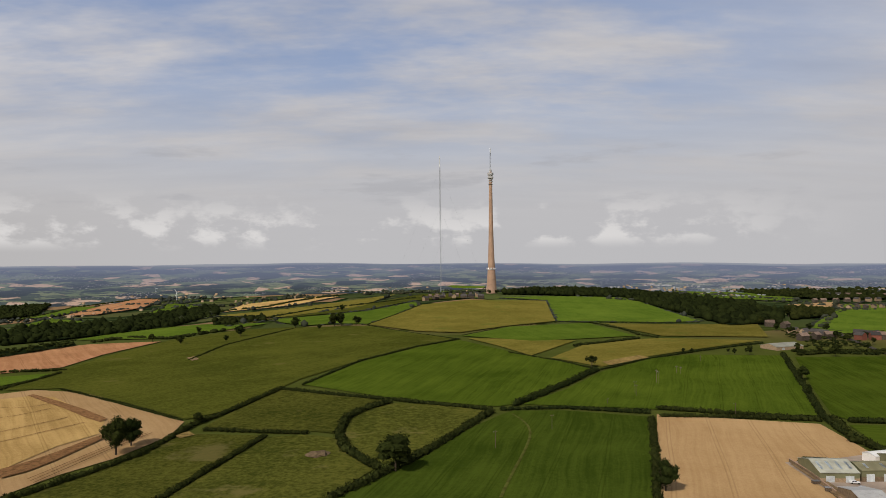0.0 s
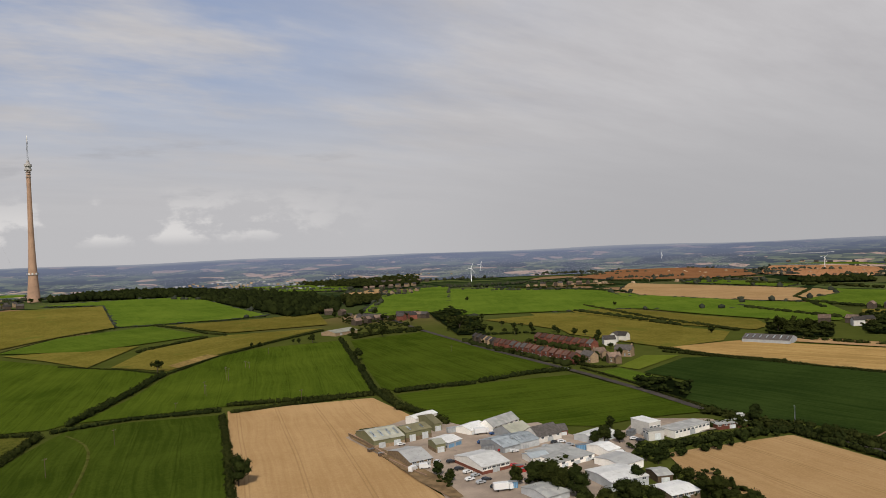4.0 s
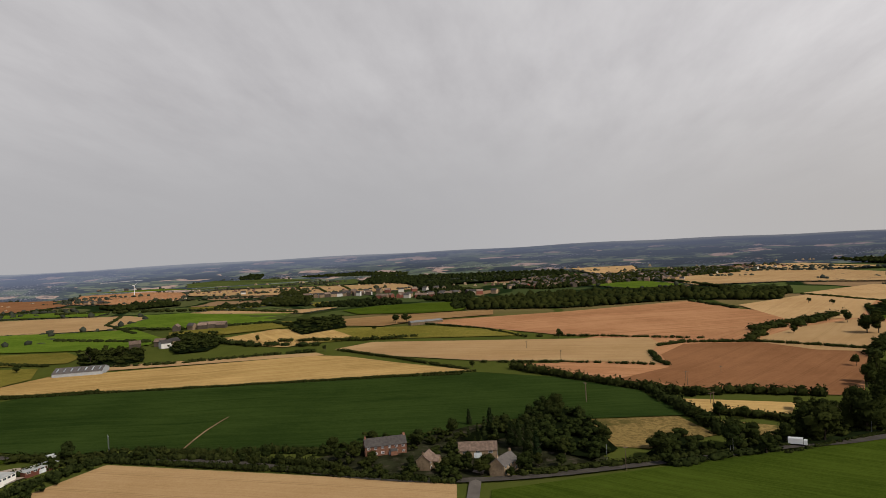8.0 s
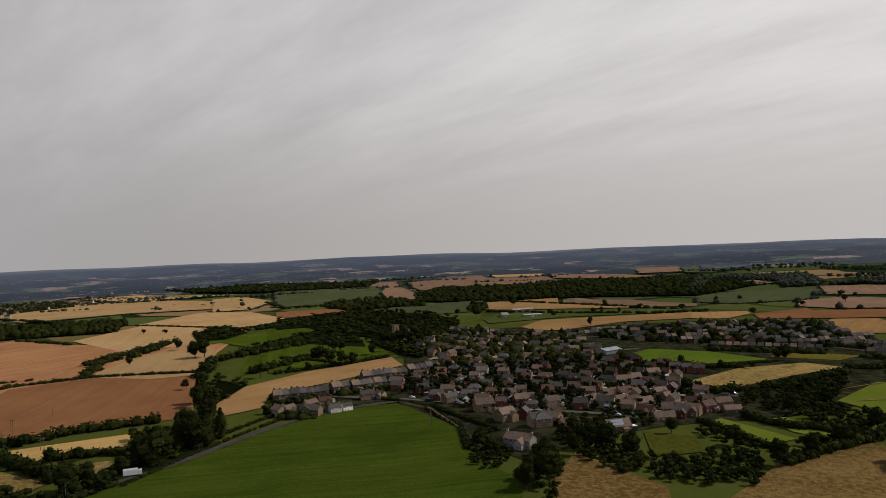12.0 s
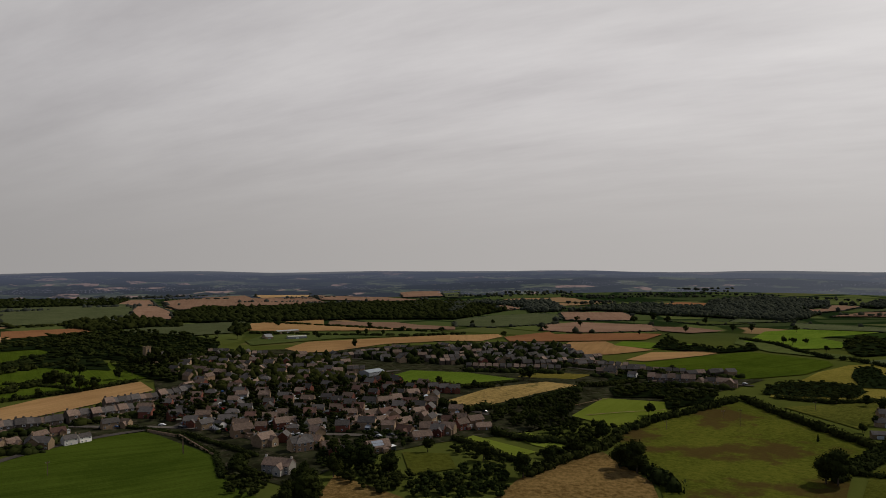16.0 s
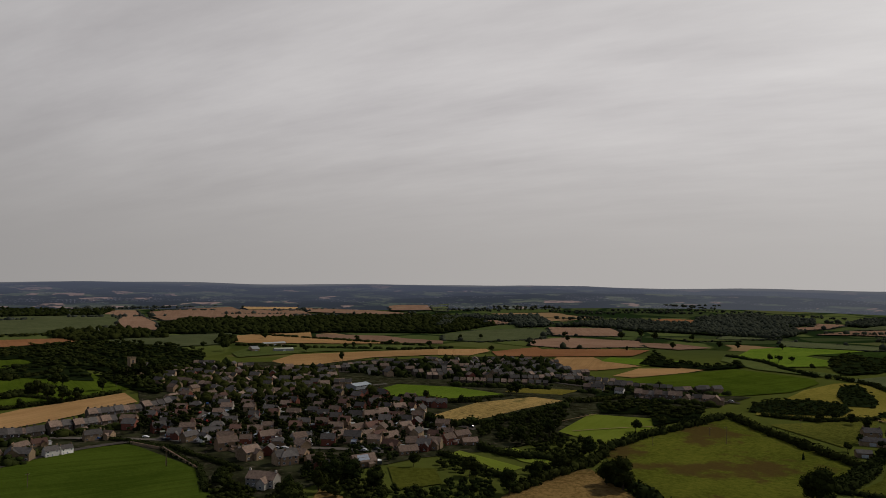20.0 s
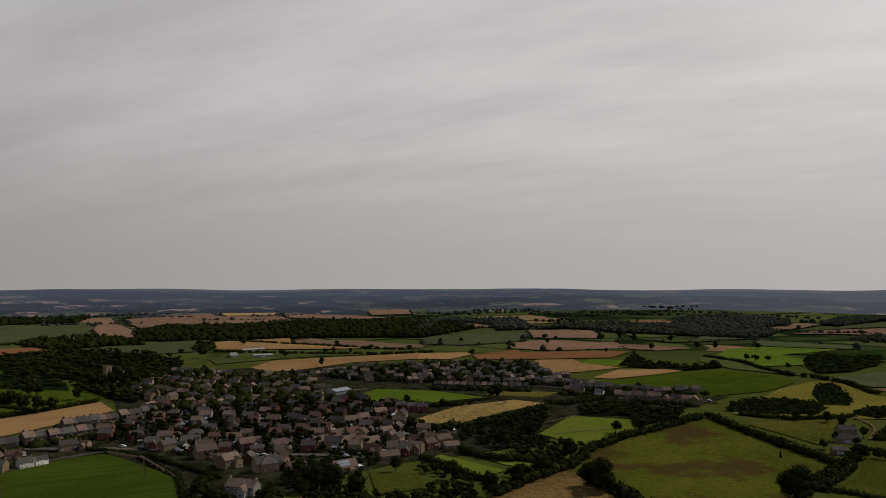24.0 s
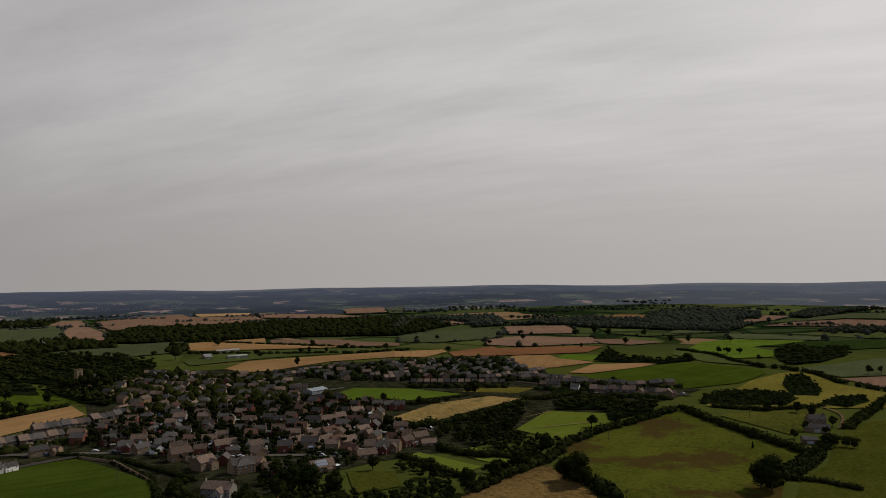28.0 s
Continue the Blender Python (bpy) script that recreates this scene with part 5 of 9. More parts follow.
KITS["solar"] = [solar_house()]
KITS["long_brick"] = [house_kit(22.0, 8.0, 5.3, 8.6, "warm_brick", "slate_roof", "long two-storey red brick house with white windows", 2, porch=True)]
KITS["villa"] = [house_kit(17.0, 8.5, 4.8, 8.0, "cream_render", "brown_roof", "old stone farmhouse with pale gables and two chimneys", 2, wing=6.0)]
for kind_, kit_ in list(KITS.items()):
    KITS[kind_ + "_lite"] = []
    for proto in kit_:
        lite = copy_thing(proto, pose(0, 0, -500))
        for o in lite.children_recursive:
            if o.name.split(".")[0] == "chimney_pot":
                bpy.data.objects.remove(o)
        panes = [o for o in lite.children if o.name.split(".")[0] == "window"]
        for i, o in enumerate(panes):
            if i % 2 or i > len(panes) * 0.8:
                bpy.data.objects.remove(o)
        KITS[kind_ + "_lite"].append(lite)
for kit in KITS.values():
    for proto in kit:
        for o in (proto, *proto.children_recursive):
            scene.collection.objects.unlink(o)


FAR_HOUSES = {}
KIT_SIZES = {"terrace": (5.6, 8.5, 5.2, 8.0, "soot_stone", "slate_roof"), "brick_terrace": (5.8, 9.0, 5.4, 8.5, "red_brick", "red_roof"), "semi": (11.5, 8.0, 5.0, 8.0, "buff_brick", "brown_roof"), "bungalow": (13.0, 8.5, 2.8, 5.8, "buff_brick", "brown_roof"), "white": (11.0, 8.0, 5.2, 8.2, "white_render", "slate_roof"), "stone": (12.0, 7.5, 5.0, 8.0, "stone_wall", "brown_roof"), "brick": (10.5, 8.0, 5.1, 8.3, "red_brick", "slate_roof"), "solar": (15, 9, 3.4, 7, "buff_brick", "brown_roof"), "long_brick": (22, 8, 5.3, 8.6, "red_brick", "slate_roof"), "villa": (19, 9, 5, 8.4, "stone_wall", "brown_roof")}


PLACED = []


def house(kind, x, y, turn, size=1.0, pick=None, label=""):
    PLACED.append((x, y))
    if "terrace" not in kind and y < -200:
        size *= 0.86
    if math.hypot(x, y) > 655:
        w, d, eave, ridge, wall, roof = KIT_SIZES[kind]
        if kind in ("terrace", "stone"):
            wall, roof = rng.choice((("soot_stone", "slate_roof"), ("soot_stone", "brown_roof"), ("stone_wall", "slate_roof")))
        if kind == "semi":
            wall, roof = rng.choice((("buff_brick", "brown_roof"), ("stone_wall", "slate_roof"), ("red_brick", "brown_roof"), ("cream_render", "slate_roof")))
        for mat, g in ((wall, gable_body(w, d, eave, ridge)), (roof, gable_roof(w, d, eave, ridge))):
            g.transform(ground_at(x, y, turn) @ Matrix.Scale(0.8 if y < -200 else 1.0, 4))
            tmp = bpy.data.meshes.new("far_house")
            g.to_mesh(tmp)
            g.free()
            FAR_HOUSES.setdefault(mat, bmesh.new()).from_mesh(tmp)
            bpy.data.meshes.remove(tmp)
        return None
    kit = KITS[kind + "_lite"] if math.hypot(x, y) > 430 else KITS[kind]
    proto = kit[rng.randrange(len(kit)) if pick is None else pick % len(kit)]
    ob = copy_thing(proto, ground_at(x, y, turn))
    ob.scale = (size, size, size)
    if label:
        tagged(ob, label)
    tagged(ob, group="houses of the village")
    return ob


def house_row(kind, ax, ay, bx, by, n, wobble=12.0, skew=0.0):
    """Houses side by side along a street, with their garden hedges and small trees."""
    turn = math.degrees(math.atan2(by - ay, bx - ax))
    long = math.hypot(bx - ax, by - ay)
    ux, uy = (bx - ax) / long, (by - ay) / long
    shrubs, trees = [], []
    for i in range(n):
        f = (i + 0.5) / n
        jit = 0.0 if "terrace" in kind else min(5.0, long / n * 0.3)
        x, y = ax + (bx - ax) * f + rng.uniform(-jit, jit), ay + (by - ay) * f + rng.uniform(-jit, jit)
        t = turn + skew + (0 if "terrace" in kind else rng.choice((0, 0, 0, 90, 180, 20, -25)) + rng.uniform(-wobble, wobble))
        house(kind, x, y, t, rng.uniform(0.9, 1.06), label="")
        if math.hypot(x, y) > 770:
            continue
        for side in (-1, 1):
            for k in range(rng.randrange(5, 11)):
                q, w = side * rng.uniform(7.5, 13), rng.uniform(-0.6, 0.6) * max(8, long / n)
                h = rng.choice((1.2, 1.6, 2.2, 3.0, 4.5))
                sx, sy = x + ux * w - uy * q, y + uy * w + ux * q
                shrubs.append((sx, sy, height(sx, sy) + h * 0.3, h * rng.uniform(0.6, 1.0) + 0.4, h * 0.65))
            if rng.random() < 0.55:
                q, w, h = side * rng.uniform(8, 15), rng.uniform(-0.6, 0.6) * max(8, long / n), rng.uniform(5, 9.5)
                sx, sy = x + ux * w - uy * q, y + uy * w + ux * q
                trees.append((sx, sy, height(sx, sy) - 0.12 * h, h, h))
    place_all("garden_trees", "leaf", trees, FAR_TREES, "dark garden trees between the houses", "trees")
    place_all("garden_shrubs", "hedge_leaf", shrubs, PLAIN_BUSH, "dark garden shrubs and hedges between houses", "shrubs")


STREETS = [((444.6, -283.4), (400.9, -303.7)), ((400.9, -303.7), (361.2, -323.2)), ((361.2, -323.2), (322.5, -330.1)), ((322.5, -330.1), (284.5, -330.7)), ((284.5, -330.7), (259.4, -350.1)), ((259.4, -350.1), (216.8, -356)), ((361.2, -323.2), (380.3, -373.5)), ((380.3, -373.5), (357.7, -415.4)), ((357.7, -415.4), (309.7, -445.1)), ((309.7, -445.1), (248.7, -454.1)), ((248.7, -454.1), (196, -434.5)), ((380.3, -373.5), (430.4, -440.1)), ((430.4, -440.1), (420.9, -488.7)), ((420.9, -488.7), (370.5, -532.5)), ((370.5, -532.5), (350.1, -574.7)), ((448.8, -605.3), (320.6, -711.3)), ((320.6, -711.3), (203.2, -656.8)), ((203.2, -656.8), (51.8, -628.4))]


def on_street(x, y, room):
    for (ax, ay), (bx, by) in STREETS:
        dx, dy = bx - ax, by - ay
        f = min(1, max(0, ((x - ax) * dx + (y - ay) * dy) / (dx * dx + dy * dy)))
        if math.hypot(x - ax - dx * f, y - ay - dy * f) < room:
            return True
    return False


def settle(kinds, gap, slant, poly, *holes):
    """A built-up quarter: houses of several kinds along bending lanes, with gardens, trees and shrubs between."""
    taken, trees, shrubs, old = [], [], [], list(PLACED)
    spots = list(scatter(poly, gap * 0.5))
    rng.shuffle(spots)
    for x, y in spots:
        if any(inside(x, y, h) for h in holes) or on_street(x, y, 6.5):
            continue
        if any((x - a) ** 2 + (y - b) ** 2 < (gap * g) ** 2 for a, b, g in taken):
            continue
        if any((x - a) ** 2 + (y - b) ** 2 < (gap * 0.86) ** 2 for a, b in old):
            continue
        kind = rng.choice(kinds)
        turn = slant + 55 * noise.noise((x / 130, y / 130, 1.7)) + rng.choice((0, 0, 0, 0, 90, 180)) + rng.uniform(-5, 5)
        n = rng.choice((2, 3, 4)) if "terrace" in kind else 1
        wide = KIT_SIZES[kind][0]
        ux, uy = math.cos(radians(turn)), math.sin(radians(turn))
        for i in range(n):
            q = (i - (n - 1) / 2) * wide
            hx, hy = x + ux * q, y + uy * q
            house(kind, hx, hy, turn, rng.uniform(0.80, 1.02) if n == 1 else 0.95)
            taken.append((hx, hy, 1.0 if n == 1 else 0.85))
    ring = [q for q in PLACED if min(a for a, b in poly) - 20 < q[0] < max(a for a, b in poly) + 20]
    for x, y in scatter(poly, 4.4):
        if any(inside(x, y, h) for h in holes) or on_street(x, y, 3.6):
            continue
        near = min((x - a) ** 2 + (y - b) ** 2 for a, b in ring)
        if near > 5.8 ** 2 and rng.random() < 0.66:
            h = rng.choice((2.5, 3, 4, 5, 6, 7.5, 9.5))
            trees.append((x, y, height(x, y) - 0.14 * h, h * 0.95, h))
        elif near > 5.0 ** 2 and rng.random() < 0.6:
            h = rng.choice((1.2, 1.6, 2.2, 2.6))
            shrubs.append((x, y, height(x, y) + h * 0.3, h * rng.uniform(0.6, 1.1) + 0.4, h * 0.65))
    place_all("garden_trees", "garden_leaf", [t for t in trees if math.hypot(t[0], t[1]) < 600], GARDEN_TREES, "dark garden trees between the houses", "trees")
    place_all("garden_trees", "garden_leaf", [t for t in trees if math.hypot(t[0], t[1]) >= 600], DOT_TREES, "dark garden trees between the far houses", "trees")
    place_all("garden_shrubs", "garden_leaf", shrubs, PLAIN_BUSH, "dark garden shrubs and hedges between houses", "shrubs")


def garden_clutter(n, poly):
    """Sheds, greenhouses and drives with cars between the village houses."""
    made = 0
    for _ in range(n * 12):
        hx, hy = PLACED[rng.randrange(len(PLACED))]
        a, d = rng.uniform(0, 6.28), rng.uniform(7.0, 10.5)
        x, y = hx + d * math.cos(a), hy + d * math.sin(a)
        if made >= n or not inside(x, y, poly) or any((x - p) ** 2 + (y - q) ** 2 < 5.6 ** 2 for p, q in PLACED):
            continue
        made += 1
        turn, pick = rng.uniform(0, 360), rng.random()
        if pick < 0.35:
            paint = rng.choice(("car_white", "car_silver", "car_dark", "car_red", "car_white"))
            vehicle("car", paint, x, y, turn, paint[4:] + " car parked on a drive between houses")
        elif pick < 0.7:
            ob = root("garden_shed", ground_at(x, y, turn), "small timber garden shed behind a house", "shed", "garden sheds")
            part("wall", gable_body(3.0, 2.2, 1.9, 2.5, 0.6), "timber", ob)
            part("roof", gable_roof(3.0, 2.2, 1.9, 2.5, 0.15, 0.06), rng.choice(("grey_roof", "slate_roof", "fibre_roof")), ob)
        else:
            ob = root("greenhouse", ground_at(x, y, turn), "small white-framed greenhouse in a garden", "greenhouse", "garden greenhouses")
            part("glazing", gable_body(2.9, 2.1, 1.7, 2.4, 0.4), "solar", ob)
            part("roof", gable_roof(2.9, 2.1, 1.7, 2.4, 0.06, 0.05), "pale_blue_roof", ob)
            part("base", boxed(-1.5, -1.1, -0.5, 1.5, 1.1, 0.4), "white_metal", ob)


def shed(wall, roof, x, y, turn, w, d, tall, label, rise=0.12, lights=0, doors=1, windows=0, name="warehouse", category="warehouse", door="shutter", flat=False, base=""):
    """A works building: gabled or flat-roofed, with shutters, roof lights and windows on its long front."""
    ob = root(name, ground_at(x, y, turn), label, category, "works buildings")
    ridge = tall + (0.35 if flat else rise * d)
    if flat:
        part("wall", boxed(-w / 2, -d / 2, -1.5, w / 2, d / 2, tall), wall, ob)
        part("roof", boxed(-w / 2 - 0.15, -d / 2 - 0.15, tall, w / 2 + 0.15, d / 2 + 0.15, tall + 0.3), roof, ob)
    else:
        part("wall", gable_body(w, d, tall, ridge, 1.5), wall, ob)
        part("roof", gable_roof(w, d, tall, ridge, 0.35, 0.15), roof, ob)
    if base:
        part("plinth", boxed(-w / 2 - 0.06, -d / 2 - 0.06, -1.4, w / 2 + 0.06, d / 2 + 0.06, tall * 0.48), base, ob, "masonry lower wall")
    for i in range(lights):
        for s in (-1, 1):
            bm = bmesh.new()
            cx = -w / 2 + w * (i + 0.5) / lights
            z0 = tall + (ridge - tall) * 0.25 + 0.26 if not flat else tall + 0.34
            z1 = tall + (ridge - tall) * 0.8 + 0.26 if not flat else tall + 0.34
            y0, y1 = s * d / 2 * 0.75, s * d / 2 * 0.2
            v = [bm.verts.new(p) for p in ((cx - 0.6, y0, z0), (cx + 0.6, y0, z0), (cx + 0.6, y1, z1), (cx - 0.6, y1, z1))]
            bm.faces.new(v if s < 0 else v[::-1])
            bmesh.ops.solidify(bm, geom=bm.faces[:], thickness=0.08)
            part("roof_light", bm, "pale_blue_roof", ob)
    for i in range(doors):
        cx = -w / 2 + w * (i + 0.5) / doors
        dh = min(tall * 0.7, 4.2)
        part("shutter_door", boxed(cx - 1.8, -d / 2 - 0.12, -0.2, cx + 1.8, -d / 2 + 0.05, dh), door, ob)
        part("shutter_door", boxed(w / 2 - 0.05, d * 0.1 - 1.6, -0.2, w / 2 + 0.12, d * 0.1 + 1.6, dh), door, ob)
    for i in range(windows):
        cx = -w / 2 + w * (i + 0.5) / windows
        window(ob, cx, -d / 2, tall * 0.62, 2.0, 1.1, 0)
    return ob


def yard_box(paint, x, y, turn, long, wide, tall, name, label, category):
    """A container, skip or stack with ribs and a lip."""
    ob = root(name, ground_at(x, y, turn) @ pose(0, 0, 0.4), label, category)
    part("body", boxed(-long / 2, -wide / 2, 0, long / 2, wide / 2, tall), paint, ob)
    bm = bmesh.new()
    for i in range(int(long / 0.8)):
        cx = -long / 2 + 0.4 + i * 0.8
        for s in (-1, 1):
            box(bm, cx - 0.12, s * wide / 2 - 0.05, 0.05, cx + 0.12, s * wide / 2 + 0.06, tall - 0.05)
    part("ribs", bm, paint, ob)
    part("lip", boxed(-long / 2 - 0.06, -wide / 2 - 0.08, tall, long / 2 + 0.06, wide / 2 + 0.08, tall + 0.1), "grey_steel", ob)


def low_wall(tall, points, material, label):
    """A masonry wall with a coping, along a line."""
    ob = root("boundary_wall", pose(*points[0], height(*points[0])), label, "wall")
    ox, oy = points[0]
    for (ax, ay), (bx, by) in zip(points, points[1:]):
        d = math.hypot(bx - ax, by - ay)
        for name, w, z0, z1, mat in (("wall", 0.2, -0.8, tall, material), ("coping", 0.27, tall, tall + 0.14, "concrete")):
            bm = boxed(0, -w, z0, d, w, z1)
            bm.transform(pose(ax - ox, ay - oy, height((ax + bx) / 2, (ay + by) / 2) - height(ox, oy) + 0.3, 0, 0, math.degrees(math.atan2(by - ay, bx - ax))))
            part(name, bm, mat, ob)


# ---- vehicles ----
def vehicle(kind, paint, x, y, turn, label):
    ob = root("van" if kind == "van" else ("lorry" if kind == "lorry" else "car"), ground_at(x, y, turn) @ pose(0, 0, 0.55), label, kind if kind != "car" else "car")
    L, Wd, H, hood = {"van": (5.4, 2.0, 2.4, 1.2), "lorry": (8.0, 2.4, 3.3, 0.0), "car": (4.3, 1.75, 1.45, 1.1)}[kind]
    bm = bmesh.new()
    prof = {"van": [(-2.7, 0.4), (2.7, 0.4), (2.7, 1.1), (1.8, 1.3), (1.2, 2.35), (-2.7, 2.4)], "lorry": [(-4, 0.7), (2.2, 0.7), (2.2, 3.3), (-4, 3.3)], "car": [(-2.15, 0.35), (2.15, 0.35), (2.15, 0.75), (1.0, 0.9), (0.4, 1.42), (-1.2, 1.45), (-2.0, 0.95), (-2.15, 0.9)]}[kind]
    sides = [[bm.verts.new((px, s * Wd / 2, pz)) for px, pz in prof] for s in (-1, 1)]
    bm.faces.new(sides[0])
    bm.faces.new(sides[1][::-1])
    for i in range(len(prof)):
        j = (i + 1) % len(prof)
        bm.faces.new((sides[0][j], sides[0][i], sides[1][i], sides[1][j]))
    bmesh.ops.bevel(bm, geom=bm.edges[:], offset=0.07, segments=1, affect="EDGES")
    part("body", bm, paint, ob)
    if kind == "lorry":
        part("cab", boxed(2.4, -1.15, 0.6, 4.0, 1.15, 2.6), paint, ob)
        part("windscreen", boxed(3.97, -1.0, 1.6, 4.05, 1.0, 2.4), "glass", ob)
    elif kind == "van":
        part("windscreen", boxed(1.25, -0.9, 1.35, 1.72, 0.9, 2.05), "glass", ob)
    else:
        part("glasshouse", boxed(-1.3, -0.89, 0.95, 0.55, 0.89, 1.32), "glass", ob)
    for sx in (-0.3, 0.31):
        for sy in (-1, 1):
            bm = bmesh.new()
            tube(bm, (sx * L, sy * (Wd / 2 - 0.2), 0.34), (sx * L, sy * (Wd / 2 + 0.02), 0.34), 0.34, 0.34, 10)
            part("wheel", bm, "rubber", ob)
    return ob


# ---- poles, masts, turbines ----
def power_pole(x, y, h=9.5, turn=0.0):
    ob = root("power_pole", ground_at(x, y, turn), "weathered wooden power pole with a crossarm in a field", "power pole", "power poles")
    bm = bmesh.new()
    tube(bm, (0, 0, -0.5), (0, 0, h), 0.17, 0.12, 7)
    part("pole", bm, "timber", ob)
    arm = part("crossarm", boxed(-1.1, -0.08, h - 0.9, 1.1, 0.08, h - 0.72), "timber", ob)
    for k in (-0.95, 0, 0.95):
        bm = bmesh.new()
        tube(bm, (k, 0, h - 0.72), (k, 0, h - 0.42), 0.07, 0.05, 6)
        part("insulator", bm, "grey_steel", arm)


def street_lamp(x, y, turn=0.0):
    ob = root("street_lamp", ground_at(x, y, turn), "grey steel street lamp beside the road", "street lamp", "street lamps")
    bm = bmesh.new()
    tube(bm, (0, 0, -0.3), (0, 0, 8.0), 0.11, 0.07, 7)
    tube(bm, (0, 0, 7.9), (1.4, 0, 8.4), 0.06, 0.05, 6)
    part("pole", bm, "grey_steel", ob)
    part("lantern", boxed(1.2, -0.16, 8.32, 2.0, 0.16, 8.48), "grey_steel", ob)


def wind_turbine(x, y, h, turn):
    ob = root("wind_turbine", ground_at(x, y, turn), "white three-bladed wind turbine standing in farmland", "wind turbine", "wind turbines")
    bm = bmesh.new()
    tube(bm, (0, 0, -1), (0, 0, h), h * 0.035, h * 0.02, 10)
    part("tower", bm, "white_metal", ob)
    part("nacelle", boxed(-h * 0.03, -h * 0.05, h - h * 0.01, h * 0.03, h * 0.06, h + h * 0.05), "white_metal", ob)
    for i in range(3):
        a = radians(90 + 120 * i + turn)
        bm = bmesh.new()
        tube(bm, (0, -h * 0.06, h + h * 0.02), (math.cos(a) * h * 0.5, -h * 0.06, h + h * 0.02 + math.sin(a) * h * 0.5), h * 0.022, h * 0.006, 6)
        part("blade", bm, "white_metal", ob)


def great_tower(x, y, z):
    ob = root("television_tower", pose(x, y, z), "very tall tapering concrete television tower with a mast on top", "tower")
    prof = []
    for i in range(29):
        h = 275 * i / 28
        r = 3.4 + 8.9 * math.exp(-h / 120) * (1 - h / 420)
        prof.append((r, h))
    bm = bmesh.new()
    lathe(bm, [(12.6, -4)] + prof, 32)
    part("shaft", bm, "concrete", ob, smooth=True)
    lowest = None
    for h in (52.0, 247.0, 253.0, 257.0):
        r = 3.4 + 8.9 * math.exp(-h / 120) * (1 - h / 420)
        bm = bmesh.new()
        lathe(bm, [(r - 0.3, h - 0.8), (r + 1.2, h - 0.6), (r + 1.2, h + 0.6), (r - 0.3, h + 0.8)], 28)
        ring = part("gallery", bm, "turret_metal", ob)
        lowest = ring if h == 52.0 else lowest
    r52 = 3.4 + 8.9 * math.exp(-52 / 120) * (1 - 52 / 420)
    for i in range(10):
        a = 2 * math.pi * i / 10 + 0.2
        bm = bmesh.new()
        c = Vector((math.cos(a), math.sin(a), 0))
        tube(bm, c * (r52 + 1.0) + Vector((0, 0, 54)), c * (r52 + 2.4) + Vector((0, 0, 54)), 0.6, 1.8, 12)
        part("dish", bm, "white_metal", lowest, "white drum-shaped dish aerial")
    bm = bmesh.new()
    lathe(bm, [(4.2, 259), (6.6, 260), (6.6, 264), (5.0, 264.5), (5.0, 267), (6.9, 268), (6.9, 272.5), (4.0, 273.5), (3.2, 275), (2.6, 280)], 28)
    part("turret", bm, "turret_metal", ob)
    bm = bmesh.new()
    for sx, sy in ((-1, -1), (1, -1), (1, 1), (-1, 1)):
        tube(bm, (sx * 1.2, sy * 1.2, 278), (sx * 0.7, sy * 0.7, 318), 0.22, 0.18, 5)
    for i in range(14):
        h, s = 279 + i * 2.8, 1 if i % 2 else -1
        for (ax, ay), (bx, by) in (((-1, -1), (1, -1)), ((1, -1), (1, 1)), ((1, 1), (-1, 1)), ((-1, 1), (-1, -1))):
            tube(bm, (ax * 1.1, ay * 1.1, h), (bx * 1.1, by * 1.1, h + 2.6), 0.12, 0.12, 4)
    part("lattice_mast", bm, "grey_steel", ob)
    bm = bmesh.new()
    tube(bm, (0, 0, 316), (0, 0, 330), 1.0, 0.9, 12)
    part("aerial", bm, "white_metal", ob, "white cylindrical aerial shroud")


def guyed_mast(x, y, z, h):
    ob = root("guyed_mast", pose(x, y, z), "thin dark guyed lattice mast with a white top", "mast")
    bm = bmesh.new()
    for i in range(3):
        a = 2.09 * i
        tube(bm, (1.3 * math.cos(a), 1.3 * math.sin(a), -2), (1.3 * math.cos(a), 1.3 * math.sin(a), h - 26), 0.28, 0.28, 5)
    n = int((h - 26) / 4)
    for k in range(n):
        for i in range(3):
            a, b = 2.09 * i, 2.09 * (i + 1)
            tube(bm, (1.3 * math.cos(a), 1.3 * math.sin(a), k * 4), (1.3 * math.cos(b), 1.3 * math.sin(b), k * 4 + 4), 0.14, 0.14, 4)
    part("lattice_column", bm, "grey_steel", ob)
    bm = bmesh.new()
    tube(bm, (0, 0, h - 26), (0, 0, h), 1.1, 0.9, 10)
    part("aerial", bm, "white_metal", ob)
    for i in range(3):
        for f in (0.35, 0.62, 0.9):
            a = 2.09 * i + 0.6
            bm = bmesh.new()
            tube(bm, (0, 0, h * f), (150 * f * math.cos(a), 150 * f * math.sin(a), 0), 0.05, 0.05, 4)
            part("guy_wire", bm, "grey_steel", ob)


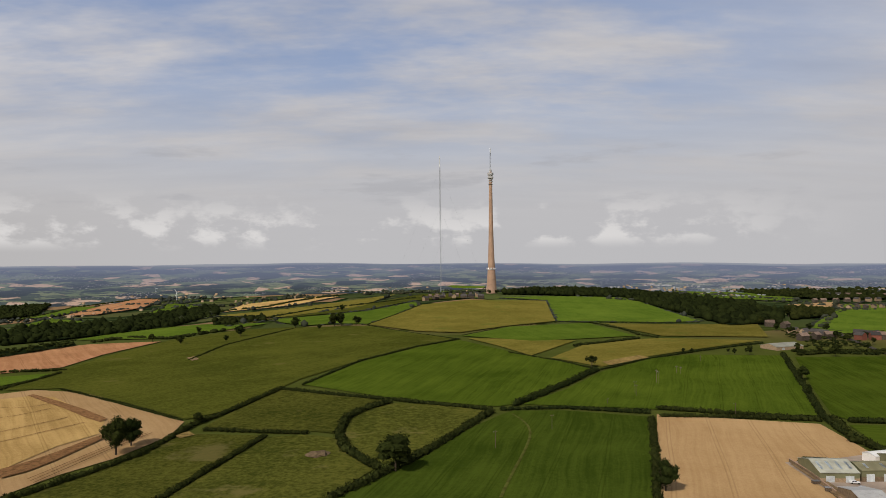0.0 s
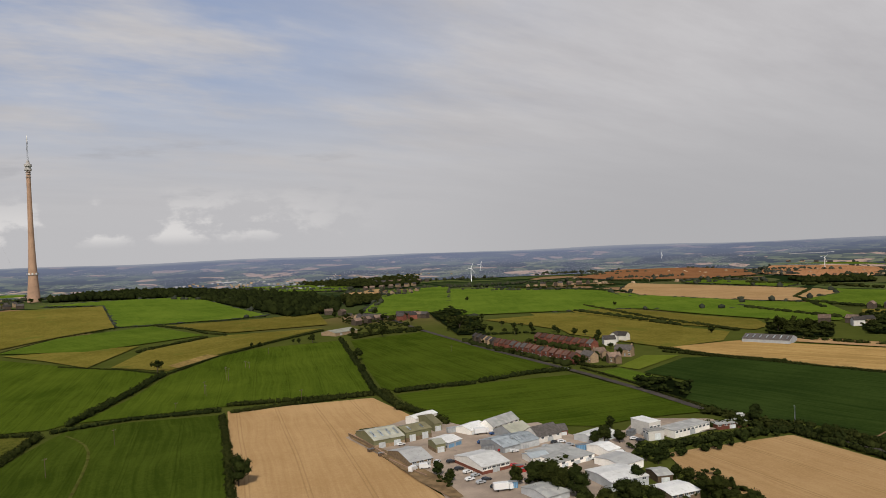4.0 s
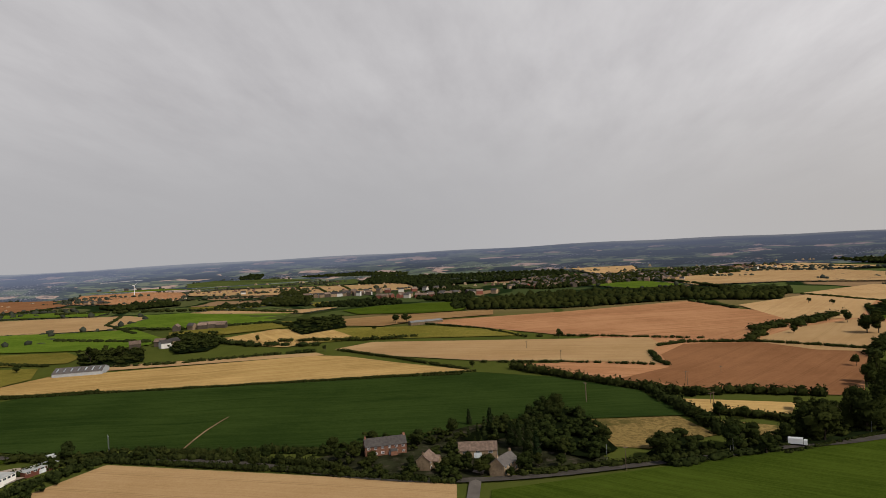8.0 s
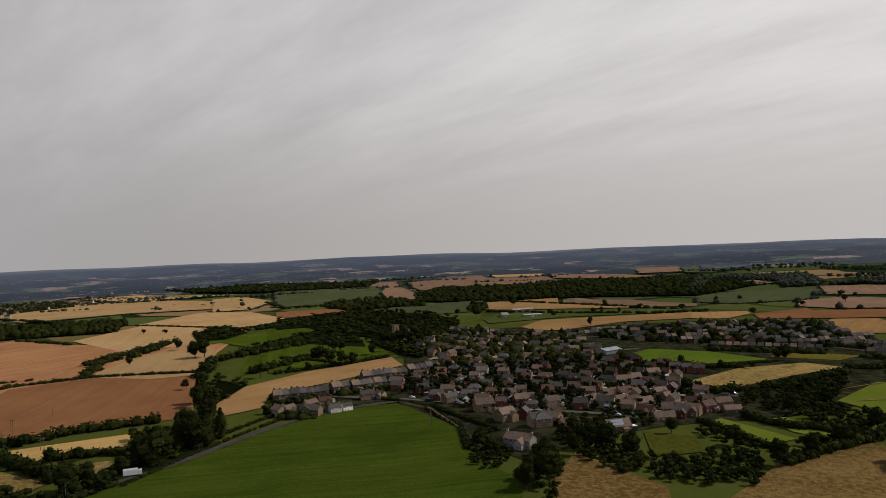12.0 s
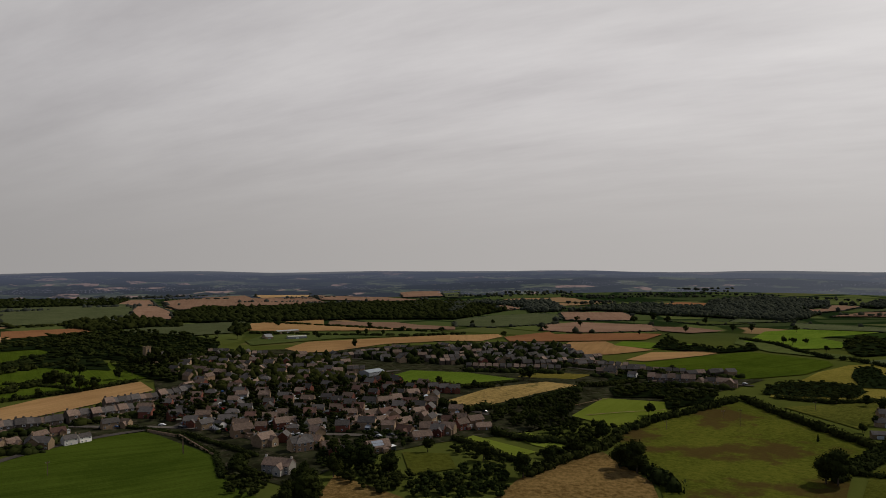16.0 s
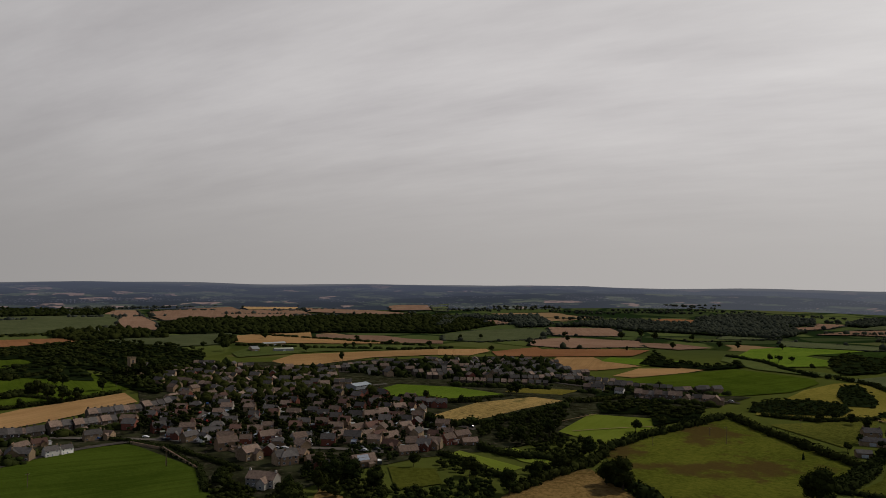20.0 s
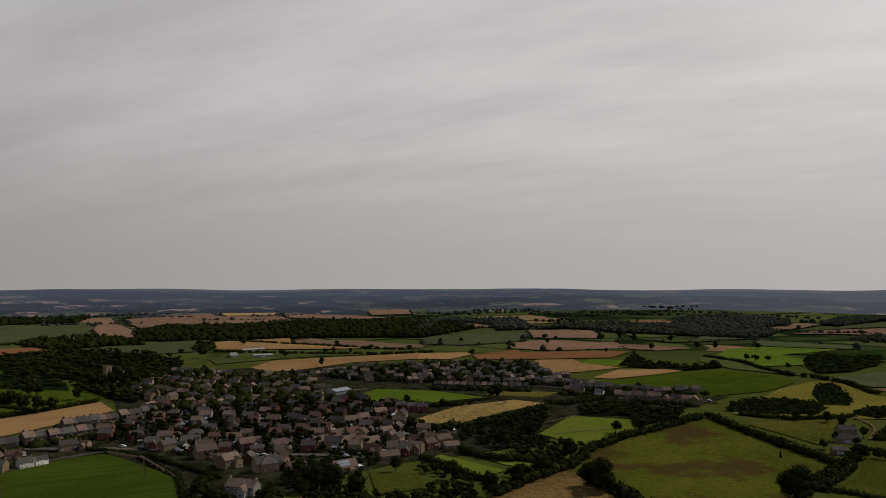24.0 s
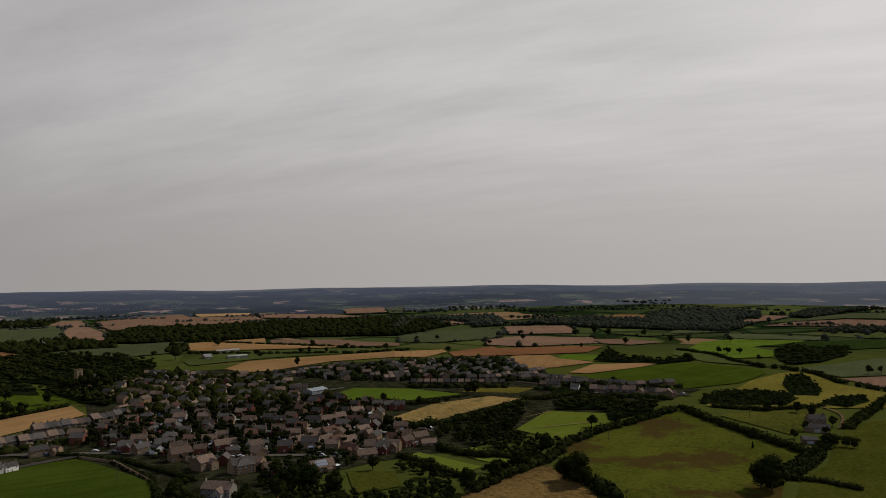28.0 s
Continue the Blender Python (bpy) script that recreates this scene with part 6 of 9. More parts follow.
def church(x, y, turn):
    ob = root("church", ground_at(x, y, turn), "old stone church with a square west tower among trees", "church")
    part("tower", boxed(-2.8, -2.8, -1, 2.8, 2.8, 16), "stone_wall", ob)
    bm = bmesh.new()
    for i in range(4):
        for s in (-1, 1):
            k = -2.9 + i * 1.9
            box(bm, k * 0.88 - 0.4, s * 2.8 - 0.3, 16, k * 0.88 + 0.4, s * 2.8 + 0.3, 17.1)
            box(bm, s * 2.8 - 0.3, k * 0.88 - 0.4, 16.01, s * 2.8 + 0.3, k * 0.88 + 0.4, 17.11)
    part("battlement", bm, "stone_wall", ob)
    for s in (-1, 1):
        part("belfry_opening", boxed(-0.8, s * 2.82 - 0.06, 11, 0.8, s * 2.82 + 0.06, 14.2), "glass", ob)
    g = gable_body(20, 9, 6, 10)
    g.transform(pose(12.9, 0, 0))
    part("nave", g, "stone_wall", ob)
    g = gable_roof(20, 9, 6, 10)
    g.transform(pose(12.9, 0, 0))
    part("roof", g, "slate_roof", ob)


def spoil_heap(x, y):
    bm = bmesh.new()
    bmesh.ops.create_icosphere(bm, subdivisions=3, radius=1)
    for v in bm.verts:
        v.co *= 1 + 0.35 * noise.noise(v.co * 2.1)
        v.co = Vector((v.co.x * 6.0, v.co.y * 4.5, max(-0.4, v.co.z * 2.2)))
    ob = part("mound", bm, "spoil", None, "low heap of pale rubble and earth in the meadow")
    ob.matrix_basis = ground_at(x, y, 20)
    tagged(ob, "", "heap")


def garden_cars(n):
    """Cars parked along the village streets."""
    for i in range(n):
        (ax, ay), (bx, by) = STREETS[rng.randrange(len(STREETS))]
        f = rng.random()
        s = rng.choice((-1, 1)) * 2.4
        d = math.hypot(bx - ax, by - ay)
        x, y = ax + (bx - ax) * f - (by - ay) / d * s, ay + (by - ay) * f + (bx - ax) / d * s
        paint = rng.choice(("car_white", "car_silver", "car_dark", "car_red", "car_blue", "car_white", "car_dark"))
        vehicle("car", paint, x, y, math.degrees(math.atan2(by - ay, bx - ax)), paint[4:] + " car parked in a village street")


def join_far_houses():
    for mat, bm in FAR_HOUSES.items():
        tagged(part("far_houses", bm, mat, None, "far-off village houses in a cluster"), "", "houses", kind="stuff")


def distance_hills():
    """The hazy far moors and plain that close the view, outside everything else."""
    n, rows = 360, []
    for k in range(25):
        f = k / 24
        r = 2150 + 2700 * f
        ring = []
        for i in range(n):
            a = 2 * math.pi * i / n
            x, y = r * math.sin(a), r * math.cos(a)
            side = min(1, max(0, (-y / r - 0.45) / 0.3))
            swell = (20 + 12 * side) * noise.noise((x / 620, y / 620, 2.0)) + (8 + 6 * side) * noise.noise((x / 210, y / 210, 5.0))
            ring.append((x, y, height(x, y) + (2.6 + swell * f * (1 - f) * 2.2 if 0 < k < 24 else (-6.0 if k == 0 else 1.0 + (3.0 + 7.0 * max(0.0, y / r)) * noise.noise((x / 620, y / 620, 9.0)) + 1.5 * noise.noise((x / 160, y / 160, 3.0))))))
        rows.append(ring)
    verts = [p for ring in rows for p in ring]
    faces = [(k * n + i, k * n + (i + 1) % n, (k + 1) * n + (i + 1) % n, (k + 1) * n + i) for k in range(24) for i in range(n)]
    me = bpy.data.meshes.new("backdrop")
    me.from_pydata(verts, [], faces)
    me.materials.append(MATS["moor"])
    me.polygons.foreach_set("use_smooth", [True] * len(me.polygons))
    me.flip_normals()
    tagged(new("backdrop", me), "far moors and valleys at the horizon in painted blue-grey haze", "hills", kind="structure")


def distant_roofs():
    """Far towns: many tiny pale and red buildings in the valleys."""
    for name, mat, count, a0, a1, r0, r1 in (("far_town", "far_white", 110, 8, 32, 1900, 2600), ("far_town", "stone_wall", 120, -32, 34, 1700, 2500), ("far_town", "stone_wall", 120, 40, 120, 1600, 2300), ("far_town", "red_roof", 100, 60, 110, 1600, 2100)):
        bm = bmesh.new()
        for _ in range(count):
            cl = rng.randrange(9)
            a = radians(a0 + (a1 - a0) * min(1, max(0, (cl + 0.5) / 9 + rng.gauss(0, 0.05))))
            r = r0 + (r1 - r0) * min(1, max(0, ((cl * 0.618) % 1) + rng.gauss(0, 0.12)))
            x, y, w, h = r * math.sin(a), r * math.cos(a), rng.uniform(4, 9), rng.uniform(2.5, 4)
            z = height(x, y) + (3 if r > 2150 else 0)
            g = box(bm, x - w / 2, y - 4, z - 2, x + w / 2, y + 4, z + h)
            for v in g[4:]:
                v.co.y = y + (v.co.y - y) * 0.35
        tagged(part(name, bm, mat, None, "scattered far-off houses of a town"), "", "town", kind="stuff")



# ---- roads and yards ----
ribbon("road", 5.6, [(1507, 2366), (814.7, 1449.2), (582.8, 1090.2), (541.5, 1036.5), (469.2, 847), (431.5, 705), (399.3, 546.5), (382.6, 433.7), (376.7, 395.1), (363.9, 329.5), (348, 271.8), (338.9, 244.7), (345.9, 248.7), (344.7, 205.6), (333, 141.8), (309.5, 80.9), (297, 39.5), (299.6, 11.4), (303.8, -16.7), (311.6, -36.3), (320.8, -66.5), (328.4, -92.5), (345, -132.5), (338.3, -136.4), (356.2, -173.6), (379.7, -227.7), (383.1, -282.2), (370.8, -310.4)], "asphalt", "grey tarmac country road between hedges", "road", 0.5)
ribbon("road", 5, [(300.1, 20.4), (279, 20.2), (238.1, 20.4)], "asphalt", "short tarmac lane leading off the road", "road", 0.5)
ribbon("track", 1.5, [(42.7, 458.6), (49.8, 445.8), (51.2, 423.9), (47.6, 399.2), (39.5, 365.7), (31.6, 337.4), (25.6, 313.0), (22.9, 300.7)], "crop_track", "worn earth track bending through the crop", "track", 0.34)
ribbon("track", 1.1, [(422, 176.5), (390.1, 178.4), (354.9, 173.3)], "track_dirt", "pale bare track through the dark crop", "track", 0.75)
ribbon("path", 1.1, [(155.5, -482.2), (146.9, -507.8), (140.5, -522.4)], "track_dirt", "pale path across mown grass", "path", 0.8)
ribbon("path", 1.1, [(138.2, -457.8), (124, -475.1), (95.1, -497.5)], "track_dirt", "pale path across mown grass", "path", 0.8)
ribbon("track", 1.8, [(-45.5, -525.4), (-53.3, -567.6), (-51.2, -599.6), (-39.3, -606.1)], "track_dirt", "pale farm track", "track", 0.6)
drape("bare_strip", [(163.3, 343.4), (168.2, 344.7), (166.3, 305.1), (165.1, 259.9), (159.2, 233.5), (154.4, 233.8), (154.8, 258.6), (161.7, 310.6)], "track_dirt", 0.75, "brown strip of bare earth beside the wheat", "ground")
drape("yard", [(162.5, 346.9), (193.1, 354), (224.7, 365.3), (221.3, 334.6), (224.7, 310.9), (257.2, 303.1), (253.3, 272), (279.3, 260.3), (302.9, 273.1), (328.9, 247.3), (333.1, 225.7), (273.9, 243.7), (252.1, 231.9), (197.9, 201.1), (168.4, 194.7), (147.6, 220.5), (162.9, 267.2), (160.8, 296.5)], "paving", 0.35, "pale concrete works yard", "yard")
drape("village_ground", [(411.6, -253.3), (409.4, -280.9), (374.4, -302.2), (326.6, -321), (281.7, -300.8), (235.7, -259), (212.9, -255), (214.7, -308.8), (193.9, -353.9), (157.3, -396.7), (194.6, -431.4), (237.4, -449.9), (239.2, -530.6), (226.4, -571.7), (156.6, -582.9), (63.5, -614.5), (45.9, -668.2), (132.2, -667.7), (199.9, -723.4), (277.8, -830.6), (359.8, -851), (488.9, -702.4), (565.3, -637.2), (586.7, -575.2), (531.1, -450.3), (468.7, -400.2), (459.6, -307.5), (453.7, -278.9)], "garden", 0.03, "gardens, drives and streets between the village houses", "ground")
drape("running_track", [(380.9, -474.5), (377.9, -496.9), (367.7, -515.1), (357.3, -527.4), (343.3, -515.3), (354.1, -488.4), (364.8, -468.7)], "red_track", 0.5, "dull red hard court beside the playing field", "court")
ribbon("road", 5.5, [(444.6, -283.4), (400.9, -303.7), (361.2, -323.2), (322.5, -330.1), (284.5, -330.7), (259.4, -350.1), (216.8, -356)], "asphalt", "village street", "road", 0.42)
ribbon("road", 5.5, [(361.2, -323.2), (380.3, -373.5), (357.7, -415.4), (309.7, -445.1), (248.7, -454.1), (196, -434.5)], "asphalt", "village street", "road", 0.44)
ribbon("road", 5.5, [(380.3, -373.5), (430.4, -440.1), (420.9, -488.7), (370.5, -532.5), (350.1, -574.7)], "asphalt", "village street", "road", 0.46)
ribbon("road", 5.5, [(430.4, -440.1), (486.4, -518.2), (448.8, -605.3), (320.6, -711.3), (203.2, -656.8), (51.8, -628.4)], "asphalt", "village street", "road", 0.48)

# ---- hedges: hill and tower side ----
hedge(2.6, 2.6, (-123.1, 551.2), (-76.1, 523.7), (-34.1, 505.1), (-2.5, 486.5), (31.3, 470.8))
hedge(2.6, 2.6, (36.1, 470.5), (78.8, 473.7), (129.3, 456.5))
hedge(2.8, 2.8, (133.5, 446.9), (176.8, 442.1), (224.4, 432.8))
hedge(3, 3, (125.9, 441.1), (107.0, 368.6), (87.1, 297.6), (76.1, 253.3))
hedge(3, 3, (-124.5, 553.6), (-141.9, 470.8), (-151.5, 440.0), (-153.7, 404.9), (-156.0, 372.8), (-168.2, 338.7), (-184.4, 300.6))
hedge(2, 2, (-111.5, 568.9), (-78.7, 691.3), (-28.0, 786.7), (17.5, 846.6))
hedge(4, 4.5, (47.3, 483.9), (92.5, 554.9), (131.8, 623.4))
hedge(2.2, 2.4, (-141.5, 425.2), (-103.1, 417.5), (-78.0, 413.6))
hedge(2.6, 2.6, (-100.9, 408.3), (-109.0, 361.3), (-118.9, 303.7), (-128.4, 258.4))
hedge(4, 4, (-37.4, 497.7), (-53.9, 471.9), (-60.2, 449.6), (-60.0, 407.5), (-50.2, 374.4), (-41.2, 358.6), (-31.5, 344.0))
hedge(3.4, 3.6, (30.0, 462.5), (18.1, 436.7), (4.0, 401.0), (-12.1, 366.6), (-32.5, 326.7), (-48.6, 300.1))
hedge(1.6, 2.5, (-253.5, 720.7), (-251.4, 835.5), (-207.1, 999.9))
hedge(1.5, 2.2, (-303.1, 574.7), (-223.0, 504.9), (-164.3, 451.5))
hedge(2.5, 3, (-449.1, 680.4), (-399.3, 686.2), (-356.8, 681.7))
hedge(2.5, 3, (-369.3, 559.6), (-359.4, 586.0), (-353.5, 624.1), (-351.5, 664.6))
hedge(2.5, 4, (209.6, 1033.8), (233.2, 949.4), (237.7, 883.7), (251.2, 848.2))
hedge(3, 4.5, (139.1, 777.3), (171.1, 799.2), (225.3, 838.0))
hedge(1.2, 2.5, (65.5, 734.9), (111.7, 668.8), (131.8, 623.4))
hedge(1.6, 2.5, (134.2, 623.3), (194.6, 685.0), (261.0, 736.3), (351.4, 797.7))
hedge(3.2, 3.4, (329.8, 705.4), (272.2, 550.7), (231.6, 444.6), (221.0, 397.9), (220.0, 361.8))
hedge(2.5, 3, (345.2, 708.7), (381.9, 715.4), (423.9, 701.8))
hedge(2.6, 2.8, (240.3, 429.4), (271.3, 428.2))
hedge(1.2, 2.5, (-108.3, 1025.9), (-63.5, 953.3), (-32.3, 910.1), (19.5, 846.4))
hedge(1.2, 3, (-109.2, 1033.8), (-42.2, 1353.0))
hedge(2.5, 4, (-18.9, 360.7), (-23.6, 345.5))
hedge(1.2, 3, (161.1, 1043.3), (316.2, 1026.1), (367.8, 1036.0))
hedge(1, 2.5, (22.5, 885.6), (88.2, 985.2), (161.4, 1035.1))
hedge(3.5, 6, (-317.7, 1056.2), (-283.5, 1189.9), (-232.8, 1324.7), (-157.4, 1390.5), (-58.9, 1513.5))
hedge(4, 7, (-439.9, 908.2), (-409.4, 944.3), (-347.2, 916.1), (-300.7, 999.6))
hedge(5, 9, (-414.5, 1360.8), (-350.0, 1422.6), (-325.7, 1574.2), (-261.9, 1814.0))
hedge(4, 8, (-873.8, 1481.8), (-947.6, 1852.5), (-868.5, 2079.0), (-771.9, 2038.4))
hedge(5, 9, (-493.5, 1138.4), (-441.4, 1165.1), (-396.1, 1252.0))

# ---- hedges: works and the long fields ----
hedge(2.8, 2.8, (137.7, 469.6), (178.5, 452.6), (224.1, 434.8))
hedge(3.2, 3.2, (239.5, 429.6), (270.3, 423.6), (296.3, 414.1))
hedge(3.2, 3.2, (301.5, 416.5), (344.6, 416.6), (380.7, 405.5))
hedge(4, 4, (232.9, 436.2), (217.4, 384.4), (221.8, 360.7), (218.3, 332.8))
hedge(1.2, 2, (391.0, 406.7), (375.4, 339.7), (347.9, 261.3))
hedge(2.2, 3, (505.5, 427.8), (499.2, 363.7), (515.0, 313.8))
hedge(4.2, 4, (266.5, 228.3), (299.8, 220.6), (337.2, 207.2), (340.0, 179.6))
hedge(3.4, 3.2, (340.0, 179.6), (336.5, 149.1), (329.4, 113.8), (319.8, 83.3))
hedge(5, 6, (342.3, 259.2), (340.5, 230.6), (338.1, 206.0))
hedge(3, 6, (743.9, 762.0), (672.4, 571.6), (645.0, 446.3))
hedge(4, 8, (979.6, 1247.9), (1044.5, 1136.3), (1134.5, 1055.2))
hedge(4, 8, (452.0, 658.4), (488.7, 667.1))
hedge(3, 5, (435.9, 706.4), (411.5, 731.5), (342.8, 701.2))
hedge(4, 8, (833.5, 566.1), (790.1, 411.2), (824.6, 359.1))
hedge(4, 8, (1226.2, 1140.0), (1288.4, 930.2), (1316.1, 862.3))
hedge(6, 6, (559.4, 6.0), (515.5, -31.9), (486.4, -59.4), (465.9, -81.3), (450.3, -105.3), (456.2, -130.3), (443.3, -181.1))
hedge(6, 6, (464.3, -81.0), (419.3, -88.4), (391.8, -93.9), (362.7, -96.0))
hedge(5, 5.5, (406.1, -103.5), (396.0, -121.2), (383.0, -139.9))
hedge(3, 4, (608.7, -107.7), (566.5, -106.3), (549.2, -109.9))
hedge(2.8, 4, (642.4, -121.2), (656.6, -146.0), (647.0, -205.7), (592.6, -281.5))
hedge(2, 3.5, (589.4, 31.4), (576.4, -36.2), (551.6, -109.5), gaps=0.5)
hedge(2, 3, (682.9, 171.9), (624.1, 107.1), (555.7, 38.6), gaps=0.1)
hedge(1.6, 2.4, (503.6, 386.3), (512.6, 258.7), (533.8, 135.6), (549.9, 31.8), gaps=0.1)
hedge(7, 9, (719.2, -221.3), (736.5, -277.5), (794.9, -331.2), gaps=0.1)
hedge(2.2, 4, (674.6, -172.6), (694.1, -123.5), (728.3, -41.5), (729.3, -7.8), gaps=0.2)
hedge(2, 4, (890.8, 125.7), (813.2, 41.3), (729.3, -7.8), gaps=0.2)
hedge(3.2, 3.2, (337.2, 204.2), (329.6, 168.4), (322.1, 132.0), (317.4, 108.9), (305.7, 67.5), (296.5, 30.0))
hedge(3.6, 3.6, (352.0, 212.8), (349.4, 178.2), (343.8, 140.4), (347.8, 118.8), (344.5, 100.7), gaps=0.15)
hedge(4, 5, (308.2, 247.1), (316.2, 236.4), (331.6, 227.0), (346.9, 209.9))
hedge(3, 4, (304.7, -0.3), (313.5, -29.4), (324.0, -67.2), (332.8, -91.3))
hedge(3, 6, (627.5, 372.0), (632.4, 317.7), (680.7, 193.6), gaps=0.1)
hedge(5, 9, (819.3, 409.9), (736.2, 275.8), (719.6, 204.4), gaps=0.1)
hedge(4, 8, (759.5, 252.9), (750.0, 163.9), (760.4, 105.1), gaps=0.1)
hedge(3, 7, (1112.1, 635.3), (990.5, 588.0), (876.6, 483.2), gaps=0.1)
hedge(4, 7, (1024.5, -238.1), (899.4, -268.0), gaps=0.1)
hedge(4, 9, (2042.5, -599.3), (1869.5, -751.1), (1602.3, -768.5), gaps=0.2)

# ---- hedges: village side ----
hedge(6, 8, (650.6, -201.1), (739.7, -247.3), (767.3, -289.0), (808.0, -347.3))
hedge(7, 9, (559.9, -259.7), (635.9, -307.8), (653.3, -354.9), (692.4, -442.5))
hedge(6, 8, (647.5, -345.2), (657.4, -398.3), (659.2, -470.0))
hedge(6, 8, (558.1, -302.4), (567.2, -342.8), (584.0, -405.5))
hedge(2, 3, (368.0, -308.0), (339.4, -306.7), (287.1, -283.5), (250.4, -252.1))
hedge(3, 5, (313.2, -61.3), (328.1, -93.9), (335.1, -112.2))
hedge(5, 7, (855.6, -415.9), (832.9, -471.0), (853.1, -556.0), (830.6, -598.7))
hedge(3, 6, (1048.6, -396.7), (859.1, -459.7), (881.1, -545.3))
hedge(5, 9, (1474.8, -295.2), (1225.4, -344.4), (1142.8, -413.3))
hedge(4, 8, (1215.8, -702.7), (1068.7, -651.0), (997.2, -793.4))
hedge(4, 8, (982.0, -871.7), (856.0, -909.7), (658.1, -919.5), (495.7, -919.8))
hedge(4, 8, (717.9, -773.3), (614.9, -799.3), (501.7, -854.4), (452.3, -914.6))
hedge(3.2, 3.6, (188.3, -367.0), (162.8, -353.4), (138.5, -337.6), (124.0, -326.9))
hedge(4.5, 5, (122.5, -315.7), (117.2, -348.8), (106.5, -383.3), (104.3, -411.4))
hedge(5, 5, (107.9, -412.8), (100.8, -438.9), (92.7, -466.2), (77.5, -503.1), (57.6, -556.1))
hedge(5, 5, (54.6, -564.8), (32.9, -524.8), (-4.0, -470.5), (-22.9, -446.4))
hedge(6, 7, (91.4, -359.9), (74.5, -346.2), (57.9, -325.8))
hedge(4, 5, (-2.7, -370.6), (-13.2, -405.9), (-25.5, -444.9), (-36.1, -477.2))
hedge(3, 4, (-7.8, -390.7), (-26.7, -389.0), (-39.5, -382.5))
hedge(4, 5, (175.7, -389.3), (144.2, -380.6), (129.4, -385.4))
hedge(5, 7, (248.7, -454.1), (214.4, -438.6), (194.8, -460.0), (169.9, -548.4))
hedge(4, 6, (175.3, -565.9), (158.6, -573.1), (140.1, -612.1))
hedge(3, 6, (32.4, -582.1), (-5.4, -579.3), (-43.0, -607.8))
hedge(3, 5, (-34.6, -494.9), (-53.4, -487.9))
hedge(2, 4, (340.4, -497.1), (270.6, -512.7), (228.6, -564.5))
hedge(4, 6, (283.9, -518.5), (253.8, -519.3), (235.1, -532.3))

# ---- woods ----
wood(13, 12, (124.1, 1586.2), (390.1, 2319.9), (515.3, 2028.4), (544.2, 1678.4), (592.9, 1393.3), (562.0, 1200.0), (474.5, 1022.0), (388.9, 987.1), (395.6, 1192.4), (382.6, 1554.5), limit=420, label="long dark wood along the hill behind the fields")
wood(11, 14, (-656.3, 994.4), (-651.1, 1061.9), (-654.2, 1188.1), (-526.5, 1152.3), (-546.4, 1307.5), (-479.9, 1517.4), (-406.1, 1316.4), (-403.4, 1064.7), (-454.3, 994.2), (-504.4, 942.7), (-557.9, 910.0), limit=330)
wood(9, 14, (-529.3, 821.4), (-468.8, 916.3), (-443.7, 873.9), (-487.2, 794.6))
wood(9, 18, (-366.2, 1157.4), (-299.1, 1215.4), (-278.3, 1130.9), (-338.5, 1069.8), limit=60)
wood(10, 25, (-1142.6, 1863.8), (-1056.9, 1947.2), (-917.5, 1620.4), (-950.3, 1550.1), limit=120)
wood(9, 30, (641.7, 1358.3), (707.1, 1322.2), (627.6, 1157.0), (522.4, 1088.4), limit=60)
wood(9, 40, (836.2, 2077.8), (1262.6, 2063.8), (1023.9, 1674.3), (872.8, 1680.3), (804.8, 1823.3), limit=160)
wood(8, 12, (514.7, 803.6), (550.6, 757.7), (460.4, 620.3), (435.0, 637.8), limit=60)
wood(8, 13, (385.9, 349.1), (402.2, 338.9), (391.2, 304.9), (361.0, 286.3), (362.9, 321.0), limit=60, label="clump of dark round trees beside the road")
wood(9, 12, (710.6, 456.6), (714.9, 385.6), (663.2, 358.0), (631.7, 403.2), limit=60)
wood(9, 12, (814.8, 413.1), (835.3, 363.7), (758.6, 324.6), (740.0, 365.8), limit=70)
wood(9, 25, (1318.9, 794.2), (1423.2, 705.7), (1312.6, 631.0), (1234.9, 712.8), limit=150)
wood(10, 13, (640.5, 413.0), (698.9, 380.4), (654.0, 353.6), (629.1, 381.1), limit=60)
wood(9, 12, (759.7, 380.5), (783.6, 335.9), (728.8, 312.8), (716.1, 359.0), limit=60)
wood(9, 22, (928.2, 307.8), (1014.5, 252.7), (882.6, 213.4), (878.1, 277.0), limit=70)
wood(10, 22, (1174.9, 85.2), (1257.3, -84.8), (1218.0, -292.9), (1065.1, -380.3), (989.7, -349.4), (1052.9, -237.0), (1007.1, -67.0), (1042.1, 67.9), limit=330, label="belt of dark woodland between the fields")
wood(9, 30, (1981.0, 424.4), (2200.7, 259.4), (2062.4, -142.3), (1761.1, -134.3), (1718.4, 14.7), (1663.1, 197.2), limit=150)
wood(9, 7.5, (362.4, 31.3), (389.8, 17.0), (396.1, -5.0), (386.5, -18.2), (368.9, -14.3), (364.5, 7.1), (349.6, 20.7), cones=0.45, limit=55, label="garden trees and conifers round the houses")
wood(7, 9, (368.6, -18.5), (372.4, -24.5), (336.3, -35.0), (326.1, -33.3), (331.4, -28.9), limit=22, label="garden trees round the houses")
wood(6, 8, (329.1, 85.7), (324.9, 74.1), (310.4, 46.0), (300.1, 44.7), (307.2, 80.3), limit=26, label="garden shrubs in front of the brick house")
wood(7, 7, (342.0, 43.3), (350.7, 34.6), (330.0, 25.0), (300.3, 23.2), (301.1, 37.6), label="garden trees beside the stone house")
wood(6, 10, (335.5, 102.4), (364.7, 82.5), (368.0, 59.5), (333.6, 75.9))
wood(9, 9, (343.7, -58.7), (362.0, -75.7), (332.9, -88.9), (321.6, -66.7), limit=60)
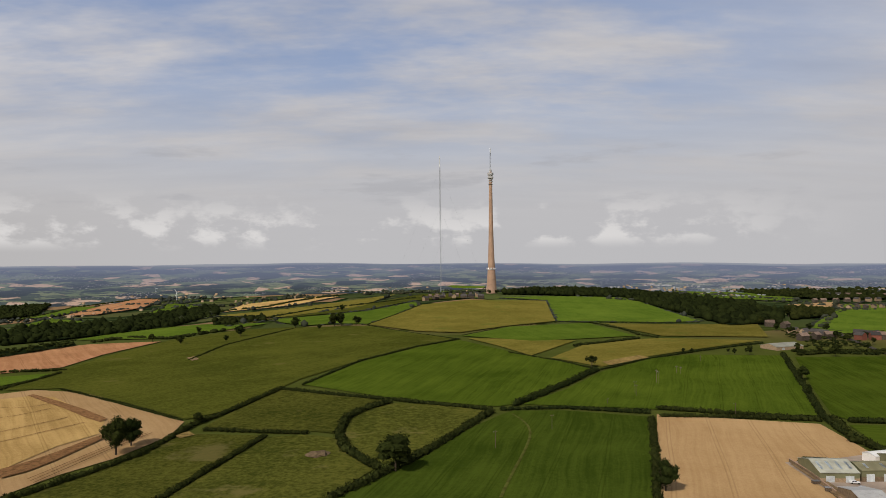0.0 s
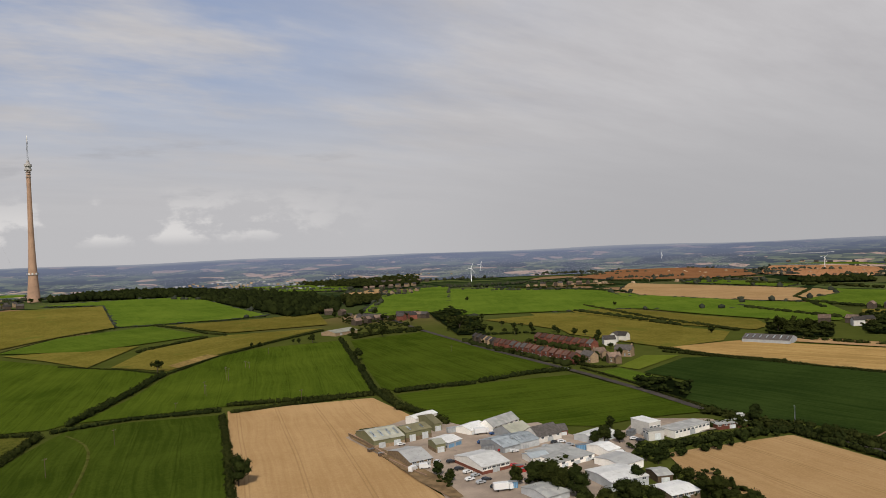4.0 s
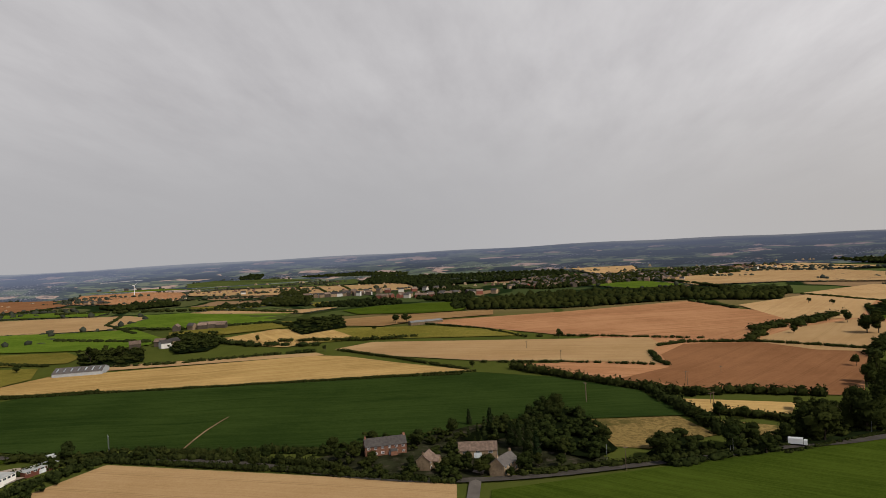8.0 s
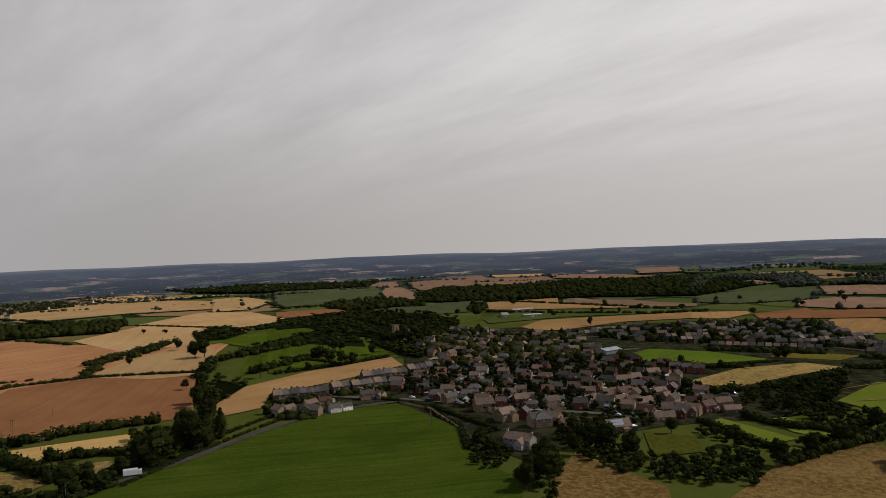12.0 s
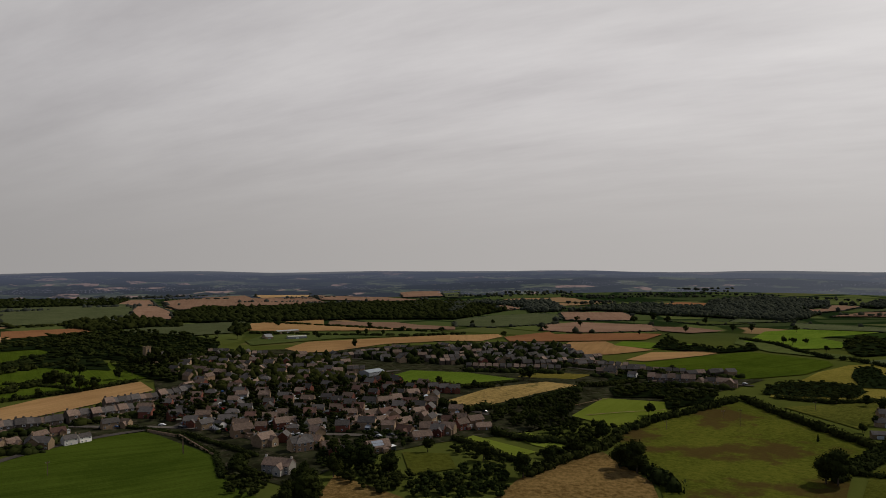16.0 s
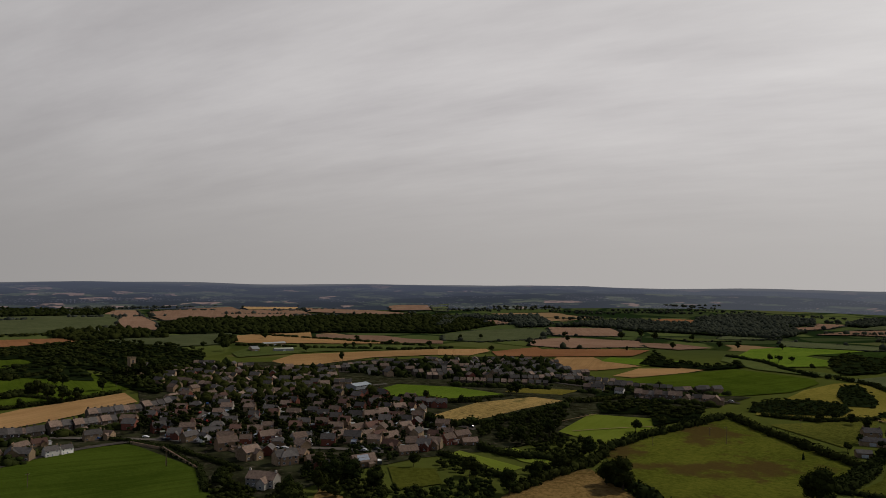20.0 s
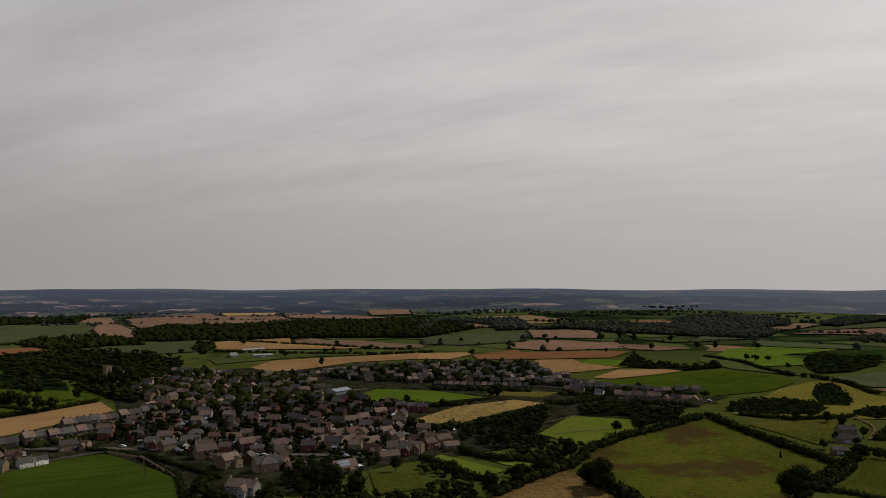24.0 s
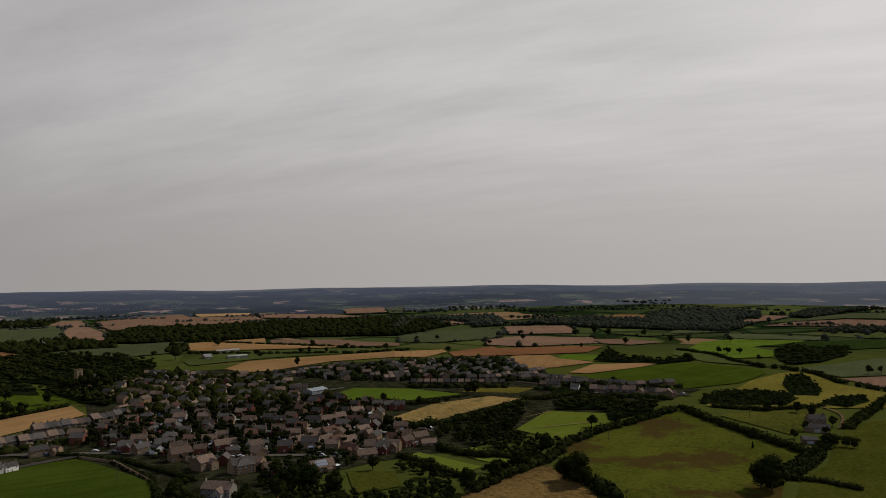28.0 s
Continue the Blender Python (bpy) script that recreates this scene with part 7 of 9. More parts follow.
wood(9, 10, (341.7, -91.4), (363.9, -129.5), (416.0, -154.7), (421.5, -181.0), (389.3, -183.4), (353.0, -145.8), (332.6, -93.8), limit=80, label="tall dark roadside trees")
wood(9, 9, (367.7, -132.7), (400.1, -162.3), (425.7, -204.3), (384.7, -191.6), (366.4, -175.2), (342.2, -138.1), (340.9, -124.2), limit=60, label="tall dark roadside trees")
wood(9, 10, (396.8, 3.4), (436.4, -19.2), (385.8, -35.3), (338.5, -43.5), (323.2, -30.9), (351.3, 3.5), limit=120)
wood(9, 9, (329.5, -54.4), (356.4, -70.4), (333.3, -72.7), (314.7, -61.6), limit=50)
wood(9, 16, (553.5, -267.1), (511.9, -276.9), (466.0, -228.6), (474.0, -219.0), limit=40)
wood(10, 22, (682.9, -364.3), (736.7, -471.2), (765.5, -560.4), (587.1, -449.9), (687.4, -416.8), limit=60)
wood(10, 30, (2123.2, -882.0), (2065.4, -1133.0), (1609.8, -1283.8), (1447.9, -1117.8), (1624.6, -923.4), limit=160)
wood(10, 24, (1246.6, -19.5), (1250.5, -124.3), (1197.5, -247.3), (1142.8, -413.3), (1066.2, -385.3), (1073.8, -244.6), (1079.3, -134.3), (1131.3, -17.3))
wood(9, 12, (174.4, -649.7), (127.5, -669.7), (122.5, -643.1), (161.1, -599.7), limit=40)
wood(9, 9, (152.4, -567.1), (117.2, -591.1), (72.6, -582.5), (71.9, -545.0), (95.8, -501.3), (105.5, -542.3), (137.8, -528.4), limit=150, label="dense dark trees at the village edge")


# ---- single trees ----
tree("round", -169.4, 373.5, 22.5)
tree("round", -169.3, 391.3, 16.9)
tree("round", -23.2, 340.1, 19.5)
tree("round", 93.3, 307.3, 15.0)
tree("round", 130, 638.6, 12.5)
tree("round", -206.2, 1007, 17.8)
tree("round", -153.8, 1018.9, 21.4)
tree("round", -145, 1024.9, 21.4)
tree("round", -122.8, 1013.1, 17.6)
tree("round", -178.9, 1272.3, 13.3)
tree("round", -258.4, 918.4, 16.5)
tree("round", -325.9, 958.9, 12.2)
tree("round", -310.2, 853.7, 12.6)
tree("round", -356.4, 885.7, 11.6)
tree("round", -261.3, 868.3, 9.4)
tree("round", -167, 970.7, 10.2)
tree("round", 244.2, 712.7, 6.5)
tree("round", 296.8, 702.8, 10.6)
tree("round", 285.3, 711, 6.6)
tree("round", 373.8, 692.2, 12.3)
tree("round", 429.5, 734.6, 8.8)
tree("round", -150.8, 443, 7.4)
tree("round", 281.6, 569.8, 12.2)
tree("round", 238.6, 720.8, 5.9)
tree("round", 281.3, 715.1, 6.0)
tree("round", 255, 508.2, 8.9)
tree("round", 371, 715.8, 8.4)
tree("round", 191.4, 219.7, 13.9)
tree("round", 190, 225.8, 12.1)
tree("round", 192.9, 205.5, 12.9)
tree("round", 191.1, 211.7, 11.7)
tree("round", 184.1, 231.2, 9.7)
tree("round", 166.1, 263.1, 7.3)
tree("round", 165.7, 252.5, 6.6)
tree("round", 249.2, 251.7, 8.2)
tree("round", 278.3, 269.6, 6.9)
tree("round", 255.3, 251.7, 9.6)
tree("round", 260.2, 246.7, 7.7)
tree("round", 223.4, 203, 7.9)
tree("round", 248.1, 219.6, 7.7)
tree("round", 249.2, 213.8, 7.7)
tree("round", 239.6, 196.4, 6.2)
tree("round", 238.4, 189.4, 7.1)
tree("round", 230, 174.5, 9.3)
tree("round", 229.1, 168.4, 11.4)
tree("round", 228.8, 154.1, 9.6)
tree("round", 227.3, 160.7, 8.1)
tree("round", 203.4, 191.2, 9.8)
tree("round", 206.9, 179.9, 9.6)
tree("round", 201.6, 183.8, 11.0)
tree("round", 190.8, 188.2, 9.8)
tree("round", 183.5, 192.9, 10.8)
tree("round", 339.1, 226, 9.4)
tree("round", 327.4, 227.3, 7.1)
tree("round", 702, 997.3, 9.5)
tree("round", 758.1, 718.1, 8.1)
tree("round", 395.5, 417.8, 9.0)
tree("round", 490.8, 489.5, 9.6)
tree("round", 519.8, 577.7, 8.1)
tree("round", 391.9, 721.1, 9.9)
tree("round", 608.9, 449.5, 9.2)
tree("round", 466.4, 679.2, 18.5)
tree("round", 467.4, 648.5, 12.5)
tree("round", 475.1, 714.4, 13.4)
tree("round", 712.4, -39.9, 9.9)
tree("round", 567.4, 36.6, 6.0)
tree("cone", 374.9, 16.5, 14.0)
tree("cone", 338.6, -2.2, 17.6)
tree("cone", 348.4, 5.7, 13.7)
tree("round", 394.9, -17.2, 11.2)
tree("cone", 329.6, -5.9, 13.0)
tree("round", 352.1, 51.5, 9.5)
tree("round", 371.3, 36.3, 10.0)
tree("cone", 391, 28.7, 9.7)
tree("round", 307.7, -0.4, 11.1)
tree("round", 326, -61.6, 12.5)
tree("round", 687.9, -251.4, 8.9)
tree("round", 928.6, -358.4, 8.6)
tree("round", 899.1, -373.9, 8.4)
tree("round", 531.8, -235.6, 9.1)
tree("round", 579.3, -270.6, 14.5)
tree("round", 673.2, -308.5, 19.3)
tree("round", 671, -317, 21.9)
tree("round", 830.2, 166.1, 5.9)
tree("round", 750.5, 216, 6.8)
tree("round", 766.9, 283.9, 8.5)
tree("round", 678.8, 184.7, 7.3)
tree("round", 892.9, 151, 14.1)
tree("round", 894.4, 136.9, 14.1)
tree("round", 647.8, 403.5, 19.8)
tree("round", 665.8, 382.8, 16.0)
tree("round", 662.8, 366.8, 13.1)
tree("round", 350.6, 233.4, 8.2)
tree("round", 334.3, 186.5, 8.8)
tree("round", 388.3, -93, 7.1)
tree("round", 332.6, -93.8, 14.9)
tree("round", 346.7, -138.2, 19.9)
tree("round", 353.6, -133.4, 16.8)
tree("column", 367.8, -157.4, 21.3)
tree("column", 367.3, -170.2, 24.0)
tree("column", 365.2, -171.8, 24.0)
tree("round", 362.3, -164, 21.2)
tree("round", 341, -103.7, 12.7)
tree("round", 349.8, -38.7, 9.4)
tree("round", 364.2, 76.5, 6.0)
tree("round", 345.8, 92.6, 8.3)
tree("round", 742.5, -322.1, 12.6)
tree("column", 430.5, -206.6, 16.8)
tree("column", 432.5, -204.3, 18.5)
tree("column", 375.5, -185, 18.5)
tree("round", 340.4, -96.2, 15.2)
tree("round", 326.2, -60.6, 13.1)
tree("round", 400, -18.5, 15.6)
tree("round", 246.4, -259.5, 9.6)
tree("round", 236.2, -253.3, 8.7)
tree("round", 197.1, -235.8, 12.2)
tree("round", 202.9, -252, 12.8)
tree("round", 189.7, -223.4, 13.3)
tree("round", 187.7, -236.1, 16.4)
tree("round", 532.4, -299, 13.8)
tree("round", 733.6, -625, 15.0)
tree("round", 678, -708.7, 13.6)
tree("round", 466, -78.8, 7.5)
tree("round", 284, -527.8, 7.3)
tree("round", 218.8, -301.3, 8.6)
tree("round", 202.4, -290.6, 10.8)
tree("round", 79.8, -345.9, 17.8)
tree("round", 88.9, -350.1, 12.9)
tree("round", -3.8, -367.4, 18.3)
tree("round", 0.8, -367.2, 14.4)
tree("round", 102.1, -476.8, 9.4)
tree("round", 223.1, -576.3, 14.0)
tree("round", 226.4, -571.7, 11.8)
tree("round", 259.3, -271.3, 7.4)
tree("round", 122.5, -664.4, 9.4)
tree("cone", 4.9, -450.5, 4.8)
tree("round", 245.4, -517.2, 8.0)
tree("round", 254.5, -505.7, 6.9)
tree("round", 274.8, -511.1, 9.1)
tree("round", 228.8, -529.3, 6.0)
tree("round", 748.7, -868.3, 9.9)
tree("round", 614.7, -919.5, 11.5)
tree("round", 584.4, -758.2, 8.3)
tree("round", 229.7, -1212.7, 14.9)
tree("round", 340.9, -1103.7, 12.0)
tree("round", -32.6, -558.3, 9.8)
tree("round", -36.3, -480.3, 6.8)
tree("round", 261.3, -279.1, 5.4)
tree("round", 313.4, -353.9, 8.3)
tree("round", 333.3, -464.1, 13.0)
tree("round", 488.9, -702.4, 11.9)
tree("round", 373.7, -474.2, 11.6)
tree("round", 380.5, -435.5, 13.1)
tree("round", 364.6, -335, 6.1)
tree("round", 228.8, -309, 10.3)
tree("round", 188, -337.1, 8.9)
tree("round", 156.3, -412.6, 11.7)
tree("round", 148, -441.1, 12.3)
tree("round", 110.7, -398.8, 13.2)
tree("round", 115.9, -363.2, 11.5)
tree("round", 120.3, -336.7, 12.1)
tree("round", 124.9, -314.7, 13.4)
tree("round", 153.7, -333.5, 11.1)
tree("round", 197.9, -294, 13.9)
tree("round", 182.9, -290.3, 13.5)
tree("round", 204.7, -276.5, 12.3)
tree("round", 205.5, -290.9, 14.0)

# ---- the tower and its hill ----
great_tower(110.2, 1655.6, 21.2)
guyed_mast(-6.0, 1640.0, 18.8, 312.2)
house_row("stone", -45.2, 1450.2, 6, 1489.3, 3)
house_row("stone", 11.8, 1487.7, 87.3, 1487.8, 4)
house_row("terrace", -35.1, 1503.3, 78.1, 1534.9, 8)

# ---- hamlet by the wood ----
house("stone", 444.8, 988, -14, 1.5)
house("stone", 437.9, 844.5, -7, 1)
house("terrace", 421.6, 844.8, -27, 1)
house_row("stone", 403.4, 817.3, 451, 844.2, 3)
house_row("brick", 467.4, 821.1, 514.4, 842.3, 3)
house("stone", 455.3, 964.6, 35, 1)
shed("stone_wall", "fibre_roof", 351.9, 754.3, 20, 35.2, 22.4, 2.8, "long stone farm barn with a pale beige roof", doors=2, name="barn", category="barn")
house_row("stone", 787.1, 1562.5, 988.8, 1633.6, 7)
house_row("terrace", 718, 1323.2, 843.2, 1379.2, 6)
house_row("stone", 489.6, 860.9, 516.9, 820.3, 4)
house_row("stone", 427.1, 897.8, 456.6, 847.7, 4)
house_row("stone", 959.4, 1840.9, 1116.2, 1764.7, 7)
house_row("stone", 1062.4, 1225.2, 1143.9, 1139.4, 6)

# ---- terraces along the road ----
house_row("brick_terrace", 411.6, 538.5, 403.9, 423.2, 14)
house_row("terrace", 424.7, 591.9, 413.8, 541.3, 5)
house_row("brick_terrace", 462.2, 540.8, 461.1, 460.2, 9)
house_row("stone", 417.8, 440.9, 414.5, 420.8, 2)
house("white", 491.5, 473.7, -31, 1)
house("white", 519.5, 482.7, -77, 1)
house("white", 513.2, 486.6, 23, 1)
house("stone", 436, 432.2, -15, 1)
house("stone", 455.4, 421.9, -67, 1.1)
house("stone", 426.2, 406.5, -26, 1)
shed("grey_cladding", "slate_roof", 596.5, 380.4, 107, 39.8, 25.8, 3.2, "long grey farm shed with a dark roof and roof lights", lights=7, doors=0, name="barn", category="barn")
house_row("stone", 926.8, 418, 925.8, 380.8, 3)
house("white", 745.4, 378.3, -43, 1)
house("stone", 747.1, 413.1, -61, 1)
house("white", 1600.7, 618.8, -69, 1)
house_row("stone", 2082.8, 1275.4, 2087.4, 1117.2, 4)
house_row("stone", 1495.5, 947.8, 1480.7, 878.3, 3)

# ---- the works ----
shed("olive_cladding", "fibre_roof", 172.9, 327.8, -4, 16.6, 23.4, 4.4, "large olive green works shed with a lichened grey roof", lights=4, doors=2, base="stone_wall")
shed("olive_cladding", "olive_roof", 189.4, 323.8, 1, 15.3, 14.1, 5.2, "tall olive green shed with a yellowish roof and pale shutters", lights=2, doors=2, base="stone_wall")
shed("olive_cladding", "olive_roof", 207.0, 335.3, -4, 4.3, 21.8, 4.4, "dark green curved-roof store behind the sheds", doors=1)
shed("white_render", "white_roof", 210.6, 348.2, 14, 17.4, 8.1, 4, "pale shed with a white roof at the back of the yard", doors=0)
shed("stone_wall", "white_roof", 168.8, 290.9, -4, 11.5, 23.3, 2.7, "low works unit with a white sheet roof", doors=2, windows=3, rise=0.1)
shed("olive_cladding", "fibre_roof", 186.6, 295.4, -9, 5.0, 9.6, 4.4, "small olive green box-shaped unit with a stone base", doors=1, base="stone_wall")
shed("grey_cladding", "white_roof", 195.6, 301.0, 11, 9.7, 12.6, 2.9, "pale works shop with a blue front", doors=2, door="blue_paint", rise=0.1)
shed("white_render", "white_roof", 188.6, 261.7, -2, 14.4, 22.3, 3.5, "works unit of white render over red brick with a white roof", doors=1, windows=6, rise=0.09, base="red_brick")
shed("white_render", "white_roof", 219.5, 313.0, 14, 13.7, 11.9, 2.6, "long white shed with shutters at the back of the yard", doors=3, rise=0.15)
shed("white_render", "grey_roof", 236.1, 310.5, 13, 21.8, 10.7, 2.9, "long white building with a grey slate roof", doors=0, windows=5, rise=0.3)
shed("grey_cladding", "pale_blue_roof", 212.8, 278.8, 1, 11.6, 18.2, 3, "works unit with pale blue-grey sheet roof", lights=3, doors=2, rise=0.11)
shed("grey_cladding", "pale_blue_roof", 223.3, 277.4, -1, 11.2, 16.8, 3.4, "works unit with pale blue-grey sheet roof", lights=3, doors=2, rise=0.11)
shed("grey_cladding", "fibre_roof", 231.0, 292.4, 6, 14.2, 13.6, 3.5, "grey asbestos-roofed works building", doors=1, rise=0.2)
shed("white_render", "slate_roof", 237.6, 277.0, 0, 14.8, 12.4, 3.5, "white workshop with a dark slate roof", doors=1, windows=3, rise=0.3)
shed("red_brick", "slate_roof", 250.7, 277.7, -20, 4.6, 7.7, 2.9, "small red brick store building", doors=1, rise=0.3)
shed("white_render", "grey_roof", 222.0, 247.5, -1, 21.1, 23.6, 2.7, "long low white works building with a flat brown-grey roof", doors=3, windows=4, flat=True)
shed("white_render", "pale_blue_roof", 212.4, 252.4, -10, 9.6, 8.3, 2.6, "small white unit with a pale roof", doors=1, rise=0.12)
shed("grey_cladding", "white_roof", 257.3, 259.2, 6, 17.6, 13.3, 2.7, "low pale works shed in the yard", doors=2, rise=0.12)
shed("white_render", "white_roof", 242.1, 239.6, 1, 7.9, 13.5, 3.4, "white square works unit with a pale roof", doors=1, rise=0.1)
shed("white_render", "white_roof", 234.7, 223.3, 1, 13.6, 16.0, 3, "broad works unit with a white roof", doors=1, rise=0.06)
shed("grey_cladding", "white_roof", 218.8, 209.7, -11, 17.9, 18.4, 3.4, "broad works unit with a white flat roof", doors=2, windows=4, rise=0.05)
shed("timber", "white_roof", 223.1, 183.9, -11, 13.4, 12.7, 2.9, "timber-clad unit with a white roof between trees", doors=1, windows=5, rise=0.06)
shed("timber", "grey_roof", 234.5, 200.9, -22, 6.6, 10.3, 2.7, "small dark timber unit", doors=1, rise=0.1)
shed("grey_cladding", "grey_roof", 184.9, 215.1, -0, 11.4, 15.4, 2.7, "grey low unit among trees", doors=1, rise=0.08)
shed("white_render", "white_roof", 282.5, 249.5, -6, 7.6, 13.0, 7.2, "tall white flat-roofed block of the works", doors=0, windows=3, flat=True)
shed("white_render", "grey_roof", 299.8, 239.7, -2, 25.7, 10.3, 3.4, "long white flat-roofed offices", doors=1, windows=9, flat=True)
shed("white_render", "grey_roof", 279.0, 241.6, -112, 5.8, 8.2, 4.4, "white flat-roofed annex of the works", doors=1, windows=2, flat=True)
shed("red_brick", "grey_roof", 324.1, 231.3, -18, 18.1, 6.4, 2.4, "low red brick building with a flat roof", doors=1, windows=5, flat=True)
shed("white_render", "white_roof", 339.6, 235.3, -36, 3.2, 5.6, 3, "small white hut beside the hedge", doors=1, rise=0.1)
vehicle("van", "car_white", 166.5, 274.3, -21, "white van parked in the yard")
vehicle("van", "car_white", 160.6, 274.7, 30, "white van parked in the yard")
vehicle("car", "car_white", 177.4, 256.7, -5, "white car parked in front of the brick unit")
vehicle("car", "car_silver", 177.3, 250.9, 5, "silver car parked in front of the brick unit")
vehicle("car", "car_dark", 177.1, 262.9, -4, "dark car parked in the yard")
vehicle("car", "car_red", 208.5, 272.2, -32, "red car parked by the works")
vehicle("lorry", "car_white", 219.5, 303.8, -16, "white box lorry parked at the back of the yard")
vehicle("car", "car_blue", 223.4, 298.5, -17, "blue car parked in the yard")
vehicle("car", "car_dark", 227.1, 298.7, 33, "dark car parked in the yard")
vehicle("car", "car_white", 239.5, 264.8, -32, "white car parked in the yard")
vehicle("car", "car_dark", 236.1, 266.1, 8, "dark car parked in the yard")
vehicle("car", "car_silver", 238.5, 258.1, -28, "silver car parked in the yard")
vehicle("van", "car_white", 245.4, 231.9, -37, "white van parked between units")
vehicle("lorry", "car_white", 175.5, 229.6, -22, "box lorry with a pale body")
vehicle("car", "car_dark", 175.0, 234.4, 13, "dark car parked in the yard")
vehicle("car", "car_red", 198.2, 250.3, -28, "red car parked by the works")
vehicle("car", "car_silver", 200.5, 242.3, -10, "silver car parked by the works")
vehicle("car", "car_blue", 202.4, 240.0, -10, "blue car parked by the works")
vehicle("car", "car_dark", 190.5, 296.1, -13, "dark car in front of the shop")
vehicle("car", "car_white", 269.0, 245.1, -38, "white car parked by the white block")
vehicle("car", "car_white", 376.7, 407.6, -68, "white car on the road")
vehicle("lorry", "car_white", 340.0, -123.7, -112, "white lorry driving on the country road")

# ---- houses at the bend ----
house("long_brick", 341.9, 66.1, -71, 0.9)
house("stone", 318, 43.2, -12, 0.9, 1)
house("stone", 309.7, 8.7, -28, 0.95, 0)
shed("stone_wall", "brown_roof", 334.2, 21.0, -88, 17.7, 7.2, 3.6, "long old stone barn with a stone roof", doors=1, windows=3, rise=0.42, name="barn", category="barn")
street_lamp(316.2, -35.7, -6)
street_lamp(329.3, -92.3, -16)
street_lamp(355.0, 214.0, 31)
street_lamp(359.2, -164.6, -25)
street_lamp(330.2, -91.4, -15)
street_lamp(352.0, 211.8, 31)

# ---- far villages and farms ----
settle(['semi', 'terrace', 'stone'], 24, 10, [(1519.9, 13.6), (1743.4, -39.1), (1783.7, -298.1), (1919.7, -548.9), (1652, -496.1), (1482.6, -247.1), (1392.5, -51.7)])
house_row("semi", 1365, 228.1, 1359.1, 33.9, 10)
house_row("semi", 1505, 372.4, 1511.5, 131.9, 10)
house_row("semi", 1596, -266.3, 1875.8, -550, 9)
house_row("stone", 907.4, 453.3, 917.8, 380.8, 4)
house_row("stone", 762.9, 395.1, 758.1, 373.2, 2)
shed("stone_wall", "grey_roof", 883.3, 112.1, -64, 41.1, 12.3, 3, "low grey farm buildings with sheet roofs", doors=0, name="barn", category="barn")
shed("far_white", "far_white", 2567.0, 1458.4, -28, 172.9, 16.0, 4, "very long white warehouse on the far ridge", doors=0)
shed("far_white", "far_white", 720.4, 2402.8, -24, 65.1, 16.0, 3, "long white warehouse in the far valley", doors=0)
settle(['semi', 'terrace', 'stone'], 24, 10, [(1465.6, 25.3), (1637.8, -26.9), (1661.7, -177.1), (1461.1, -173.9), (1410.1, -71.7)])
house_row("semi", 1548.9, -155, 1451.7, -332.3, 12)
house_row("semi", 1702, -390.3, 1864.6, -677, 10)
shed("stone_wall", "grey_roof", 646.5, -729.7, -125, 9.0, 22.8, 3, "cluster of grey farm sheds", doors=1, name="barn", category="barn")
shed("grey_cladding", "fibre_roof", 613.6, -748.4, -127, 24.5, 9.0, 3, "cluster of grey farm sheds", doors=1, name="barn", category="barn")
shed("stone_wall", "grey_roof", 673.6, -800.3, -116, 32.6, 9.8, 3, "pale-roofed farm sheds by fields", doors=1, name="barn", category="barn")

# ---- the village ----
house_row("terrace", 440.9, -257.4, 425.9, -290.3, 9)
house_row("terrace", 432.6, -299.8, 430, -311.2, 3)
house_row("terrace", 426.9, -313, 419.5, -337.5, 6)
house_row("terrace", 449.4, -340, 437.9, -373.7, 8)
house_row("terrace", 440.2, -377.1, 437.1, -400.5, 4)
house_row("stone", 389.3, -245.7, 382.5, -252.6, 2)
house_row("stone", 399.9, -233.6, 398.4, -243.4, 2)
house("white", 379.6, -264.2, -103, 0.78, 0)
house("white", 378.2, -272.4, -101, 0.70, 0)
house("bungalow", 411, -266.7, -83, 0.8, 0)
house("bungalow", 410.1, -277.7, -109, 0.8, 1)
house("stone", 396.4, -303.3, -112, 0.9, 0)
house("stone", 390.6, -310.2, -168, 0.8, 1)
house("brick", 379.2, -338.7, -112, 0.95, 0)
house("brick", 353.8, -329, -148, 0.95, 1)
house("stone", 340.8, -328.2, -94, 0.9, 0)
house("white", 330.2, -329.9, -195, 0.8, 0)
house("semi", 304.9, -322.2, -117, 1.1, 0)
house("semi", 276.7, -310, -98, 1.1, 1)
house("stone", 253.1, -311.7, -116, 1.1, 0)
house("semi", 296.7, -347.4, -124, 1, 2)
house("bungalow", 256.4, -327.1, -172, 0.9, 0)
house("bungalow", 240, -320.9, -123, 0.85, 0)
house("semi", 276, -352, -107, 1, 3)
house("bungalow", 263.5, -376.6, -105, 0.95, 0)
house("bungalow", 255.4, -380.4, -101, 0.95, 1)
house("bungalow", 248, -383.8, -107, 0.95, 0)
house("bungalow", 240.1, -385.8, -103, 0.95, 1)
house("bungalow", 264.9, -397.8, -106, 0.95, 0)
house("bungalow", 259, -406.3, -107, 0.95, 1)
house("bungalow", 250.8, -410.1, -104, 0.95, 0)
house("semi", 236.4, -411.2, -120, 0.9, 1)
house("bungalow", 228.3, -409.5, -111, 0.9, 0)
house("bungalow", 219.9, -367.3, -179, 0.95, 1)
house("bungalow", 204.7, -359.5, -130, 0.95, 0)
house("brick", 200.6, -372.1, -167, 0.9, 0)
house("stone", 197.2, -378.4, -172, 1, 1)
house("semi", 194.6, -390.9, -114, 0.9, 2)
house("semi", 191.5, -402.5, -120, 0.95, 0)
house("bungalow", 183.1, -396.7, -135, 0.8, 0)
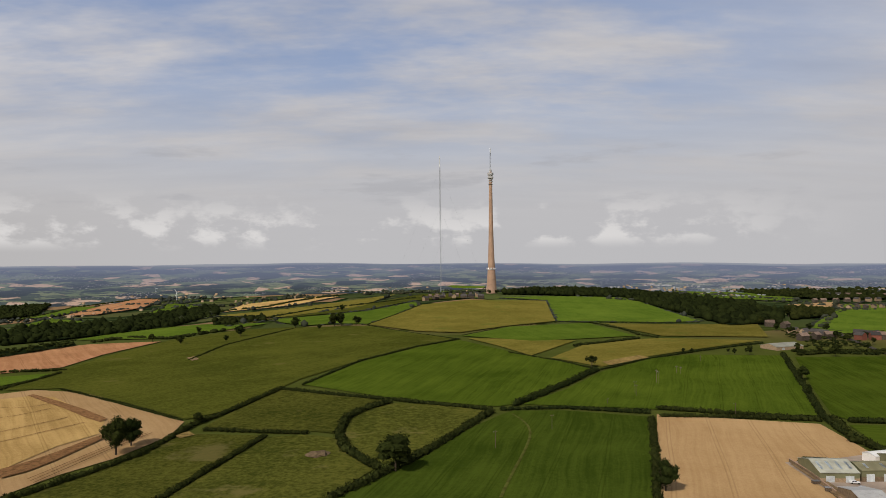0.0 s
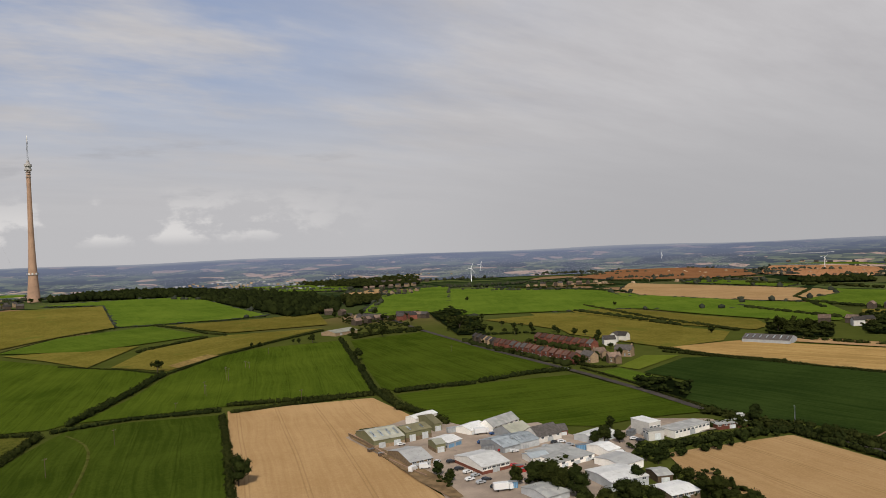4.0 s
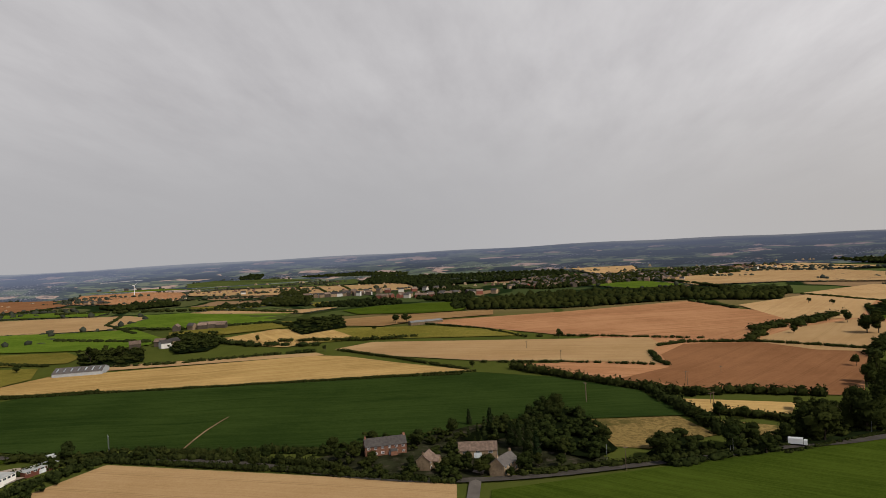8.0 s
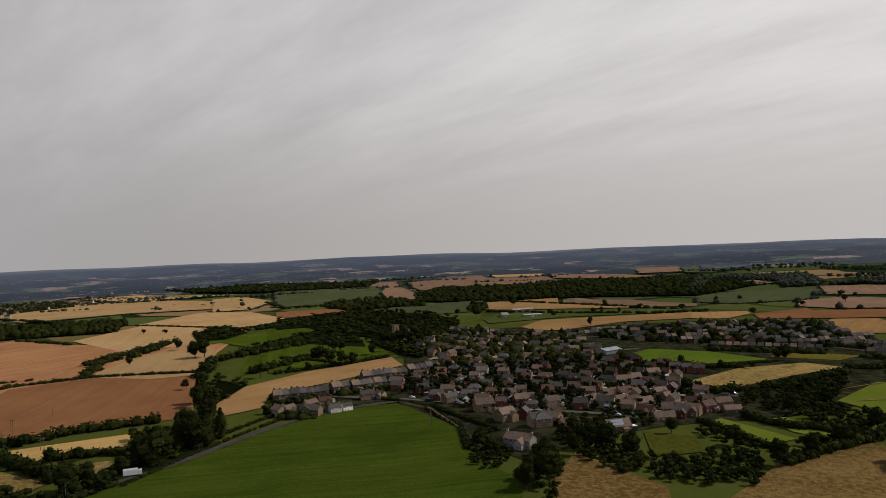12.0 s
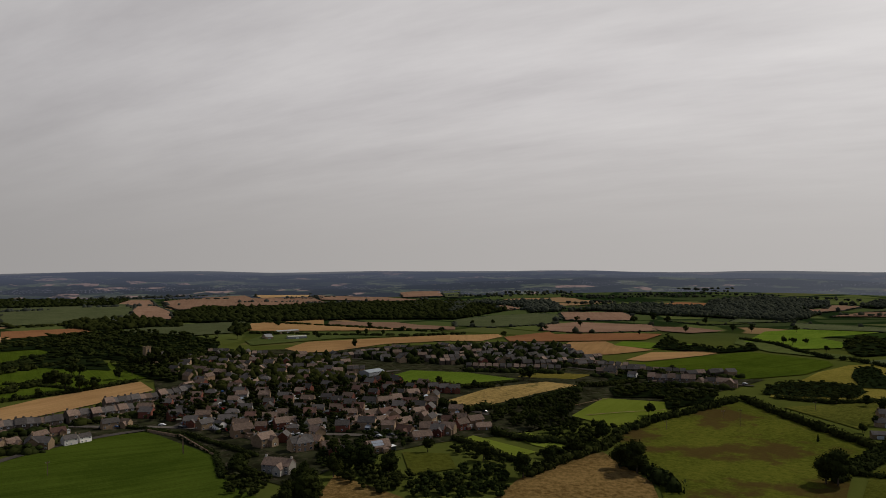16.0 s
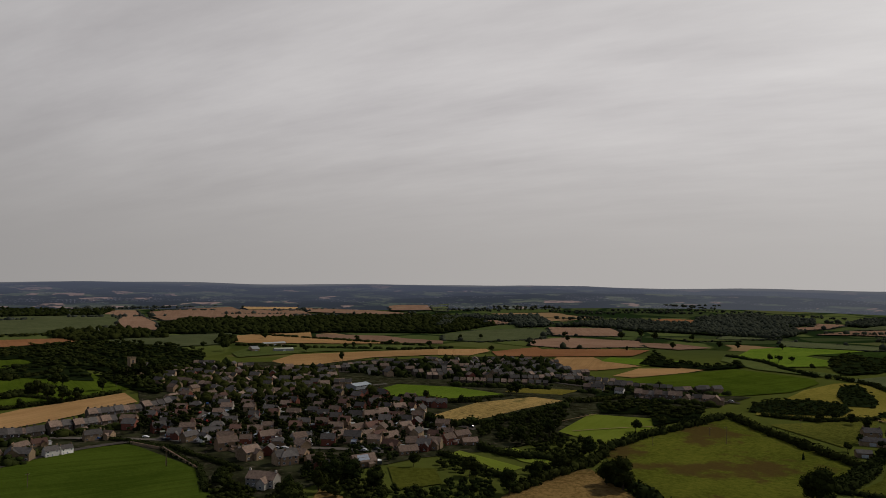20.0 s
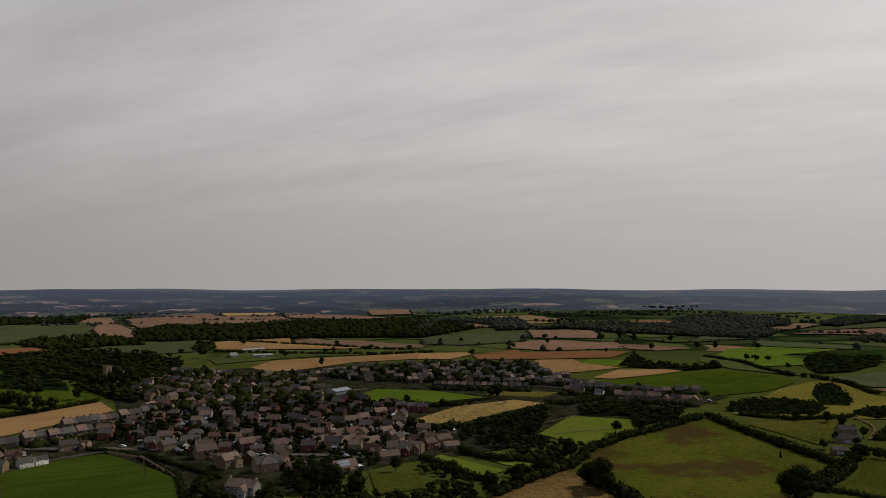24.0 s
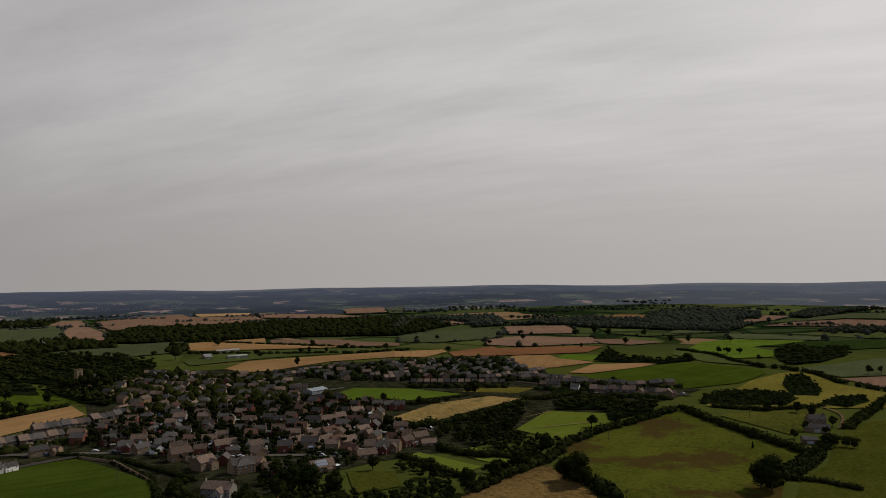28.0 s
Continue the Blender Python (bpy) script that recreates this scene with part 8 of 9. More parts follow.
house("brick", 271.5, -495.7, -146, 0.9, 0)
house("brick", 261.3, -495.4, -147, 0.9, 1)
house("brick", 253.3, -496.8, -148, 0.9, 0)
house("brick", 301.4, -475.8, -128, 0.9, 1)
house("semi", 272.1, -464.8, -125, 1, 1)
house("semi", 272.4, -441.4, -128, 1, 2)
house("semi", 275.1, -431.4, -132, 1, 0)
house("villa", 234.1, -272.4, -169, 1)
house("solar", 212.8, -326.2, -122, 1, 0)
house("semi", 251.2, -311.5, -120, 1.05, 6)
house("brick", 228.6, -309.8, -60, 0.8, 0)
house("stone", 281.3, -313.2, -112, 0.95, 0)
house("semi", 262.3, -337.8, -20, 1, 1)
house("bungalow", 232.2, -385.4, -104, 1, 0)
house("bungalow", 210.8, -379.4, -150, 1, 3)
VILLAGE_FRONT = [(409.8, -329.6), (455.3, -410.2), (460.0, -440.8), (437.6, -453.2), (442.9, -507.6), (437.5, -540.5), (404.3, -544.2), (356.8, -508.1), (313.1, -519.0), (255.5, -472.0), (202.0, -415.0), (193.5, -378.7), (222.9, -370.1), (244.1, -366.0), (241.4, -339.1), (252.9, -333.4), (272.3, -317.8), (297.0, -317.5), (346.3, -325.8), (392.8, -331.1)]
settle(['semi', 'bungalow', 'brick', 'stone', 'semi'], 13.2, 20, VILLAGE_FRONT)
settle(['semi', 'semi', 'bungalow', 'bungalow', 'stone', 'brick', 'terrace'], 15.4, 20, [(386.8, -321.5), (422.9, -357), (434, -402.1), (456.7, -431.9), (536, -476), (588.8, -537.3), (539.7, -567.3), (489.8, -597.1), (432, -606.6), (393.1, -562.9), (362.5, -534.9), (350.6, -484.7), (286.5, -516.4), (263.2, -478.9), (250.1, -438.9), (260.9, -419.2), (278.4, -411.1), (271.9, -376.2), (293.1, -371.9), (310.3, -367.7), (316.6, -343.3), (343.2, -348.7), (370.9, -348.7), (398.8, -354.7)])
settle(['semi', 'terrace', 'terrace', 'terrace', 'stone', 'white'], 17, 25, [(592.9, -544.8), (581.4, -593.2), (491, -598.1), (461.2, -635), (440.3, -692), (418.6, -727.1), (357.9, -789.4), (276.4, -821), (208, -723.9), (178.3, -677), (241, -649.2), (309.6, -631.2), (376.6, -615.1), (422, -622.3), (495.5, -604)])
house_row("terrace", 181.7, -650.5, 109.3, -661.3, 13)
house_row("stone", 105.1, -649.6, 74.3, -680.4, 5)
house_row("terrace", 298.1, -607.8, 213.1, -632.4, 14)
house_row("terrace", 222.6, -677.6, 162.6, -677.6, 9)
house_row("white", 159.2, -663.4, 144.1, -664.2, 2)
house_row("stone", 181.4, -631.4, 161.4, -631.8, 2)
house_row("terrace", 131, -610, 94.7, -616, 7)
house_row("stone", 93.4, -616.4, 64.8, -617, 4)
house("white", 147.9, -627.2, 175, 0.8, 0)
house("white", 117.3, -630.6, 185, 0.7, 0)
house("stone", -32.8, -533.8, -162, 0.95, 0)
shed("stone_wall", "slate_roof", -31.9, -511.2, -176, 14.0, 5.2, 2.6, "long low stone farm building with a slate roof", doors=1, rise=0.4, name="barn", category="barn")
shed("stone_wall", "slate_roof", -25.4, -476.0, -165, 8.0, 5.0, 2.4, "low farm shed of stone", doors=1, rise=0.3, name="barn", category="barn")
shed("grey_cladding", "pale_blue_roof", 359.8, -542.5, -103, 18.3, 13.1, 3.2, "pale-roofed sports pavilion beside the pitch", doors=0, windows=4, rise=0.12, name="pavilion", category="pavilion")
church(596.2, -497.5, -100)

# ---- poles and turbines ----
power_pole(26.5, 379.0, 9.2, 21)
power_pole(61.9, 418.0, 8.8, 17)
power_pole(135.0, 509.8, 8.4, 10)
power_pole(164.6, 555.8, 10.1, 9)
power_pole(180.6, 449.7, 7.7, 3)
power_pole(195.6, 600.1, 6.0, 7)
power_pole(235.8, 665.6, 5.6, 5)
power_pole(109.4, 486.5, 4.0, 12)
power_pole(136.3, 517.9, 9.4, 10)
power_pole(164.6, 561.7, 10.2, 9)
power_pole(194.1, 605.4, 6.0, 7)
power_pole(364.4, 544.6, 6.2, -9)
power_pole(909.3, 1190.5, 9.4, -12)
power_pole(651.9, -7.5, 7.2, -66)
power_pole(579.5, -33.3, 9.2, -68)
power_pole(478.8, -107.6, 9.4, -78)
power_pole(517.1, -139.2, 5.1, -80)
power_pole(437.2, -39.0, 12.0, -70)
power_pole(309.7, -42.7, 10.3, -73)
power_pole(430.1, -110.9, 6.4, -79)
power_pole(304.0, -277.6, 9.9, -107)
power_pole(329.6, -218.1, 7.0, -98)
power_pole(490.9, -109.3, 7.2, -78)
power_pole(440.4, -39.0, 12.0, -70)
power_pole(427.8, -108.6, 6.4, -79)
power_pole(46.7, -470.6, 10.6, -149)
power_pole(58.4, -488.3, 5.5, -148)
power_pole(84.7, -442.6, 5.8, -144)
power_pole(7.2, -544.7, 6.1, -154)
power_pole(306.0, -278.8, 8.7, -107)
wind_turbine(-718.6, 1949.7, 22.8, 35)
wind_turbine(-915.9, 2304.7, 15.5, 37)
wind_turbine(1159.7, 1621.8, 34.3, -21)
wind_turbine(1448.2, 1968.4, 26.8, -21)
wind_turbine(1833.9, 1007.6, 26.2, -46)
wind_turbine(2130.8, 1776.1, 26.0, -35)
wind_turbine(978.9, -754.4, 7.8, -113)

# spoil heap
spoil_heap(-64.7, 368.6)
garden_cars(60)
garden_clutter(110, VILLAGE_FRONT)
wood(9, 13, (1865.6, 406.8), (2302.0, 459.4), (2218.8, 329.9), (1800.2, 175.4), (1466.5, 111.0), (1532.7, 195.6), (1870.2, 292.5), (1798.8, 360.0), limit=110, label="dark wood above the tan fields")
wood(9, 13, (2477.7, 758.0), (2614.4, 577.3), (2464.4, 365.9), (2258.3, 335.7), (2362.9, 488.5), (2446.5, 714.3), limit=110, label="dark line of woodland on the ridge")
wood(9, 13, (2480.9, 981.2), (2747.7, 1029.7), (2699.6, 956.2), (2443.2, 883.0), limit=30, label="dark trees on the ridge")
wood(8, 12, (1390.6, 466.2), (1590.9, 521.7), (1629.0, 482.9), (1387.0, 397.3), (1214.9, 352.9), (1222.2, 401.9), (1248.7, 453.6), (1343.8, 483.2), limit=60, label="dark trees round the far houses")
wood(7, 12, (1191.0, 341.9), (1240.3, 329.5), (1307.6, 263.0), (1299.9, 214.3), (1197.5, 189.1), (1168.1, 235.5), (1164.9, 293.3), limit=60, label="dark trees below the far houses")
wood(7, 12, (1332.0, 190.2), (1456.1, 175.3), (1581.3, 131.1), (1461.1, 85.3), (1088.0, 64.8), (1051.9, 88.9), (1196.5, 109.3), (1253.2, 160.8), limit=70, label="dark trees round the far houses")
wood(7, 12, (1204.6, 519.7), (1293.9, 540.4), (1258.8, 508.8), (1283.5, 466.1), (1216.0, 441.9), (1179.8, 469.2), limit=40, label="dark trees between far fields")
hedge(3, 7, (1832.8, 606.7), (1512.5, 496.2), gaps=0.1)
hedge(3, 7, (1837.3, 566.0), (1566.2, 464.5), gaps=0.1)
hedge(3, 7, (1832.4, 514.3), (1543.8, 409.0), gaps=0.1)
hedge(3, 7, (1834.8, 446.1), (1550.1, 349.9), gaps=0.1)
hedge(3, 7, (2459.3, 1055.9), (2322.9, 807.9), (2229.0, 612.1), gaps=0.1)
hedge(3, 7, (2264.9, 621.9), (1816.6, 474.0), gaps=0.1)
house_row("white", 1425.0, 420.0, 1451.7, 291.5, 9)
house_row("stone", 1413.0, 420.0, 1451.7, 291.5, 10)
house_row("semi", 1344.5, 265.5, 1314.2, 129.4, 9)
house_row("stone", 1311.2, 177.7, 1371.9, 83.5, 6)
wood(4.5, 5, (43.2, -593.5), (42.7, -630.2), (28.7, -659.0), (2.4, -673.2), (-23.2, -663.0), (-26.0, -633.0), (-19.1, -607.0), (18.1, -591.7), limit=160, label="dense dark scrub on the rough slope")
wood(4.5, 6, (-22.0, -754.2), (-37.6, -777.9), (-48.0, -690.9), (-43.5, -657.9), (-22.9, -654.2), (-18.4, -713.7), limit=60, label="dark scrub on the rough slope")
wood(4.5, 6, (-40.6, -616.9), (-55.4, -656.1), (-76.4, -668.2), (-76.7, -639.2), (-58.5, -608.2), limit=50, label="dark scrub on the rough slope")
wood(8, 10, (-15.5, -972.4), (-40.9, -1113.7), (-72.6, -1069.1), (-106.0, -1078.7), (-92.2, -940.8), (-60.9, -864.2), (-30.2, -838.0), (-20.4, -869.8), limit=70, label="dark copse between fields")
wood(8, 11, (193.7, -1454.8), (200.2, -1692.6), (113.9, -1852.2), (-4.5, -1864.9), (-3.9, -1713.3), (44.9, -1621.6), (49.7, -1435.0), (135.7, -1397.6), limit=300, label="dark woodland filling the far valley")
wood(8, 12, (-59.5, -1721.8), (-110.3, -1941.5), (-199.4, -1999.2), (-281.2, -2078.9), (-191.0, -1916.5), (-106.4, -1695.0), limit=120, label="dark woodland on the far slopes")
wood(7, 12, (-94.2, -1375.2), (-117.2, -1449.4), (-266.0, -1477.4), (-250.4, -1392.0), (-107.6, -1334.0), limit=70, label="line of dark trees between far fields")
hedge(4, 5, (97.8, -999.9), (52.4, -935.8), (25.1, -861.8), (-3.1, -818.2), (-26.5, -809.1), (-47.4, -779.7), gaps=0.1)
hedge(4, 5, (-47.8, -786.7), (-62.7, -737.2), (-92.2, -697.8), (-114.9, -690.8), gaps=0.1)
hedge(4, 5, (-50.1, -525.1), (-65.8, -578.7), (-88.8, -650.9), (-106.7, -688.3))
hedge(3.5, 4.5, (-12.5, -390.6), (-19.7, -410.7), (-26.1, -429.6), (-31.1, -450.8))
tree("round", 38.0, -1146.2, 11.0)
tree("round", 45.5, -951.8, 10.0)
tree("round", 35.2, -936.3, 11.0)
tree("round", 21.4, -936.6, 10.0)
tree("round", 0.5, -868.4, 8.0)
tree("round", -93.7, -785.6, 10.0)
tree("round", -105.1, -791.4, 9.0)
tree("round", 96.2, -1134.0, 12.0)
tree("round", 121.4, -1128.6, 12.0)
tree("round", -33.7, -470.1, 8.5)
tree("round", -38.2, -468.8, 8.0)
tree("round", -44.0, -470.9, 6.0)
tree("round", -47.8, -469.4, 5.5)
tree("round", -18.7, -486.1, 5.0)
tree("round", -59.0, -613.2, 6.0)
join_far_houses()
far_hedges()
far_copses()
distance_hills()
distant_roofs()

# yard clutter
yard_box("blue_paint", 179.7, 230.5, -18, 6, 2.4, 2.5, "shipping_container", "pale blue shipping container in the yard", "container")
yard_box("car_red", 198.5, 247.5, -24, 3.5, 1.8, 1.4, "skip", "red skip full of scrap", "skip")
yard_box("car_red", 197.2, 243.0, 1, 3.5, 1.8, 1.4, "skip", "red skip full of scrap", "skip")
yard_box("grey_steel", 204.2, 277.9, -16, 6, 2.4, 2.5, "shipping_container", "grey shipping container in the yard", "container")
yard_box("shutter", 210.7, 317.4, -14, 6, 2.4, 2.5, "shipping_container", "pale shipping container behind the units", "container")
yard_box("grey_steel", 200.8, 308.7, 27, 4, 2, 1.5, "skip", "grey skip beside the sheds", "skip")
yard_box("timber", 160.9, 314.9, 3, 3, 2, 1.2, "pallet_stack", "stack of wooden pallets", "pallets")
yard_box("timber", 161.3, 305.0, -18, 3, 2, 1.4, "pallet_stack", "stack of wooden pallets", "pallets")
yard_box("shutter", 229.1, 244.8, -18, 6, 2.4, 2.5, "shipping_container", "white storage container in the yard", "container")
yard_box("car_red", 222.6, 218.6, -26, 3.5, 1.8, 1.4, "skip", "red skip beside a unit", "skip")
yard_box("blue_paint", 238.8, 249.8, -24, 6, 2.4, 2.5, "shipping_container", "blue storage container in the yard", "container")
yard_box("grey_steel", 274.5, 251.9, 13, 6, 2.4, 2.5, "shipping_container", "grey storage container by the block", "container")
yard_box("timber", 193.2, 251.9, -7, 3, 2, 1.2, "pallet_stack", "stack of wooden pallets", "pallets")
yard_box("grey_steel", 198.4, 235.4, -20, 3.5, 1.8, 1.4, "skip", "grey skip near the trees", "skip")
low_wall(1.6, [(165.2, 348.2), (164.6, 330.3), (163, 315), (161.7, 300.5)], "stone_wall", "pale stone wall round the works yard")
low_wall(1.2, [(160, 295), (159.9, 275.7), (160.5, 263.5)], "stone_wall", "pale stone wall round the works yard")
low_wall(1.2, [(365.2, -305.7), (336.9, -304.4), (285.7, -281.2)], "stone_wall", "dry stone wall along the back lane")
low_wall(1.2, [(319.2, -326.8), (287.5, -315.7), (272.7, -308)], "stone_wall", "dry stone wall behind the houses")
vehicle("car", "car_white", 177.1, 313.8, -9, "white car parked in the works yard")
vehicle("car", "car_silver", 176.6, 305.7, -10, "silver car parked in the works yard")
vehicle("car", "car_dark", 180.2, 273.9, -3, "dark car parked in the works yard")
vehicle("car", "car_white", 175.3, 277.7, 28, "white car parked in the works yard")
vehicle("car", "car_blue", 209.0, 289.7, -26, "blue car parked in the works yard")
vehicle("car", "car_dark", 213.6, 274.3, -28, "dark car parked in the works yard")
vehicle("car", "car_white", 212.1, 267.4, -28, "white car parked in the works yard")
vehicle("car", "car_silver", 228.6, 263.5, -11, "silver car parked in the works yard")
vehicle("car", "car_dark", 233.7, 247.6, -13, "dark car parked in the works yard")
vehicle("car", "car_white", 229.5, 235.8, -24, "white car parked in the works yard")
vehicle("car", "car_silver", 238.4, 228.3, -26, "silver car parked in the works yard")
vehicle("car", "car_dark", 269.1, 241.5, -18, "dark car parked in the works yard")
vehicle("car", "car_dark", 177.8, 243.7, -6, "dark car parked in the works yard")
vehicle("car", "car_silver", 173.8, 242.2, -6, "silver car parked in the works yard")
vehicle("car", "car_white", 172.5, 248.2, -5, "white car parked in the works yard")
tree("round", 469.6, 626.1, 9.5)
tree("round", 477.8, 593.2, 9.2)
tree("round", 498.6, 590.1, 8.0)
tree("round", 426.7, 426.3, 7.4)
tree("round", 402.8, 415.5, 8.1)
tree("round", 491.3, 446.2, 5.8)
tree("round", 477.4, 611.6, 6.7)
tree("round", 472.4, 453.3, 6.8)
hedge(2, 2.2, (400.3, 419.5), (398.8, 398.9), (412.5, 390.5))
hedge(2.5, 3, (453.7, 619.9), (495.5, 595.9), (498.8, 529.2))
tree("round", 438.8, 1004.3, 13.2)
tree("round", 426.9, 927.7, 10.6)
tree("round", 422.6, 881, 11.8)
tree("round", 451.3, 832.7, 11.5)
tree("round", 449.1, 805.5, 9.6)
tree("round", 468.1, 927.5, 10.8)
tree("round", 478.7, 906.5, 12.4)
tree("round", 355, 728.7, 9.8)
tree("round", 548.9, 1152.8, 17.6)
tree("round", 399.1, 781.6, 7.6)
tree("round", 462, 779.6, 9.4)
tree("round", 483.3, 831.8, 10.0)
tree("round", -40.2, 1475.9, 10.2)
tree("round", 98.2, 1567.9, 13.5)
tree("round", 116.5, 1566.6, 13.5)
tree("round", -73.3, 1712.4, 10.3)
wood(7, 10, (430.6, 927.7), (449.5, 893.6), (490.7, 879.9), (544.5, 891.4), (521.5, 854.0), (436.7, 805.8), (399.9, 833.8), limit=60, label="garden trees round the hamlet")
hedge(3, 4, (349.4, 728.9), (384.1, 719.4), (442.8, 725.5))
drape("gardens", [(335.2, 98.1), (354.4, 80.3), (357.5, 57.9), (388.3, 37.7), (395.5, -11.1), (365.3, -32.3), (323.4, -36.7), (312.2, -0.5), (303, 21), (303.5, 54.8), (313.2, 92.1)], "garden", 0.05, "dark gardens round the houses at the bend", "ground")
wood(5, 7, (362.7, 58.7), (374.0, 42.5), (368.3, 27.3), (352.7, 34.7), (351.6, 45.8), (342.7, 53.0), limit=35, label="garden trees and shrubs round the houses")
wood(3.6, 8, (334.3, 0.4), (339.9, -8.8), (319.4, -10.5), (315.1, -3.0), limit=14, label="garden shrubs by the road")
wood(4, 7, (318.3, 72.7), (313.6, 47.7), (304.4, 45.2), (308.9, 70.7), limit=24, label="garden shrubs in front of the brick house")
wood(6, 8, (324.2, 38.8), (325.5, 32.5), (306.5, 29.7), (304.0, 37.4), limit=14, label="garden trees beside the stone house")
wood(6, 8, (208.2, -245.9), (205.9, -263.3), (195.2, -254.9), (185.6, -238.5), (175.2, -221.5), (180.4, -210.6), limit=60, label="dense dark trees beside the gardens")
wood(6, 8, (196.3, -281.6), (188.2, -298.3), (167.8, -297.7), (146.4, -294.5), (137.4, -275.8), (149.0, -271.4), (175.4, -277.6), limit=100, label="belt of dark trees behind the houses")
wood(6, 8, (257.6, -259.6), (235.6, -261.1), (225.7, -265.0), (218.6, -252.8), (235.9, -242.6), limit=40, label="garden trees round the farmhouse")

# bare earth and straw swaths
drape("turned_straw", [(-316.2, 549.2), (-313.4, 553.2), (-272.7, 517.0), (-242.5, 488.6), (-213.4, 458.7), (-212.5, 447.8), (-230.0, 463.5), (-261.8, 496.4), (-285.8, 518.9)], "straw_earth", 0.95, "dark brown band of turned straw beside the barley", "track")
drape("turned_straw", [(-213.6, 348.2), (-207.5, 361.3), (-202.8, 378.7), (-199.4, 401.6), (-196.5, 414.1), (-191.4, 406.1), (-192.7, 388.1), (-194.7, 363.5), (-198.0, 344.6), (-204.6, 333.6)], "straw_earth", 0.95, "dark brown band of turned straw beside the barley", "track")
for line in ([(-309.6, 504.9), (-289.5, 490.9), (-285.0, 503.2), (-277.1, 517.6)], [(-287.1, 468.1), (-277.4, 470.2), (-273.9, 483.5), (-269.1, 495.4)], [(-262.3, 427.6), (-254.2, 442.6), (-246.6, 454.0), (-241.5, 464.6)], [(-247.0, 402.7), (-239.8, 417.5), (-232.0, 433.3), (-222.7, 448.7)]):
    ribbon("track", 0.8, line, "straw_earth", "thin flattened line through the ripe barley", "track", 0.9)
for off in (3.0, 6.0, 9.0):
    ribbon("track", 0.7, [(-194.0 + off, 335.0 - off), (-188.5 + off, 362.0), (-185.0 + off, 390.0), (-176.0 + off * 0.8, 418.0)], "straw_earth", "swath of turned straw on the headland", "track", 0.9)
drape("bare_patch", [(-260.8, 733.4), (-255.9, 744), (-244.6, 722.7), (-247.7, 712.2)], "track_dirt", 0.8, "bare reddish earth at a hedge end", "ground")
drape("bare_patch", [(-155, 412.6), (-148, 420.1), (-141.9, 411.8), (-147.9, 404.6)], "rough", 0.8, "bare trodden earth in the meadow", "ground")
drape("bare_patch", [(144.5, 663.5), (189, 703.7), (195.6, 688.6), (147.7, 643.9)], "rough", 0.8, "rough brown ground with scrub", "ground")
wood(6, 6.5, (195.9, 236.2), (214.2, 245.1), (224.8, 239.2), (210.1, 217.9), (185.4, 207.2), (180.9, 218.7), limit=60, label="dense dark trees between the works units")
wood(5.2, 7, (233.0, 188.2), (256.8, 194.2), (251.5, 175.8), (235.1, 153.7), (214.1, 161.6), (215.4, 173.0), limit=70, label="dense dark trees at the end of the works")
wood(3.6, 5, (160.8, 258.8), (168.3, 262.6), (166.7, 251.2), (158.9, 244.5), limit=6, label="dark trees beside the yard")
wood(4.6, 6, (251.0, 239.7), (263.8, 238.6), (276.7, 227.7), (303.4, 223.1), (341.4, 209.7), (334.8, 202.4), (288.1, 208.8), (257.7, 212.5), (242.6, 226.9), limit=90, label="belt of dark trees behind the works")
wood(11, 12, (790.1, -509.5), (879.4, -593.2), (879.8, -681.5), (764.3, -706.7), (661.9, -661.3), (563.4, -552.9), (545.9, -496.9), (598.5, -531.4), (597.6, -503.7), (607.2, -488.9), (651.3, -498.3), (670.2, -486.3), limit=230, label="dark wood round the church")
wood(10, 9, (618.3, -473.2), (601.1, -484.0), (554.1, -492.0), (508.5, -470.7), (490.8, -436.1), (519.4, -438.1), (549.3, -446.7), limit=40, label="dark trees below the church")
tree("round", 586.6, -409.5, 14.9)
tree("round", 585.7, -417, 12.5)
tree("round", 574.6, -378.4, 12.0)
tree("round", 573, -385.7, 13.2)
tree("round", 573.5, -360.9, 7.1)
tree("round", 537.3, -370.4, 14.8)
tree("round", 522, -371.9, 15.6)
tree("round", 521.1, -383.6, 12.4)
tree("round", 542.8, -424, 13.2)
tree("round", 547.4, -441, 12.2)
tree("round", 532.1, -343.8, 7.7)
tree("round", 533.5, -327.4, 6.5)
tree("round", 578.5, -477.3, 14.3)
tree("round", 585.8, -476.8, 11.8)
tree("round", 577, -490.4, 13.1)
tree("round", 602.5, -483.1, 13.4)
tree("round", 560.9, -487.9, 11.6)
hedge(3, 4, (538.4, -313.8), (532.1, -343.8), (524.8, -381.3), (524.0, -429.0))
hedge(3, 4, (704.0, -409.7), (712.3, -459.5), (713.8, -511.1))
hedge(3, 4, (602.2, -359.9), (551.7, -375.4), (520.2, -373.1))
wood(6.5, 6.5, (199.3, -269.6), (207.8, -290.1), (199.0, -299.1), (184.9, -297.5), (172.9, -289.1), (161.3, -264.1), (180.1, -266.4), (193.5, -272.6), limit=100, label="dense dark trees beside the gardens")
wood(6, 6.5, (166.7, -282.7), (154.1, -297.0), (158.1, -317.8), (140.7, -324.7), (130.4, -317.4), (123.1, -284.3), (138.1, -271.4), (156.3, -265.1), limit=130, label="dense dark trees beside the gardens")
wood(6.5, 8, (220.5, -424.6), (196.8, -444.3), (181.6, -500.9), (169.0, -528.0), (155.3, -500.7), (147.8, -450.0), (139.6, -436.1), (109.5, -428.5), (122.6, -383.0), (153.9, -405.1), (177.6, -409.5), (195.1, -431.4), limit=170, label="dense dark trees along the stream")
